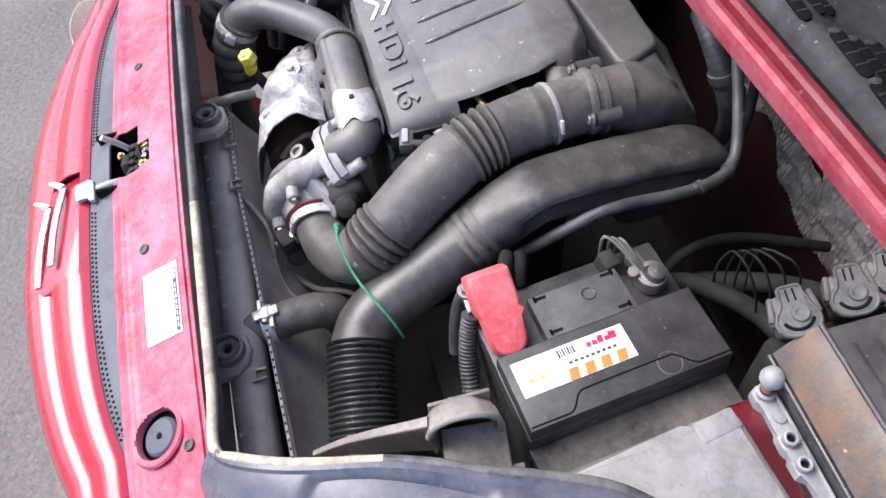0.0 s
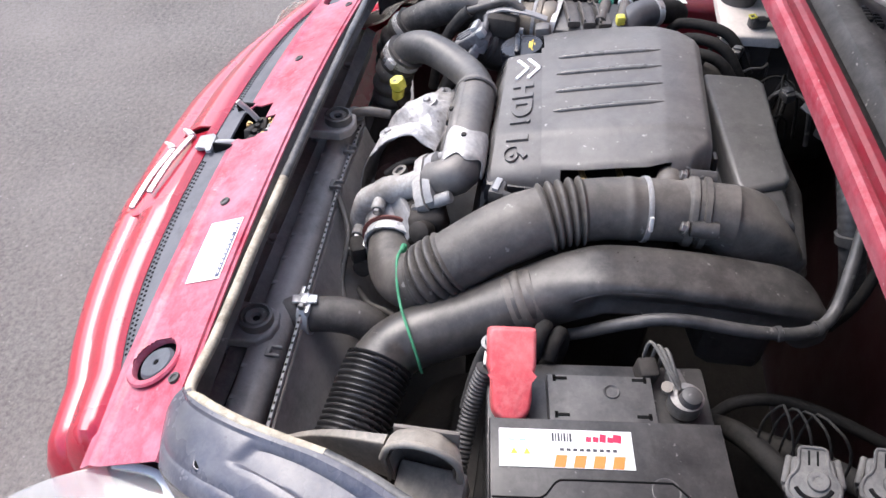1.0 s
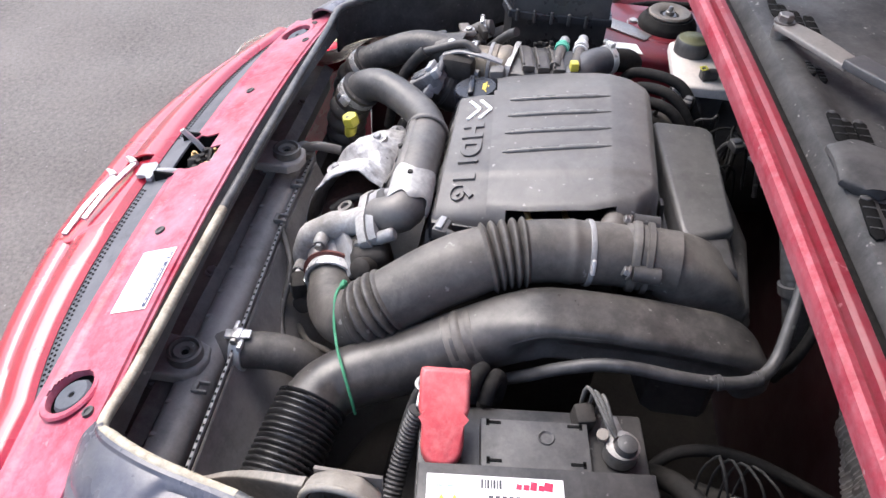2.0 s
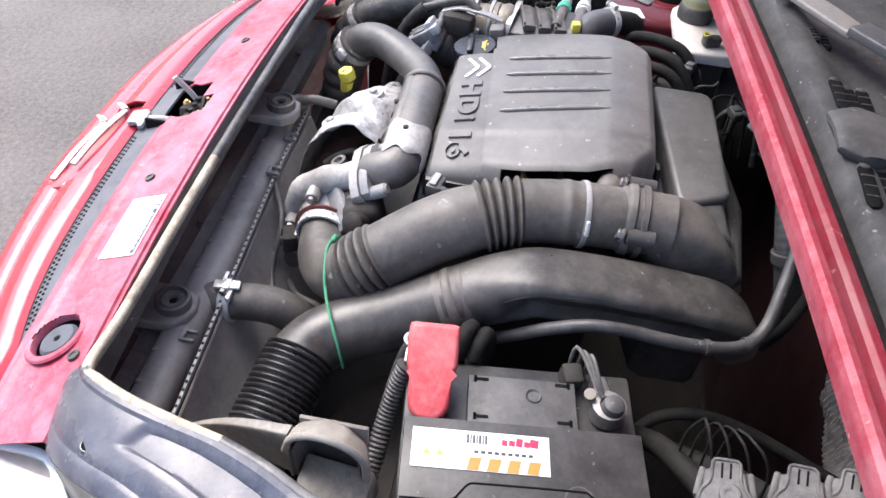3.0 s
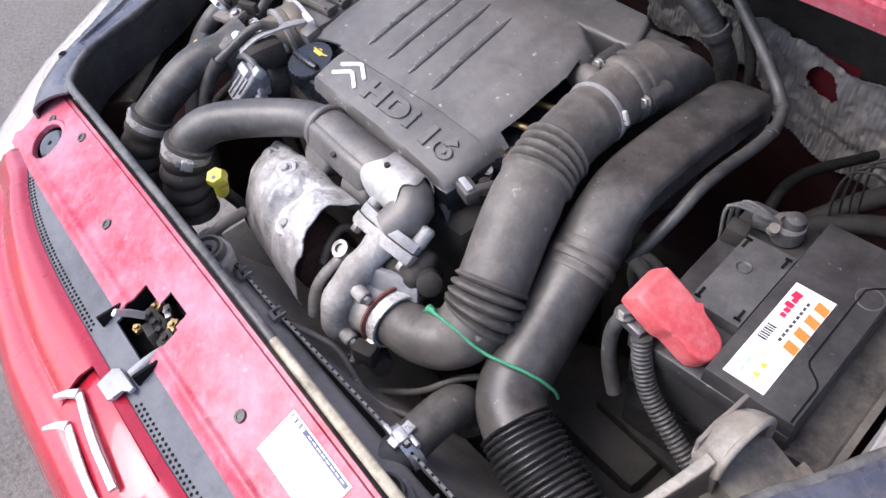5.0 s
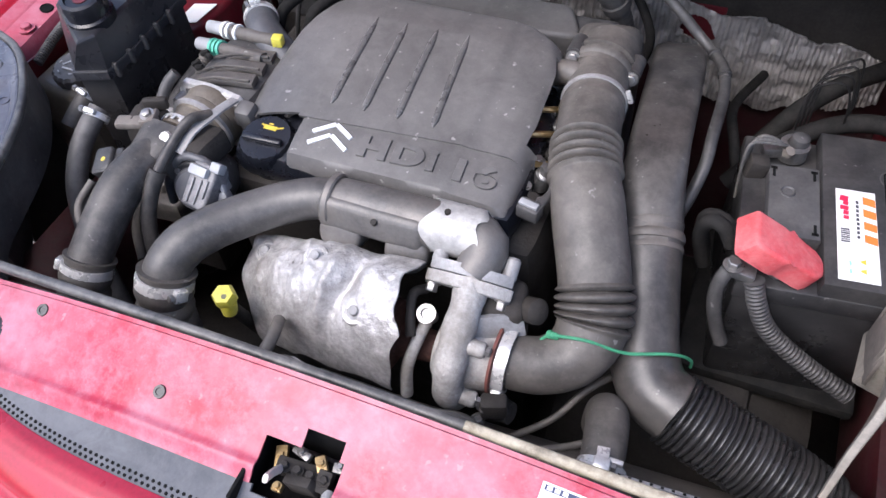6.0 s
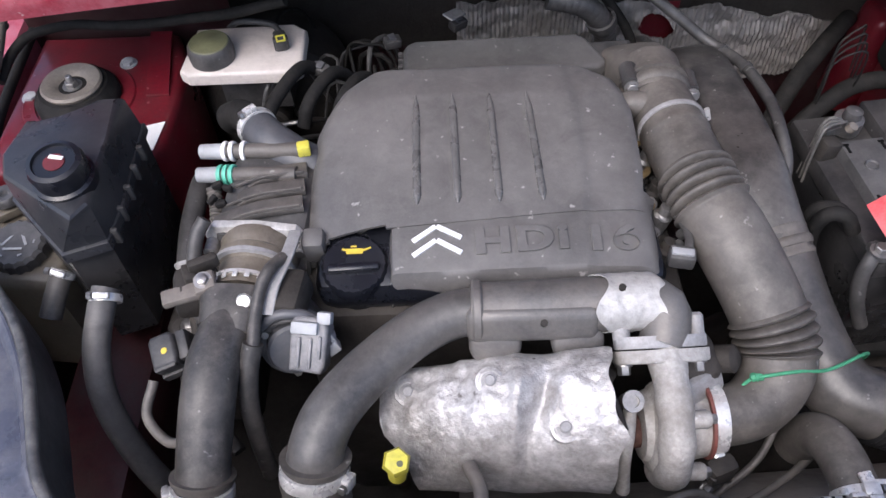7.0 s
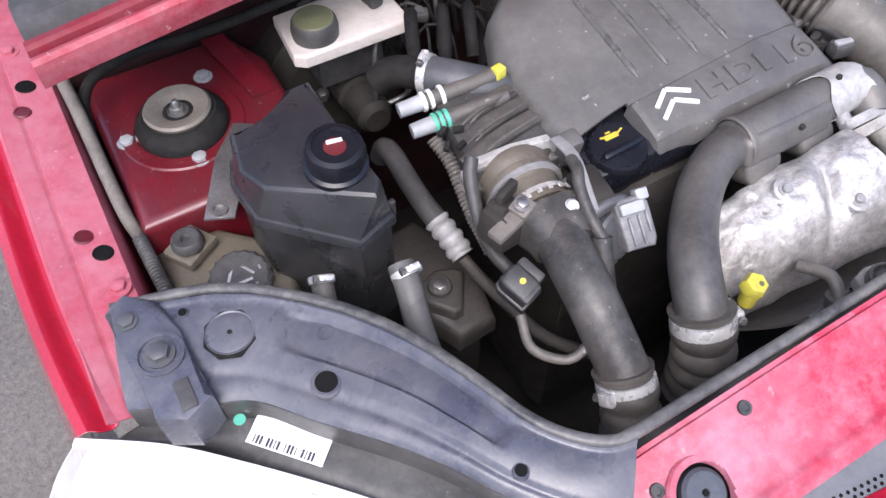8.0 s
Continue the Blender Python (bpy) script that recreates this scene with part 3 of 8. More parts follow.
def lamp_carrier(s, ARM_IN, ARM_OUT):
    """Plastic carrier over the headlamp, between front panel and wing; s is the side."""
    ob = thing("headlamp_carrier", "grey-black moulded plastic carrier over the headlamp", "plastic panel", (s * 0.6, 0.3, 0.9), "headlamp carriers")

    def f(u, v):
        a, c = along(ARM_IN, u), along(ARM_OUT, u)
        p = a.lerp(c, v)
        z = p.z + 0.010 * math.sin(math.pi * v) ** 0.6
        z += 0.004 * math.exp(-(((v - 0.06) / 0.04) ** 2))
        pocket = max(0.0, 1 - ((u - 0.50) / 0.20) ** 4) * max(0.0, 1 - ((v - 0.34) / 0.20) ** 4)
        z -= 0.005 * min(1.0, 2.5 * pocket)
        z -= 0.0025 * math.exp(-(((v - 0.80) / 0.05) ** 2)) * (0.1 < u < 0.9)
        return p.x, p.y, z

    part("arm", sheet(bm_(), f, 90, 40, 0.004), PANEL, ob)
    b = bm_()
    sheet(b, lambda u, v: (along(ARM_OUT, u).x, along(ARM_OUT, u).y - 0.001, along(ARM_OUT, u).z - 0.05 * v), 40, 4, 0.004)
    part("skirt", b, BLACK, ob)
    b = bm_()
    sheet(b, lambda u, v: (along(ARM_IN, u).x, along(ARM_IN, u).y + 0.001, along(ARM_IN, u).z - 0.07 * v), 40, 4, 0.004)
    part("inner_skirt", b, BLACK, ob)
    # Outer bracket with the two fixing bolts.
    b = bm_()
    prism(b, [(s * x, y) for x, y in ((0.716, 0.425), (0.725, 0.470), (0.750, 0.492), (0.772, 0.478), (0.762, 0.440), (0.764, 0.400), (0.762, 0.352), (0.738, 0.338), (0.712, 0.350))][:: s], 0.90, 0.953, 0.006)
    br = part("bracket", b, PANEL, ob)
    b = bm_()
    lathe(b, [(0, 0.0), (0.021, 0.0), (0.022, 0.004), (0.019, 0.004), (0.018, 0.0015), (0, 0.0015)], (s * 0.739, 0.409, 0.9525), (0, 0, 1), 28)
    part("boss", b, PANEL, br)
    b = bm_()
    bolt(b, (s * 0.739, 0.409, 0.954), 0.010, 0.010, (0, 0, 1), 1.4)
    part("bolt", b, GREYPL, br)
    b = bm_()
    bolt(b, (s * 0.755, 0.458, 0.9535), 0.008, 0.005, (0, 0, 1), 1.3)
    part("bolt", b, GREYPL, br)
    b = bm_()
    box(b, (s * 0.732, 0.362, 0.9535), (0.014, 0.030, 0.003), 0.001, (0, 0, 0))
    part("slot", b, BLACK, br)

    def on_arm(x, y):
        """The point of the arm's surface nearest to a place in the plan."""
        return min((Vector(f(i / 60, j / 20)) for i in range(61) for j in range(21)), key=lambda q: (q.x - x) ** 2 + (q.y - y) ** 2)

    p = on_arm(s * 0.677, 0.401) - V(0, 0, 0.0095) if s < 0 else along(ARM_IN, 0.80).lerp(along(ARM_OUT, 0.80), 0.42)
    b = bm_()
    lathe(b, [(0, 0.003), (0.004, 0.0035), (0.017, 0.004), (0.021, 0.0025), (0.0225, 0.0035), (0.0235, 0.0), (0.0235, -0.006)], (p.x, p.y, p.z + 0.0095), (0, 0, 1), 32)
    part("bung", b, PANEL, ob, "round rubber bung")
    b = bm_()
    lathe(b, [(0.0225, -0.002), (0.0225, 0.0022), (0.0252, 0.0022), (0.0262, -0.002)], (p.x, p.y, p.z + 0.0095), (0, 0, 1), 8)
    lathe(b, [(0, 0.0040), (0.0024, 0.0040), (0.0024, 0.002)], (p.x, p.y, p.z + 0.0095), (0, 0, 1), 10)
    part("bung_rim", b, MATTBLACK, ob)
    for u, v, r in ((0.62, 0.62, 0.0125), (0.25, 0.68, 0.0065), (0.90, 0.2, 0.005)):
        p = on_arm(-0.624, 0.314) if s < 0 and r > 0.01 else Vector(f(u, v))
        b = bm_()
        lathe(b, [(0, 0.0008), (r * 0.8, 0.0008), (r * 0.82, 0.0022), (r, 0.0022), (r * 1.15, 0.0), (r * 1.15, -0.003)], p, (0, 0, 1), 24)
        hole = part("eyelet", b, PANEL, ob)
        b = bm_()
        lathe(b, [(0, 0.0030), (r * 0.8, 0.0030), (r * 0.8, 0.0)], p, (0, 0, 1), 20)
        part("hole", b, VOID, hole)
    b = bm_()
    p = on_arm(-0.605, 0.356) if s < 0 else Vector(f(0.46, 0.38))
    lathe(b, [(0.0065, 0.0), (0.0065, 0.0012), (0.0078, 0.0012), (0.0078, 0.0)], p, (0, 0, 1), 24)
    part("mould_mark", b, PANEL, ob)
    return ob


lamp_carrier(-1, ARM_IN_L, ARM_OUT_L)
lamp_carrier(1, ARM_IN_R, ARM_OUT_R)

CLEAR = bpy.data.materials.new("clear_lens")
CLEAR.use_nodes = True
cb = CLEAR.node_tree.nodes["Principled BSDF"]
# White mixed into the lens and a pale reflector carry the sun's glare.
cb.inputs["Transmission Weight"].default_value, cb.inputs["Roughness"].default_value, cb.inputs["IOR"].default_value = 0.80, 0.04, 1.35
cb.inputs["Base Color"].default_value = (0.90, 0.89, 0.86, 1)
REFLECTOR = mat("metallised_reflector", (0.90, 0.87, 0.78), 0.25, 0.45, vary=0.12, scale=12, bump=0.0)
LENS_TOP = [(0.482, 0.060, 0.872), (0.54, 0.122, 0.876), (0.60, 0.187, 0.880), (0.653, 0.245, 0.882), (0.71, 0.303, 0.884), (0.77, 0.359, 0.884), (0.842, 0.410, 0.880)]


LENS_TOP_R = [(0.478, 0.066, 0.884), (0.484, 0.116, 0.886), (0.516, 0.146, 0.887), (0.562, 0.190, 0.888), (0.62, 0.246, 0.888), (0.69, 0.308, 0.886), (0.77, 0.366, 0.884), (0.842, 0.410, 0.880)]


def headlamp(s, ARM_OUT, LENS_TOP):
    ob = thing("headlamp", "clear headlamp with a bright reflector behind a glossy lens", "headlamp", (s * 0.66, 0.2, 0.72), "headlamps")

    def f(u, v):
        p = along(LENS_TOP, u)
        out = Vector((0.35 + 0.5 * u, -1 + 0.35 * u, 0)).normalized()
        a = v * 1.5
        q = p + out * ((0.19 - 0.18 * max(0.0, u - 0.5)) * math.sin(a)) + Vector((0, 0, -0.15 * (1 - math.cos(a))))
        return s * q.x, q.y, q.z

    part("lens", sheet(bm_(), f, 40, 16, 0.003), CLEAR, ob, "clear glossy lens").visible_shadow = False

    def back(u, v):
        p = Vector(f(0.02 + 0.96 * u, 0.04 + 0.94 * v))
        c = along(LENS_TOP, u)
        q = p + (Vector((s * c.x, c.y + 0.06, 0.74)) - p) * (0.30 + 0.25 * abs(math.sin(3 * math.pi * u)) * math.sin(math.pi * v))
        return q

    part("reflector", sheet(bm_(), back, 48, 16, 0.002), REFLECTOR, ob, "bright metallised reflector")
    b = bm_()
    sweep(b, [Vector((s * p[0], p[1], p[2])) for p in LENS_TOP], lambda t, n: (0.005, 0.004, 3), up=(0, 0, 1), step=0.012, seg=12)
    part("rim_glint", b, LENS, ob, "pale lens edge with its highlight put in the colour")
    for u in (0.3, 0.62, 0.86):
        b = bm_()
        p = Vector(f(u, 0.55))
        c = along(LENS_TOP, u)
        lathe(b, [(0.034, 0.0), (0.036, 0.006), (0.030, 0.006), (0.012, -0.012), (0.0, -0.014)], p.lerp(Vector((s * c.x, c.y + 0.05, 0.78)), 0.3), (s * 0.4, -0.8, 0.5), 28)
        part("lamp_bowl", b, REFLECTOR if u < 0.8 else AMBER, ob)
    # Housing between lens and carrier.
    b = bm_()
    sheet(b, lambda u, v: ((lambda a, c: (lerp(a.x, s * c.x, v), lerp(a.y, c.y, v), lerp(a.z - 0.034, c.z - 0.004, v) - 0.012 * math.sin(3.1 * v)))(along(ARM_OUT, u), along(LENS_TOP, u))), 40, 10, 0.004)
    part("housing", b, BLACK, ob, "black plastic housing")
    b = bm_()
    box(b, (s * 0.68, 0.26, 0.75), (0.2, 0.10, 0.1), 0.02, (0, 0, s * 44))
    part("shell", b, BLACK, ob)
    return ob


headlamp(-1, ARM_OUT_L, LENS_TOP)
headlamp(1, ARM_OUT_R, LENS_TOP_R)
# Part label on the near-side lamp housing.
mlab = pose(-0.668, 0.3055, 0.9045, 8, -2, -49)
lab = thing("housing_label", "white printed part label stuck on the lamp housing", "label", (-0.672, 0.285, 0.909))
b = bm_()
box(b, (0, 0, 0), (0.075, 0.035, 0.0008), 0.0003, m=mlab)
part("paper", b, WHITE, lab)
b = bm_()
for i in range(18):
    if i % 5 != 3:
        box(b, (0, 0, 0), (0.0022 if i % 3 else 0.001, 0.008, 0.0004), 0, m=mlab @ pose(-0.031 + 0.0034 * i, -0.012, 0.0007))
part("print", b, INK, lab)
b = bm_()
lathe(b, [(0, 0.0), (0.0055, 0.0), (0.0055, 0.0008), (0, 0.0008)], (-0.702, 0.340, 0.9095), (0, 0, 1), 20)
single("paint_dot", b, TEAL, "small green paint dot on the lamp housing", "paint mark")


def wing(s):
    prof = [(0.0, 0.735, 0.60), (0.10, 0.736, 0.880), (0.13, 0.742, 0.896), (0.30, 0.783, 0.902), (0.34, 0.786, 0.896), (0.37, 0.790, 0.900), (0.50, 0.810, 0.905), (0.54, 0.815, 0.895), (0.58, 0.821, 0.894), (0.66, 0.837, 0.906), (0.72, 0.849, 0.899), (0.80, 0.863, 0.85), (0.92, 0.878, 0.66), (1.0, 0.872, 0.42)]

    def f(u, v):
        y = lerp(0.405, 1.35, u)
        x, z = table_at(prof, v)
        k = max(0.0, (0.62 - y) / 0.22)
        return s * (x - 0.012 * k * k * (v > 0.5)), y + 0.06 * (v > 0.62) * (v - 0.62) * k, z + 0.05 * (y - 0.45) * (v > 0.09) - 0.01 * k * k

    def arch(u, v):
        y = lerp(0.405, 1.35, u)
        z = table_at(prof, v)[1]
        return not (v > 0.6 and (y - 0.86) ** 2 + (z - 0.32) ** 2 < 0.34**2)

    body_panel("wing_flange", f, 60, 60, PINK, 0.002, lambda u, v: v < 0.55, "dusty pink-red wing flange with sky reflection in its colour")
    body_panel("front_wing", f, 60, 60, RED_GLOSS, 0.002, lambda u, v: v > 0.55 and arch(u, v), "glossy red front wing")
    # Fixing bolts and holes along the flange.
    for y, dx in ((0.946, 0.042), (0.540, 0.024)):
        b = bm_()
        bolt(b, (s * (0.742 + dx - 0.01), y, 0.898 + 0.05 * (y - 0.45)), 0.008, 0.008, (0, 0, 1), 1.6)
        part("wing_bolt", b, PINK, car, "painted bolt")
    for x, y, r in ((0.770, 0.873, 0.0105), (0.783, 0.829, 0.009), (0.770, 0.618, 0.009), (0.758, 0.590, 0.0095)):
        b = bm_()
        at = Vector((s * x, y, 0.8965 + 0.14 * (x - 0.742) + 0.05 * (y - 0.45)))
        lathe(b, [(0, 0.0008), (r, 0.0008), (r, 0.002), (r * 1.15, 0.0)], at, (-0.2 * s, 0, 1), 20)
        part("wing_hole", b, VOID if r > 0.009 else RED_BAY, car)


wing(-1)
wing(1)


def strut_tower(s):
    b = bm_()
    outline = [(0.715, 0.60), (0.52, 0.60), (0.495, 0.64), (0.49, 0.80), (0.52, 0.87), (0.715, 0.87)]
    prism(b, [(s * x, y) for x, y in outline][::s], 0.45, 0.905, 0.014, seg=3)
    part("strut_tower", b, RED_BAY, car, "dusty red strut tower")
    c = (s * 0.624, 0.730, 0.905)
    b = bm_()
    lathe(b, [(0.054, -0.004), (0.057, 0.003), (0.072, 0.002), (0.078, -0.004)], c, (0, 0, 1), 40)
    part("tower_ring", b, RED_BAY, car)
    ob = thing("strut_mount", "dusty black rubber strut mount with a steel cup and nut", "strut mount", c, "strut mounts")
    b = bm_()
    lathe(b, [(0.054, 0.0), (0.054, 0.010), (0.051, 0.015), (0.047, 0.019), (0.044, 0.024), (0.0, 0.024)], c, (0, 0, 1), 40)
    part("rubber", b, MATTBLACK, ob)
    b = bm_()
    lathe(b, [(0.038, 0.023), (0.0395, 0.028), (0.037, 0.031), (0.022, 0.0285), (0.016, 0.022), (0.0, 0.021)], c, (0, 0, 1), 36)
    part("cup", b, BEIGE, ob, "dull plated cup")
    b = bm_()
    bolt(b, Vector(c) + V(0, 0, 0.022), 0.0085, 0.009, (0, 0, 1), 1.5)
    lathe(b, [(0.0045, 0.0), (0.0045, 0.016), (0.003, 0.018), (0, 0.018)], Vector(c) + V(0, 0, 0.022), (0, 0, 1), 14)
    part("nut", b, STEEL, ob)
    for x, y in ((0.690, 0.735), (0.625, 0.667), (0.575, 0.800)):
        b = bm_()
        bolt(b, (s * x, y, 0.905), 0.0085, 0.007, (0, 0, 1), 1.4)
        part("tower_nut", b, LIGHTGREY, ob)


strut_tower(-1)
strut_tower(1)
b = bm_()
prism(b, [(-0.535, 0.62), (-0.505, 0.63), (-0.50, 0.68), (-0.535, 0.67)], 0.9055, 0.9065, 0)
single("tower_label", b, WHITE, "small white label on the strut tower", "label")

# Scuttle: painted edge, plastic cowl, bulkhead.


def scuttle_z(x):
    return 1.104 - 0.022 * x - 0.058 * x * x


def scuttle_y(x):
    return -0.012 + 0.09 * x


def edge_f(u, v):
    x = lerp(-0.735, 0.735, u)
    rows = [(0, 0.747, -0.030), (0.08, 0.744, -0.012), (0.15, 0.745, -0.003), (0.25, 0.750, 0.001), (0.40, 0.757, -0.001), (0.45, 0.7595, -0.006), (0.525, 0.763, -0.0065), (0.575, 0.765, 0.001), (0.7, 0.770, 0.004), (0.875, 0.777, 0.004), (0.95, 0.780, 0.0), (1, 0.781, -0.025)]
    y, dz = table_at(rows, v)
    return x, y + scuttle_y(x), scuttle_z(x) + dz


body_panel("scuttle_lip", edge_f, 50, 40, PALELIP, 0.002, lambda u, v: v < 0.42, "worn front lip of the scuttle, highlight in its paler red")
body_panel("scuttle_edge", edge_f, 50, 40, SCUTTLE, 0.002, lambda u, v: v > 0.42, "red painted scuttle edge")
# Matt black strip standing for the shaded gap between scuttle edge and cowl.
b = bm_()
sweep(b, [(x, 0.789 + scuttle_y(x), scuttle_z(x) - 0.016) for x in (-0.73, -0.5, -0.25, 0, 0.25, 0.5, 0.73)], lambda s, n: (0.009, 0.006, 2.4), up=(0, 0, 1), step=0.02, seg=12)
part("scuttle_gap", b, MATTBLACK, car, "black strip drawn for the dark gap behind the scuttle edge")
body_panel("bulkhead", lambda u, v: (lerp(-0.73, 0.73, u), 0.955, lerp(0.80, 1.03, v)), 30, 8, DARK, 0.003)
body_panel("lower_bulkhead", lambda u, v: (lerp(-0.73, 0.73, u), 0.957, lerp(0.25, 0.80, v)), 30, 16, BULKRED, 0.003, None, "dark red bulkhead with shade and grime in its colour")
body_panel("bulkhead_shelf", lambda u, v: (lerp(-0.45, 0.73, u), lerp(0.756 + scuttle_y(lerp(-0.45, 0.73, u)), 0.96, v), scuttle_z(lerp(-0.45, 0.73, u)) - 0.030 - 0.006 * v), 30, 8, DARK, 0.003)
# The wall's shadow below the scuttle is carried by this near-black red.
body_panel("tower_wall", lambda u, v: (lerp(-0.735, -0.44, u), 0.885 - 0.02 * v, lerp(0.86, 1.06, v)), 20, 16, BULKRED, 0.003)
body_panel("tower_brace", lambda u, v: (lerp(-0.555, -0.525, u) + 0.02 * (1 - v), lerp(0.73, 0.86, v), 0.909 + 0.004 * v), 8, 12, RED_BAY, 0.003)
for s in (-1, 1):
    body_panel("inner_wing", lambda u, v: (s * 0.721, lerp(0.48, 1.0, u), lerp(0.25, 0.885, v)), 20, 16, RED_BAY, 0.003)
for s in (-1, 1):
    body_panel("arch_liner", lambda u, v: (s * 0.716, lerp(0.33, 0.62, u), lerp(0.25, 0.84, v)), 20, 16, DARK, 0.003, None, "dark plastic arch liner")
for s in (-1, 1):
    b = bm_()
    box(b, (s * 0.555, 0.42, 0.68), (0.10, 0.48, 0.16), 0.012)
    part("chassis_rail", b, RAILRED, car, "dark mottled red chassis rail")
b = bm_()
box(b, (0.522, 0.915, 0.775), (0.060, 0.07, 0.18), 0.014, (0, 6, 0), seg=3)
part("bulkhead_rib", b, RED_BAY, car, "dark red pressed rib of the bulkhead")
body_panel("undertray", lambda u, v: (lerp(-0.74, 0.74, u), lerp(0.05, 0.95, v), 0.28), 20, 16, DARK, 0.004)


def cowl_f(u, v):
    x = lerp(-0.735, 0.735, u)
    y = lerp(0.797 + scuttle_y(x), 1.17, v)
    rows = [(0, -0.024), (0.015, -0.004), (0.035, 0.003), (0.07, 0.006), (0.10, 0.005), (0.135, -0.004), (0.17, -0.010), (0.30, -0.013), (0.55, -0.004), (0.8, 0.012), (1, 0.04)]
    z = scuttle_z(x) + table_at(rows, v)[0]
    return x, y, z


cowl = thing("windscreen_cowl", "dark grey ribbed plastic cowl below the windscreen", "cowl panel", (0, 0.95, 1.05))
part("panel", sheet(bm_(), cowl_f, 80, 30, 0.004), COWL, cowl)


def cowl_at(x, y):
    y0 = 0.797 + scuttle_y(x)
    return Vector(cowl_f((x + 0.735) / 1.47, (y - y0) / (1.17 - y0)))


def vent(x, y, length=0.060, w=0.015):
    """A long slot with a rounded nose and small rungs in it."""
    p = cowl_at(x, y)
    d = (cowl_at(x + 0.02, y) - cowl_at(x - 0.02, y)).normalized()
    b = bm_()
    sweep(b, [p + d * k * length + Vector((0, 0, 0.0012)) for k in (-0.5, -0.2, 0.2, 0.5)], lambda s, n: (w * 0.5 * min(1.0, 0.45 + 7 * min(s, n - s) / n), 0.0022, 2.6), up=(0, 0, 1), step=0.005, seg=12)
    ob = part("vent", b, VOID, cowl)
    b = bm_()
    for k in (-0.22, 0.02, 0.26):
        box(b, tuple(p + d * k * length + Vector((0, 0, 0.0032))), (0.0016, w * 0.85, 0.0014), 0.0003)
    part("vent_rung", b, COWL, ob)
    b = bm_()
    q = p - d * 0.47 * length + Vector((0, 0, 0.001))
    lathe(b, [(w * 0.40, -0.002), (w * 0.36, 0.002), (w * 0.18, 0.0032), (0, 0.0036)], q, (-0.2, 0, 1), 14)
    part("vent_nose", b, COWL, ob)


for cx in (0.018, 0.170):
    for k in range(3):
        vent(cx - 0.006 * k, 0.824 + 0.019 * k)
for k in range(4):
    vent(-0.285 + 0.010 * k, 0.804 + 0.018 * k, 0.085)
for k in range(2):
    vent(-0.120, 0.824 + 0.016 * k, 0.035, 0.010)
for row in range(3):
    for k in range(4):
        vent(0.255 + 0.075 * k + 0.006 * row, 0.840 + 0.020 * row, 0.070, 0.016)
b = bm_()
p = cowl_at(0.096, 0.832)
sweep(b, [p + Vector((-0.042, 0, 0.004)), p + Vector((0, 0, 0.010)), p + Vector((0.042, 0, 0.004))], lambda s, n: (0.032 * min(1, 0.35 + 5 * min(s, n - s) / n), 0.008, 3.0), up=(0, 0, 1), seg=20)
part("cowl_bulge", b, COWL, cowl)

wiper = thing("wiper_arm", "grey metal wiper arm bolted at the cowl", "wiper arm", (-0.30, 0.86, 1.08))
b = bm_()
wp = [V(-0.222, 0.804, 1.128), V(-0.190, 0.824, 1.131), V(-0.155, 0.845, 1.132), V(-0.120, 0.866, 1.132)]
sweep(b, wp, lambda s, n: (0.0150 + 0.003 * math.sin(math.pi * s / n), 0.0042, 6), up=(0, 0, 1), seg=24)
part("arm", b, mat("weathered_arm_paint", (0.20, 0.19, 0.18), 0.5, vary=0.15, scale=20, bump=0.1, dust=(0.30, 0.27, 0.25), dust_amount=0.5), wiper, "pale weathered arm head")
b = bm_()
sweep(b, [V(-0.124, 0.864, 1.137), V(-0.06, 0.905, 1.141), V(0.03, 0.965, 1.152), V(0.16, 1.05, 1.175)], lambda s, n: (0.0165 - 0.004 * s / n, 0.006, 8), up=(0, 0, 1), seg=24)
part("blade_arm", b, GREYPL, wiper, "grey folded channel")
b = bm_()
bolt(b, wp[0] + Vector((0, 0, 0.004)), 0.010, 0.012, (0, 0, 1), 1.3)
lathe(b, [(0.012, -0.035), (0.012, 0.0), (0, 0)], wp[0], (0, 0, 1), 18)
part("pivot_nut", b, STEEL, wiper)

wiper.location += V(0.034, -0.008, -0.002)
GLASS = bpy.data.materials.new("windscreen_glass")
GLASS.use_nodes = True
GLASS.node_tree.nodes["Principled BSDF"].inputs["Transmission Weight"].default_value = 0.9
GLASS.node_tree.nodes["Principled BSDF"].inputs["Base Color"].default_value = (0.55, 0.62, 0.62, 1)
GLASS.node_tree.nodes["Principled BSDF"].inputs["Roughness"].default_value = 0.02
b = bm_()
sheet(b, lambda u, v: (lerp(-0.68, 0.68, u) * (1 - 0.12 * v), 1.172 + 0.5 * v, scuttle_z(lerp(-0.68, 0.68, u)) + 0.045 + 0.36 * v), 24, 10, 0.005)
single("windscreen", b, GLASS, "tinted windscreen glass behind the cowl", "windscreen")

# Silver heat blanket on the bulkhead, with a hole in it.


def blanket_xz(u, v):
    x = lerp(-0.12, 0.47, u)
    low = 0.795 - 0.09 * max(0.0, min(1.0, (x - 0.06) / 0.14)) + 0.022 * noise.noise((x * 18, 4, 1)) + 0.03 * max(0.0, (x - 0.33) / 0.1)
    top = 0.885 - 0.085 * max(0.0, x) - 0.10 * max(0.0, x - 0.28) + 0.010 * noise.noise((x * 16, 1, 2)) + 0.004 * noise.noise((x * 60, 1, 2))
    return x, lerp(low, top, v)


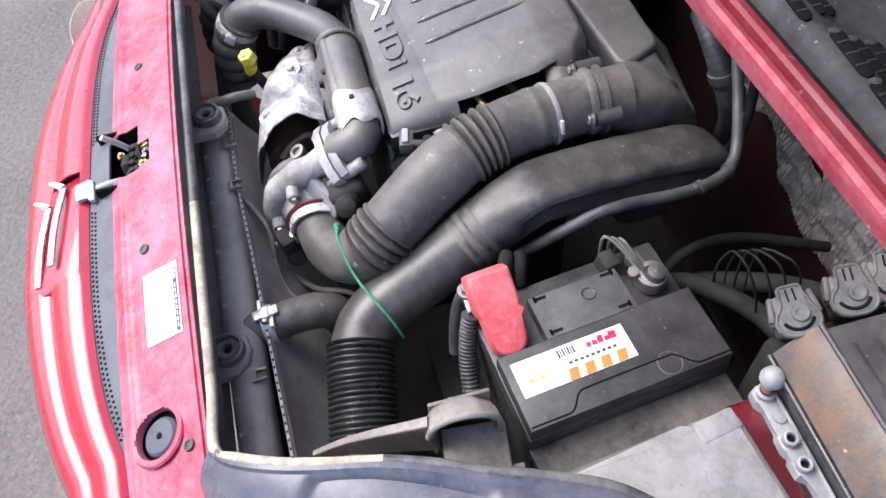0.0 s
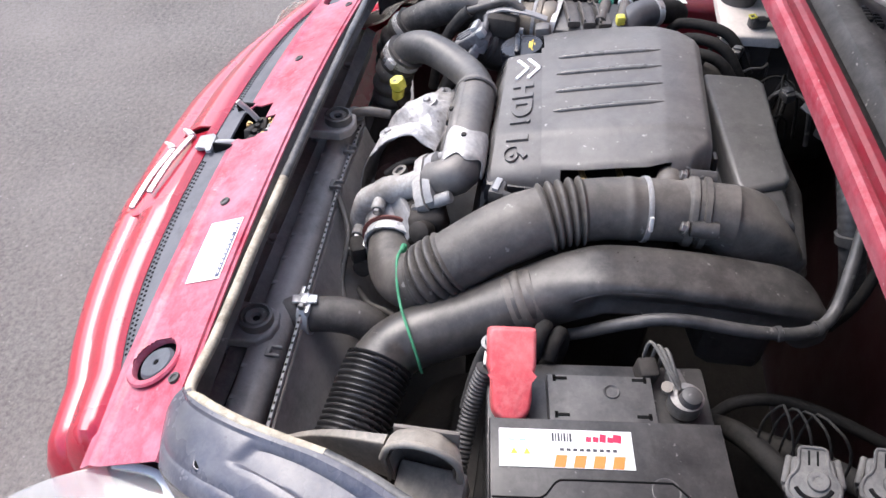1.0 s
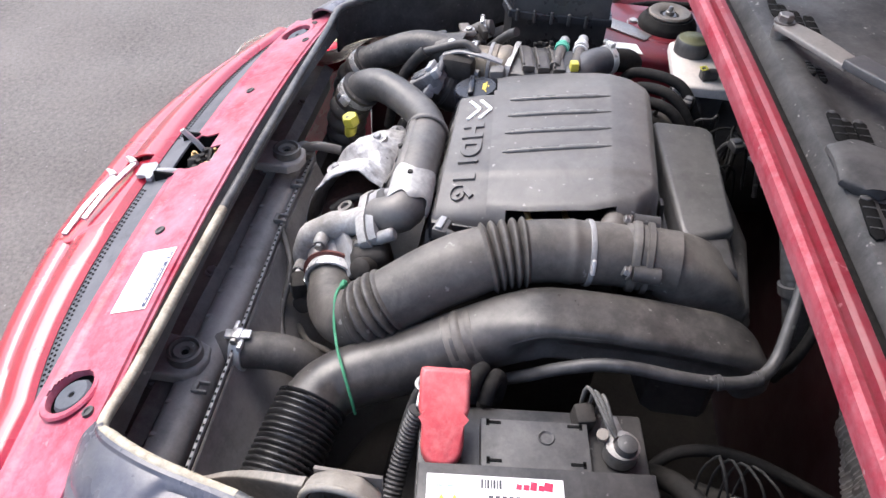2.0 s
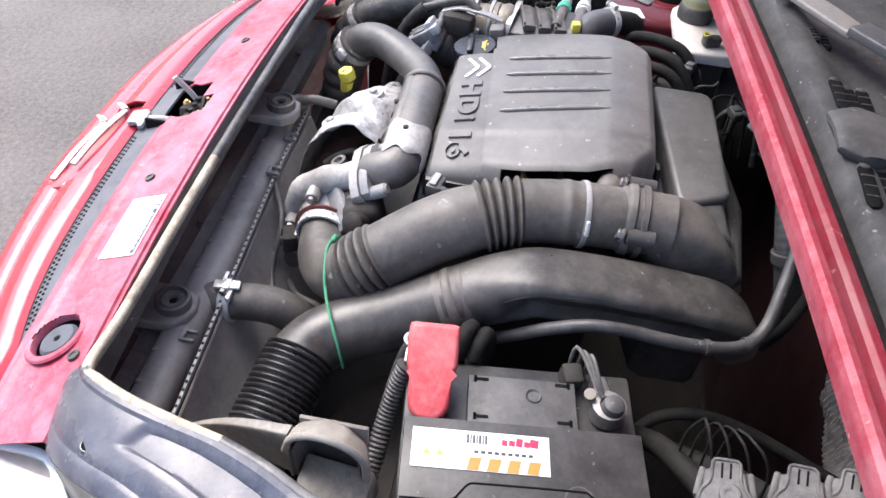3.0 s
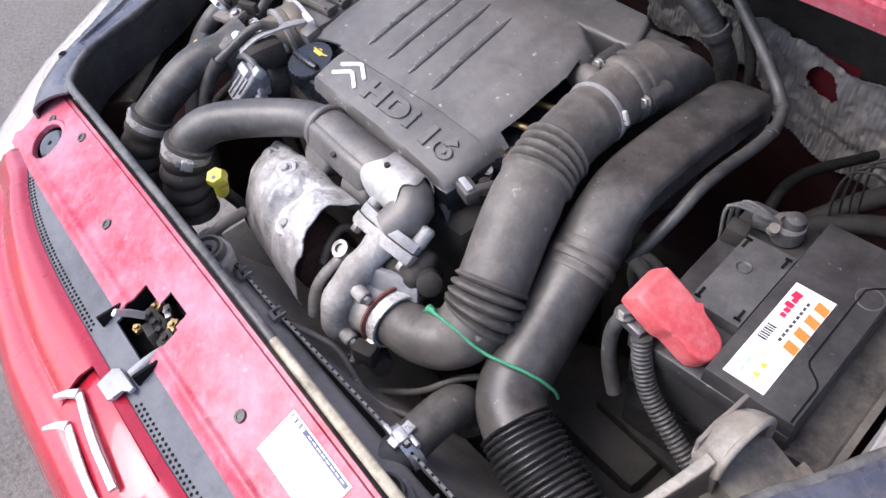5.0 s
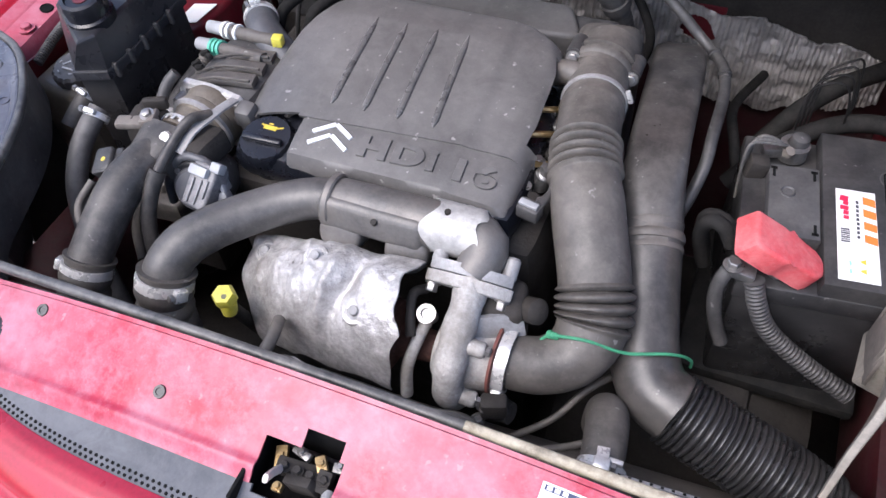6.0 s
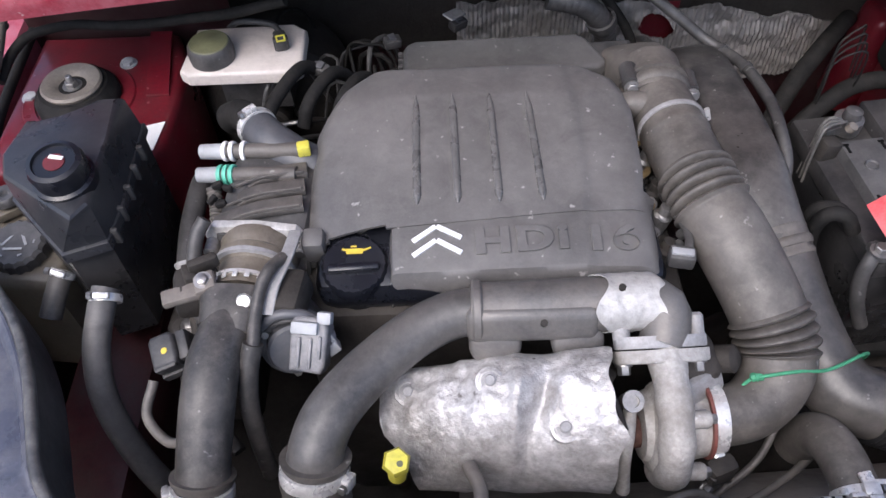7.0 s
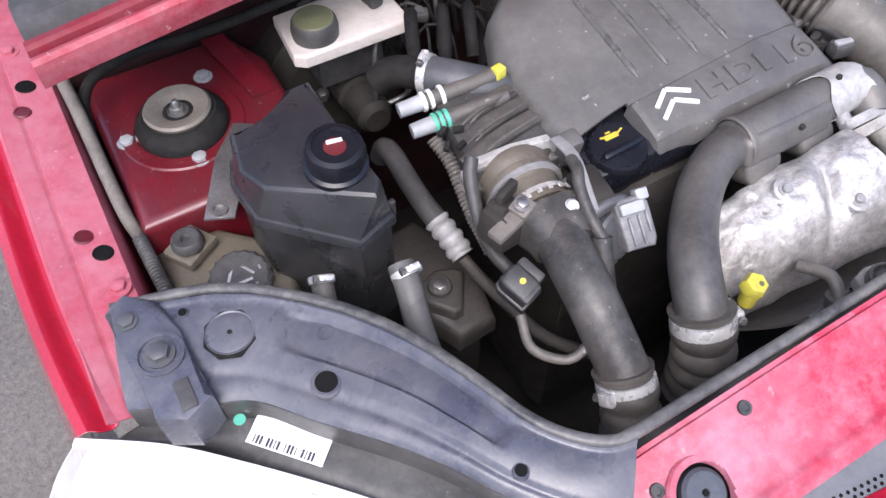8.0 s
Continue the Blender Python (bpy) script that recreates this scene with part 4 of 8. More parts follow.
def blanket_f(u, v):
    x, z = blanket_xz(u, v)
    y = 0.940 - 0.0016 * math.sin(x * 900 + 2.5 * noise.noise((x * 12, z * 12, 5))) * (0.6 + 0.6 * noise.noise((x * 9, z * 9, 8))) - 0.010 * noise.noise((x * 14, z * 14, 0)) - 0.007 * noise.noise((x * 40, z * 50, 3)) - 0.003 * noise.noise((x * 110, z * 110, 6))
    return x, y, z


def blanket_keep(u, v):
    x, z = blanket_xz(u, v)
    return ((x - 0.189 + 0.3 * (z - 0.83)) / (0.026 + 0.006 * noise.noise((z * 60, 0, 1)))) ** 2 + ((z - 0.83) / 0.024) ** 2 > 1


single("heat_blanket", sheet(bm_(), blanket_f, 420, 80, 0.003, blanket_keep), BLANKET, "crinkled grey heat insulation on the bulkhead, torn at a hole", "insulation")
b = bm_()
box(b, (0.189, 0.9545, 0.83), (0.07, 0.003, 0.07), 0.001)
part("bulkhead_patch", b, RED_BAY, car, "red paint behind the torn insulation")

# The bonnet, propped open above the bay.
bonnet = thing("bonnet", "red bonnet propped open above the engine bay", "bonnet", (0, 1.05, 1.1))


def bonnet_f(u, v, off=0.0):
    x = lerp(-0.70, 0.70, u) * (1 - 0.06 * v)
    d = 0.02 + 0.98 * v
    return x, 1.075 - 0.574 * d + off * 0.82, 1.10 + 0.82 * d + off * 0.574 - 0.06 * (2 * u - 1) ** 2 * v


part("skin", sheet(bm_(), lambda u, v: bonnet_f(u, v, 0.03), 30, 20, 0.002), RED, bonnet)
b = bm_()
sheet(b, lambda u, v: bonnet_f(0.04 + 0.92 * u, 0.03 + 0.94 * v, 0.012 - 0.012 * (abs(math.sin(5 * math.pi * u)) > 0.5) * (abs(math.sin(3 * math.pi * v)) > 0.4)), 50, 40, 0.002)
part("inner_frame", b, RED_BAY, bonnet)


# Front wheels under the wings.
for sx in (-1, 1):
    b = bm_()
    lathe(b, [(0.19, -0.085), (0.27, -0.09), (0.297, -0.07), (0.30, -0.04), (0.30, 0.04), (0.297, 0.07), (0.27, 0.09), (0.19, 0.085), (0.185, 0.0), (0.19, -0.085)], (sx * 0.735, 0.86, 0.30), (1, 0, 0), 48)
    wheel = part("wheel", b, BLACK, car, "black tyre on a steel rim")
    b = bm_()
    lathe(b, [(0.0, 0.03), (0.06, 0.035), (0.12, 0.02), (0.17, 0.05), (0.192, 0.075), (0.192, -0.075), (0.0, -0.07)], (sx * 0.735, 0.86, 0.30), (sx, 0, 0), 36)
    part("rim", b, STEEL, wheel)


# ---- engine bay ----
# Engine block and gearbox, dark below everything else.
block = thing("engine_block", "grimy dark engine block and gearbox below the covers", "engine", (-0.1, 0.45, 0.4))
b = bm_()
box(b, (-0.10, 0.50, 0.66), (0.42, 0.26, 0.50), 0.03)
part("cylinder_block", b, DARK, block)
# The head takes the cap's black; shade below the cover is in its colour.
b = bm_()
box(b, (-0.10, 0.50, 0.925), (0.36, 0.24, 0.05), 0.02)
for i in range(5):
    box(b, (-0.24 + 0.07 * i, 0.415, 0.92), (0.02, 0.06, 0.04), 0.005)
part("cylinder_head", b, CAPBLACK, block)
b = bm_()
lathe(b, [(0.0, -0.16), (0.11, -0.15), (0.15, -0.05), (0.16, 0.06), (0.12, 0.16), (0.0, 0.17)], (0.30, 0.42, 0.54), (1, 0, 0), 28)
box(b, (0.30, 0.42, 0.68), (0.16, 0.1, 0.06), 0.015)
part("gearbox", b, DARK, block)
b = bm_()
for i in range(9):
    x = 0.06 + 0.011 * i
    lathe(b, [(0.0, 0.0), (0.006, 0.0), (0.006, 0.012), (0, 0.012)], (x, 0.43 + 0.018 * (i % 3), 0.93), (0.4, -0.2, 1), 8)
part("fasteners", b, STEEL, block)
b = bm_()
for k, (y0, z0) in enumerate(((0.46, 0.945), (0.5, 0.955), (0.55, 0.95))):
    tube(b, [(0.03, y0, z0), (0.07, y0 + 0.01, z0 + 0.004), (0.085, y0 + 0.04, z0 - 0.02)], 0.004, step=0.01, seg=8)
part("injector_pipe", b, COPPER, block, "brassy fuel pipes")

# Engine cover.
cover = thing("engine_cover", "dusty dark grey plastic engine cover with raised ribs and lettering", "engine cover", (-0.1, 0.52, 0.94))


def cover_z(x, y):
    """Height of the cover's domed top."""
    z = 1.004 - 0.15 * max(0.0, 0.60 - y) - 0.25 * max(0.0, 0.60 - y) ** 2 - 2.0 * max(0.0, y - 0.60) ** 2
    z -= 0.9 * max(0.0, -0.20 - x) ** 1.5
    z -= 0.5 * max(0.0, x) ** 1.6
    step = 1 / (1 + math.exp(-((x - 0.004 + 0.5 * (y - 0.52) ** 2) * 420)))
    return z - 0.0028 * step


def step_y(x):
    """Where the cover's top breaks into its front slope."""
    return 0.437 + 0.062 * (x + 0.203)


def cover_edges(v):
    """Left and right ends of the cover's top at a depth."""
    y = lerp(0.444, 0.653, v)
    left = table_at([(0.444, -0.296), (0.50, -0.300), (0.58, -0.290), (0.63, -0.268), (0.653, -0.238)], y)[0]
    right = table_at([(0.444, 0.074), (0.50, 0.080), (0.58, 0.078), (0.63, 0.062), (0.653, 0.030)], y)[0]
    return y, left, right


def cover_f(u, v):
    y, left, right = cover_edges(min(1.0, v / 0.94))
    x = lerp(left, right, u)
    y += (step_y(x) - 0.444) * max(0.0, 1 - 2 * v)
    z = cover_z(x, y)
    e = min(u, 1 - u) * (right - left)
    if e < 0.026:
        z -= 0.020 * (1 - e / 0.026) ** 2.4
    if u == 0.0 or (u == 1.0 and not 0.468 < y < 0.612):
        z -= 0.022 + 0.008 * math.sin(v * 14)
    elif u == 1.0:
        z += 0.004
    if v > 0.94:
        z -= 0.05 * (v - 0.94) / 0.06
        y += 0.006
    return x, y, z


def cover_keep(u, v):
    y, left, right = cover_edges(min(1.0, v / 0.94))
    x = lerp(left, right, u)
    return not (y < 0.449 and -0.266 < x < -0.206) and not (u > 0.962 and 0.470 < y < 0.608)


part("top", sheet(bm_(), cover_f, 110, 60, 0.004, cover_keep), COVER, cover)


def front_f(u, v):
    x = lerp(-0.203, 0.075, u)
    y0 = step_y(x) + 0.005
    y = lerp(y0, 0.384, v)
    z = cover_z(x, y0) - 0.0025 - 0.006 * v - 0.010 * v * v
    e = min(u, 1 - u) * 0.278
    if e < 0.010:
        z -= 0.007 * (1 - e / 0.010) ** 2
    if u > 0.9:
        z -= 0.012 * ((u - 0.9) / 0.1) ** 2
    if u in (0.0, 1.0):
        z -= 0.012
    if v > 0.90:
        k = (v - 0.90) / 0.10
        z -= 0.026 * k**1.5 + 0.004 * k * math.sin(x * 60)
        y = lerp(lerp(y0, 0.384, 0.90), 0.381, k)
    return x, y, z


part("front_slope", sheet(bm_(), front_f, 70, 30, -0.004), COVER, cover)
b = bm_()
box(b, (-0.281, 0.437, 0.948), (0.024, 0.024, 0.040), 0.006, (10, 0, 0))
part("lug", b, COVER, cover)
for x0, x1 in ((-0.1735, -0.173), (-0.133, -0.131), (-0.092, -0.088), (-0.051, -0.043)):
    b = bm_()
    pts = [(lerp(x1, x0, k / 8), lerp(0.462, 0.600, k / 8), cover_z(lerp(x1, x0, k / 8), lerp(0.462, 0.600, k / 8)) + 0.0002) for k in range(9)]
    sweep(b, pts, lambda s, n: (0.0042 * min(1, 0.3 + 12 * s / n, 0.15 + 6 * (n - s) / n), 0.0036 * min(1, 0.3 + 12 * s / n, 0.2 + 4 * (n - s) / n), 2), up=(0, 0, 1), step=0.008, seg=12)
    part("rib", b, RIBGLOSS, cover)


def front_pose(x, y):
    """Pose on the front slope, its x along the car's width and its y up the slope."""
    v = (step_y(x) + 0.005 - y) / (step_y(x) + 0.005 - 0.384)
    u = (x + 0.203) / 0.278
    p = Vector(front_f(u, v))
    q = (Vector(front_f(u, v - 0.05)) - p).normalized()
    r = (Vector(front_f(u + 0.02, v)) - p).normalized()
    n = r.cross(q).normalized()
    return Matrix.Translation(p) @ Matrix((r, n.cross(r), n)).transposed().to_4x4()


def lettering(name, text, size, m, depth, material, parent, spread=1.0):
    c = bpy.data.curves.new("t", "FONT")
    c.body, c.size, c.extrude, c.align_x, c.align_y, c.space_character, c.bevel_depth, c.offset = text, size, depth, "CENTER", "CENTER", spread, 0.0005, 0.0013
    o = bpy.data.objects.new("t", c)
    scene.collection.objects.link(o)
    me = bpy.data.meshes.new_from_object(o.evaluated_get(bpy.context.evaluated_depsgraph_get()))
    bpy.data.objects.remove(o)
    bpy.data.curves.remove(c)
    b = bm_()
    b.from_mesh(me)
    bpy.data.meshes.remove(me)
    bmesh.ops.transform(b, matrix=m, verts=b.verts)
    return part(name, b, material, parent)


for txt, x, sp in (("HDi", -0.069, 1.14), ("16", 0.021, 1.16)):
    lettering("lettering", txt, 0.040, front_pose(x, 0.4185) @ Matrix.Diagonal((1.30, 0.92, 1, 1)), 0.0025, COVER, cover, sp)
for k in (0, 1):
    b = bm_()
    for s in (-1, 1):
        m = front_pose(-0.154, 0.4335 - 0.0155 * k)
        box(b, (0, 0, 0), (0.0285, 0.0052, 0.003), 0.0006, m=m @ pose(s * 0.0125, -0.004, 0.0008, 0, 0, -s * 33))
    part("chevron", b, WHITEPAINT, cover, "white chevron")

# Oil filler cap.
cap = thing("oil_filler_cap", "black oil filler cap with a yellow oil-can mark", "oil cap", (-0.238, 0.41, 0.92))
CAP_AX = (0.0, -0.18, 1)
b = bm_()
lathe(b, [(0.0305, -0.05), (0.0305, -0.012), (0.0335, -0.010), (0.0335, 0.006), (0.031, 0.010), (0.0, 0.010)], (-0.238, 0.408, 0.945), CAP_AX, 48, lambda k, z: 0.0007 * math.cos(k * math.pi) if z > -0.011 else 0)
part("body", b, CAPBLACK, cap)
b = bm_()
box(b, (0, 0, 0), (0.052, 0.009, 0.008), 0.003, m=Matrix.Translation((-0.238, 0.400, 0.957)) @ pose(0, 0, 0, 10, 0, 3))
part("grip", b, CAPBLACK, cap)
b = bm_()
mk = Matrix.Translation((-0.238, 0.420, 0.9577)) @ pose(0, 0, 0, 10, 0, 0)
box(b, (0, 0, 0), (0.017, 0.006, 0.0007), 0, m=mk)
box(b, (0, 0, 0), (0.010, 0.002, 0.0007), 0, m=mk @ pose(0.012, 0.002, 0, 0, 0, 22))
box(b, (0, 0, 0), (0.006, 0.002, 0.0007), 0, m=mk @ pose(-0.010, 0.002, 0, 0, 0, -20))
box(b, (0, 0, 0), (0.006, 0.0018, 0.0007), 0, m=mk @ pose(-0.001, 0.0055, 0))
part("oil_can_mark", b, OCHRE, cap, "yellow oil-can mark")
b = bm_()
tube(b, [(-0.245, 0.452, 0.94), (-0.228, 0.452, 0.956), (-0.215, 0.449, 0.968)], 0.0035)
single("cap_strap", b, STEEL, "pale bent wire behind the oil cap", "wire")

# Air filter box behind the cover.
LIDBLACK = mat("satin_lid_plastic", (0.062, 0.060, 0.058), 0.40, vary=0.15, scale=8, fine=500, bump=0.2, dust=(0.18, 0.171, 0.162), dust_amount=0.4, dust_scale=7, specks=0.3)
abox = thing("air_filter_box", "black plastic air filter box behind the engine cover", "air filter box", (0, 0.7, 0.75))


b = bm_()
prism(b, [(-0.192, 0.674), (-0.185, 0.667), (0.048, 0.690), (0.058, 0.697), (0.059, 0.706), (0.040, 0.748), (0.028, 0.757), (-0.176, 0.753), (-0.187, 0.747), (-0.192, 0.736)], 0.905, 0.963, 0.007, seg=4)
part("lid", b, LIDBLACK, abox, "dusty dark grey lid")
b = bm_()
prism(b, [(-0.188, 0.655), (0.05, 0.672), (0.128, 0.690), (0.138, 0.705), (0.136, 0.765), (0.125, 0.776), (0.0, 0.79), (-0.188, 0.765)], 0.72, 0.926, 0.016, seg=4)
part("body", b, BLACK, abox)
b = bm_()
sweep(b, [(0.104, 0.660, 0.957), (0.101, 0.685, 0.947), (0.098, 0.708, 0.932), (0.095, 0.728, 0.912), (0.093, 0.745, 0.88)], lambda s, n: (0.037 + 0.005 * min(1, s / 0.05), 0.036 + 0.002 * min(1, s / 0.05), 2.2 + 5.0 * s / n), up=(0, 0, 1), seg=36)
part("snout", b, RUBBER, abox, "dusty round outlet neck")
b = bm_()
prism(b, [(0.046, 0.690), (0.100, 0.694), (0.104, 0.760), (0.030, 0.757)], 0.90, 0.955, 0.012, seg=4, taper=0.86)
part("shoulder", b, BLACK, abox)
for i in range(6):
    b = bm_()
    box(b, (-0.192, 0.680 + 0.012 * i, 0.938), (0.014, 0.006, 0.030), 0.002)
    part("clip", b, BLACK, abox)
for x, y in ((-0.12, 0.664), (-0.02, 0.676)):
    b = bm_()
    box(b, (x, y, 0.930), (0.016, 0.006, 0.040), 0.002, (6, 0, 5))
    part("clip", b, BLACK, abox)

# Air flow meter and the ribbed hose to the turbocharger.
H1 = [(0.103, 0.668, 0.958), (0.106, 0.640, 0.960), (0.112, 0.585, 0.963), (0.120, 0.528, 0.963), (0.132, 0.475, 0.957), (0.154, 0.418, 0.940), (0.1775, 0.364, 0.911), (0.1875, 0.328, 0.884), (0.178, 0.301, 0.866), (0.152, 0.280, 0.860), (0.114, 0.270, 0.861)]
path = smooth_path(H1, 0.002)
LEN = [0.0]
for p, q in zip(path, path[1:]):
    LEN.append(LEN[-1] + (q - p).length)


def s_near(pt):
    k = min(range(len(path)), key=lambda i: (path[i] - Vector(pt)).length)
    return LEN[k]


def at_s(s):
    k = min(range(len(path)), key=lambda i: abs(LEN[i] - s))
    d = (path[min(k + 1, len(path) - 1)] - path[max(k - 1, 0)]).normalized()
    return path[k], d


S1, S2 = s_near((0.1225, 0.513, 0.962)), s_near((0.1765, 0.366, 0.912))


def hose_r(s, n):
    r = table_at([(0, 0.036), (0.05, 0.037), (S1 - 0.03, 0.037), (S1, 0.036), (S1 + 0.05, 0.040), (S2 - 0.03, 0.0385), (S2 + 0.03, 0.0375), (n - 0.04, 0.031), (n, 0.029)], s)[0]
    for c, half in ((S1, 0.022), (S2, 0.020)):
        k = max(0.0, min(1.0, (half + 0.003 - abs(s - c)) / 0.004))
        r += k * 0.0060 * (abs(math.cos(math.pi * (s - c) / 0.0105)) ** 0.6 * 2 - 1.2)
    r += 0.0015 * math.exp(-(((s - 0.083) / 0.006) ** 2))
    return r, r, 2


hose = thing("intake_hose", "dusty black rubber intake hose with two ribbed bellows", "intake hose", (0.15, 0.4, 0.86))
b = bm_()
sweep(b, H1[1:], hose_r, step=0.0010, seg=32)
part("hose", b, RUBBER, hose)
p, d = at_s(s_near((0.1125, 0.577, 0.963)))
clamp_band("hose_clip", p, d, 0.0378, 0.0060, hose, (1, 0, 0.35), True)
meter = thing("air_flow_meter", "black plastic air flow meter bolted to the filter box", "air flow meter", (0.105, 0.64, 0.92))
b = bm_()
lathe(b, [(0.0, -0.012), (0.037, -0.012), (0.0385, -0.006), (0.0405, -0.005), (0.042, -0.002), (0.042, 0.004), (0.0385, 0.006), (0.0385, 0.011), (0.0425, 0.012), (0.0425, 0.018), (0.037, 0.020), (0.037, 0.05), (0.0, 0.05)], (0.105, 0.630, 0.960), (0.03, 1, 0), 40)
part("flange", b, RUBBER, meter)
for x, z in ((0.073, 0.985), (0.145, 0.970)):
    b = bm_()
    lathe(b, [(0.0, -0.02), (0.010, -0.018), (0.010, 0.012), (0.0, 0.014)], (x, 0.645, z), (0.03, 1, 0), 16)
    ear = part("ear", b, BLACK, meter)
    b = bm_()
    bolt(b, (x, 0.622, z), 0.0065, 0.007, (0, -1, 0.3), 1.35)
    part("bolt", b, STEEL, ear)
b = bm_()
tube(b, [(0.100, 0.600, 0.962), (0.088, 0.602, 0.974), (0.070, 0.606, 0.974), (0.05, 0.61, 0.965)], 0.016, 0.015, seg=18)
part("breather_stub", b, RUBBER, meter)

# Moulded cold-air duct with its corrugated tail.
duct = thing("air_duct", "black plastic cold-air duct running to a corrugated tail", "air duct", (0.24, 0.45, 0.8))
D1 = [(0.178, 0.775, 0.862), (0.181, 0.765, 0.890), (0.185, 0.742, 0.908), (0.189, 0.705, 0.9155), (0.192, 0.660, 0.922), (0.195, 0.610, 0.926), (0.198, 0.560, 0.9275), (0.2015, 0.525, 0.925), (0.208, 0.485, 0.911), (0.219, 0.440, 0.890), (0.231, 0.390, 0.866), (0.246, 0.335, 0.847), (0.265, 0.304, 0.838), (0.297, 0.2880, 0.8355)]


def duct_sec(s, n):
    k = s / n
    w, h, q = table_at([(0, 0.029, 0.024, 3), (0.08, 0.033, 0.028, 4), (0.14, 0.035, 0.030, 5.5), (0.44, 0.035, 0.030, 6), (0.52, 0.036, 0.033, 3.2), (0.58, 0.037, 0.036, 2.3), (0.75, 0.037, 0.037, 2), (1, 0.037, 0.037, 2)], k)
    return w, h, q


b = bm_()
sweep(b, D1, duct_sec, step=0.0035, up=(0, 0, 1), seg=64)
for v in b.verts:
    (cx, cz), y = table_at([(q[1], q[0], q[2]) for q in D1[::-1]], v.co.y), v.co.y
    hollow = max(0.0, min(1.0, (y - 0.500) / 0.03, (0.765 - y) / 0.05))
    if v.co.x > cx + 0.01 and hollow > 0:
        drop = (v.co.z - cz - 0.016) / 0.046
        if -1 < drop < 0:
            v.co.x -= 0.017 * hollow * math.sin(-drop * math.pi) ** 0.7
part("duct", b, mat("satin_duct_plastic", (0.030, 0.028, 0.027), 0.36, vary=0.3, scale=9, bump=0.12, dust=(0.175, 0.16, 0.145), dust_amount=0.5, dust_scale=8, specks=0.3), duct)
b = bm_()
lathe(b, [(0.0055, 0.0), (0.0055, 0.003), (0.008, 0.003), (0.009, 0.0)], (0.219, 0.428, 0.9205), (0.1, -0.35, 1), 18)
part("boss", b, BLACK, duct)
b = bm_()
tube(b, [(0.2190, 0.735, 0.9270), (0.2225, 0.700, 0.9360), (0.2255, 0.655, 0.9425), (0.2285, 0.605, 0.9465), (0.2315, 0.560, 0.9470), (0.2350, 0.528, 0.9420), (0.2390, 0.502, 0.9300)], 0.0013, step=0.01, seg=8)
part("mould_seam", b, RUBBER, duct, "worn mould seam")
JOINT, JAX = V(0.2155, 0.456, 0.8975), V(0.235, -0.88, -0.41)
b = bm_()
lathe(b, [(0.0355, -0.015), (0.0374, -0.014), (0.0382, -0.0105), (0.0374, -0.007), (0.0368, -0.005), (0.0370, -0.001), (0.0388, 0.001), (0.0394, 0.005), (0.0386, 0.009), (0.0370, 0.010), (0.0369, 0.014), (0.0380, 0.016), (0.0377, 0.020), (0.0355, 0.021)], JOINT, JAX, 48)
part("joint_collar", b, RUBBER, duct, "ridged collar at the joint")
b = bm_()
lathe(b, [(0, 0.002), (0.0055, 0.002), (0.0055, 0.0)], (0.219, 0.428, 0.9205), (0.1, -0.35, 1), 14)
part("hole", b, VOID, duct)
b = bm_()
corrugated(b, [(0.2880, 0.2905, 0.8365), (0.3153, 0.2843, 0.829), (0.340, 0.2800, 0.8215), (0.370, 0.2745, 0.8135), (0.410, 0.267, 0.802), (0.45, 0.258, 0.788)], 0.0385, 0.0068, 0.0026, seg=32)
part("corrugated_tail", b, BLACKGLOSS, duct, "corrugated black tail")
b = bm_()
tube(b, [(0.440, 0.26, 0.791), (0.50, 0.24, 0.765), (0.54, 0.2, 0.73)], 0.036, seg=24)
part("tail_end", b, BLACK, duct)

# Green twine tied round hose and duct.
b = bm_()
tube(b, [(0.151, 0.2960, 0.8945), (0.168, 0.2940, 0.9030), (0.186, 0.2945, 0.9065), (0.200, 0.2970, 0.9030), (0.2165, 0.3005, 0.8950), (0.232, 0.3060, 0.8885), (0.248, 0.3125, 0.8870), (0.266, 0.3215, 0.8830), (0.2825, 0.3310, 0.8730), (0.2930, 0.3390, 0.8560), (0.2945, 0.3420, 0.8400)], 0.0018, step=0.004, seg=8)
tube(b, [(0.151, 0.2960, 0.8945), (0.146, 0.2945, 0.8900), (0.142, 0.2925, 0.884)], 0.0018, step=0.004, seg=8)
for k in range(4):
    lathe(b, [(0, -0.004), (0.0045, -0.002), (0.0045, 0.002), (0, 0.004)], (0.151 + 0.002 * k, 0.296, 0.8955), (1, k, 0.5), 8)
single("twine", b, GREEN, "green twine tied round the intake hose and air duct", "twine")

# Turbocharger.
turbo = thing("turbocharger", "cast aluminium turbocharger with a dented heat shield", "turbocharger", (0.0, 0.27, 0.82))


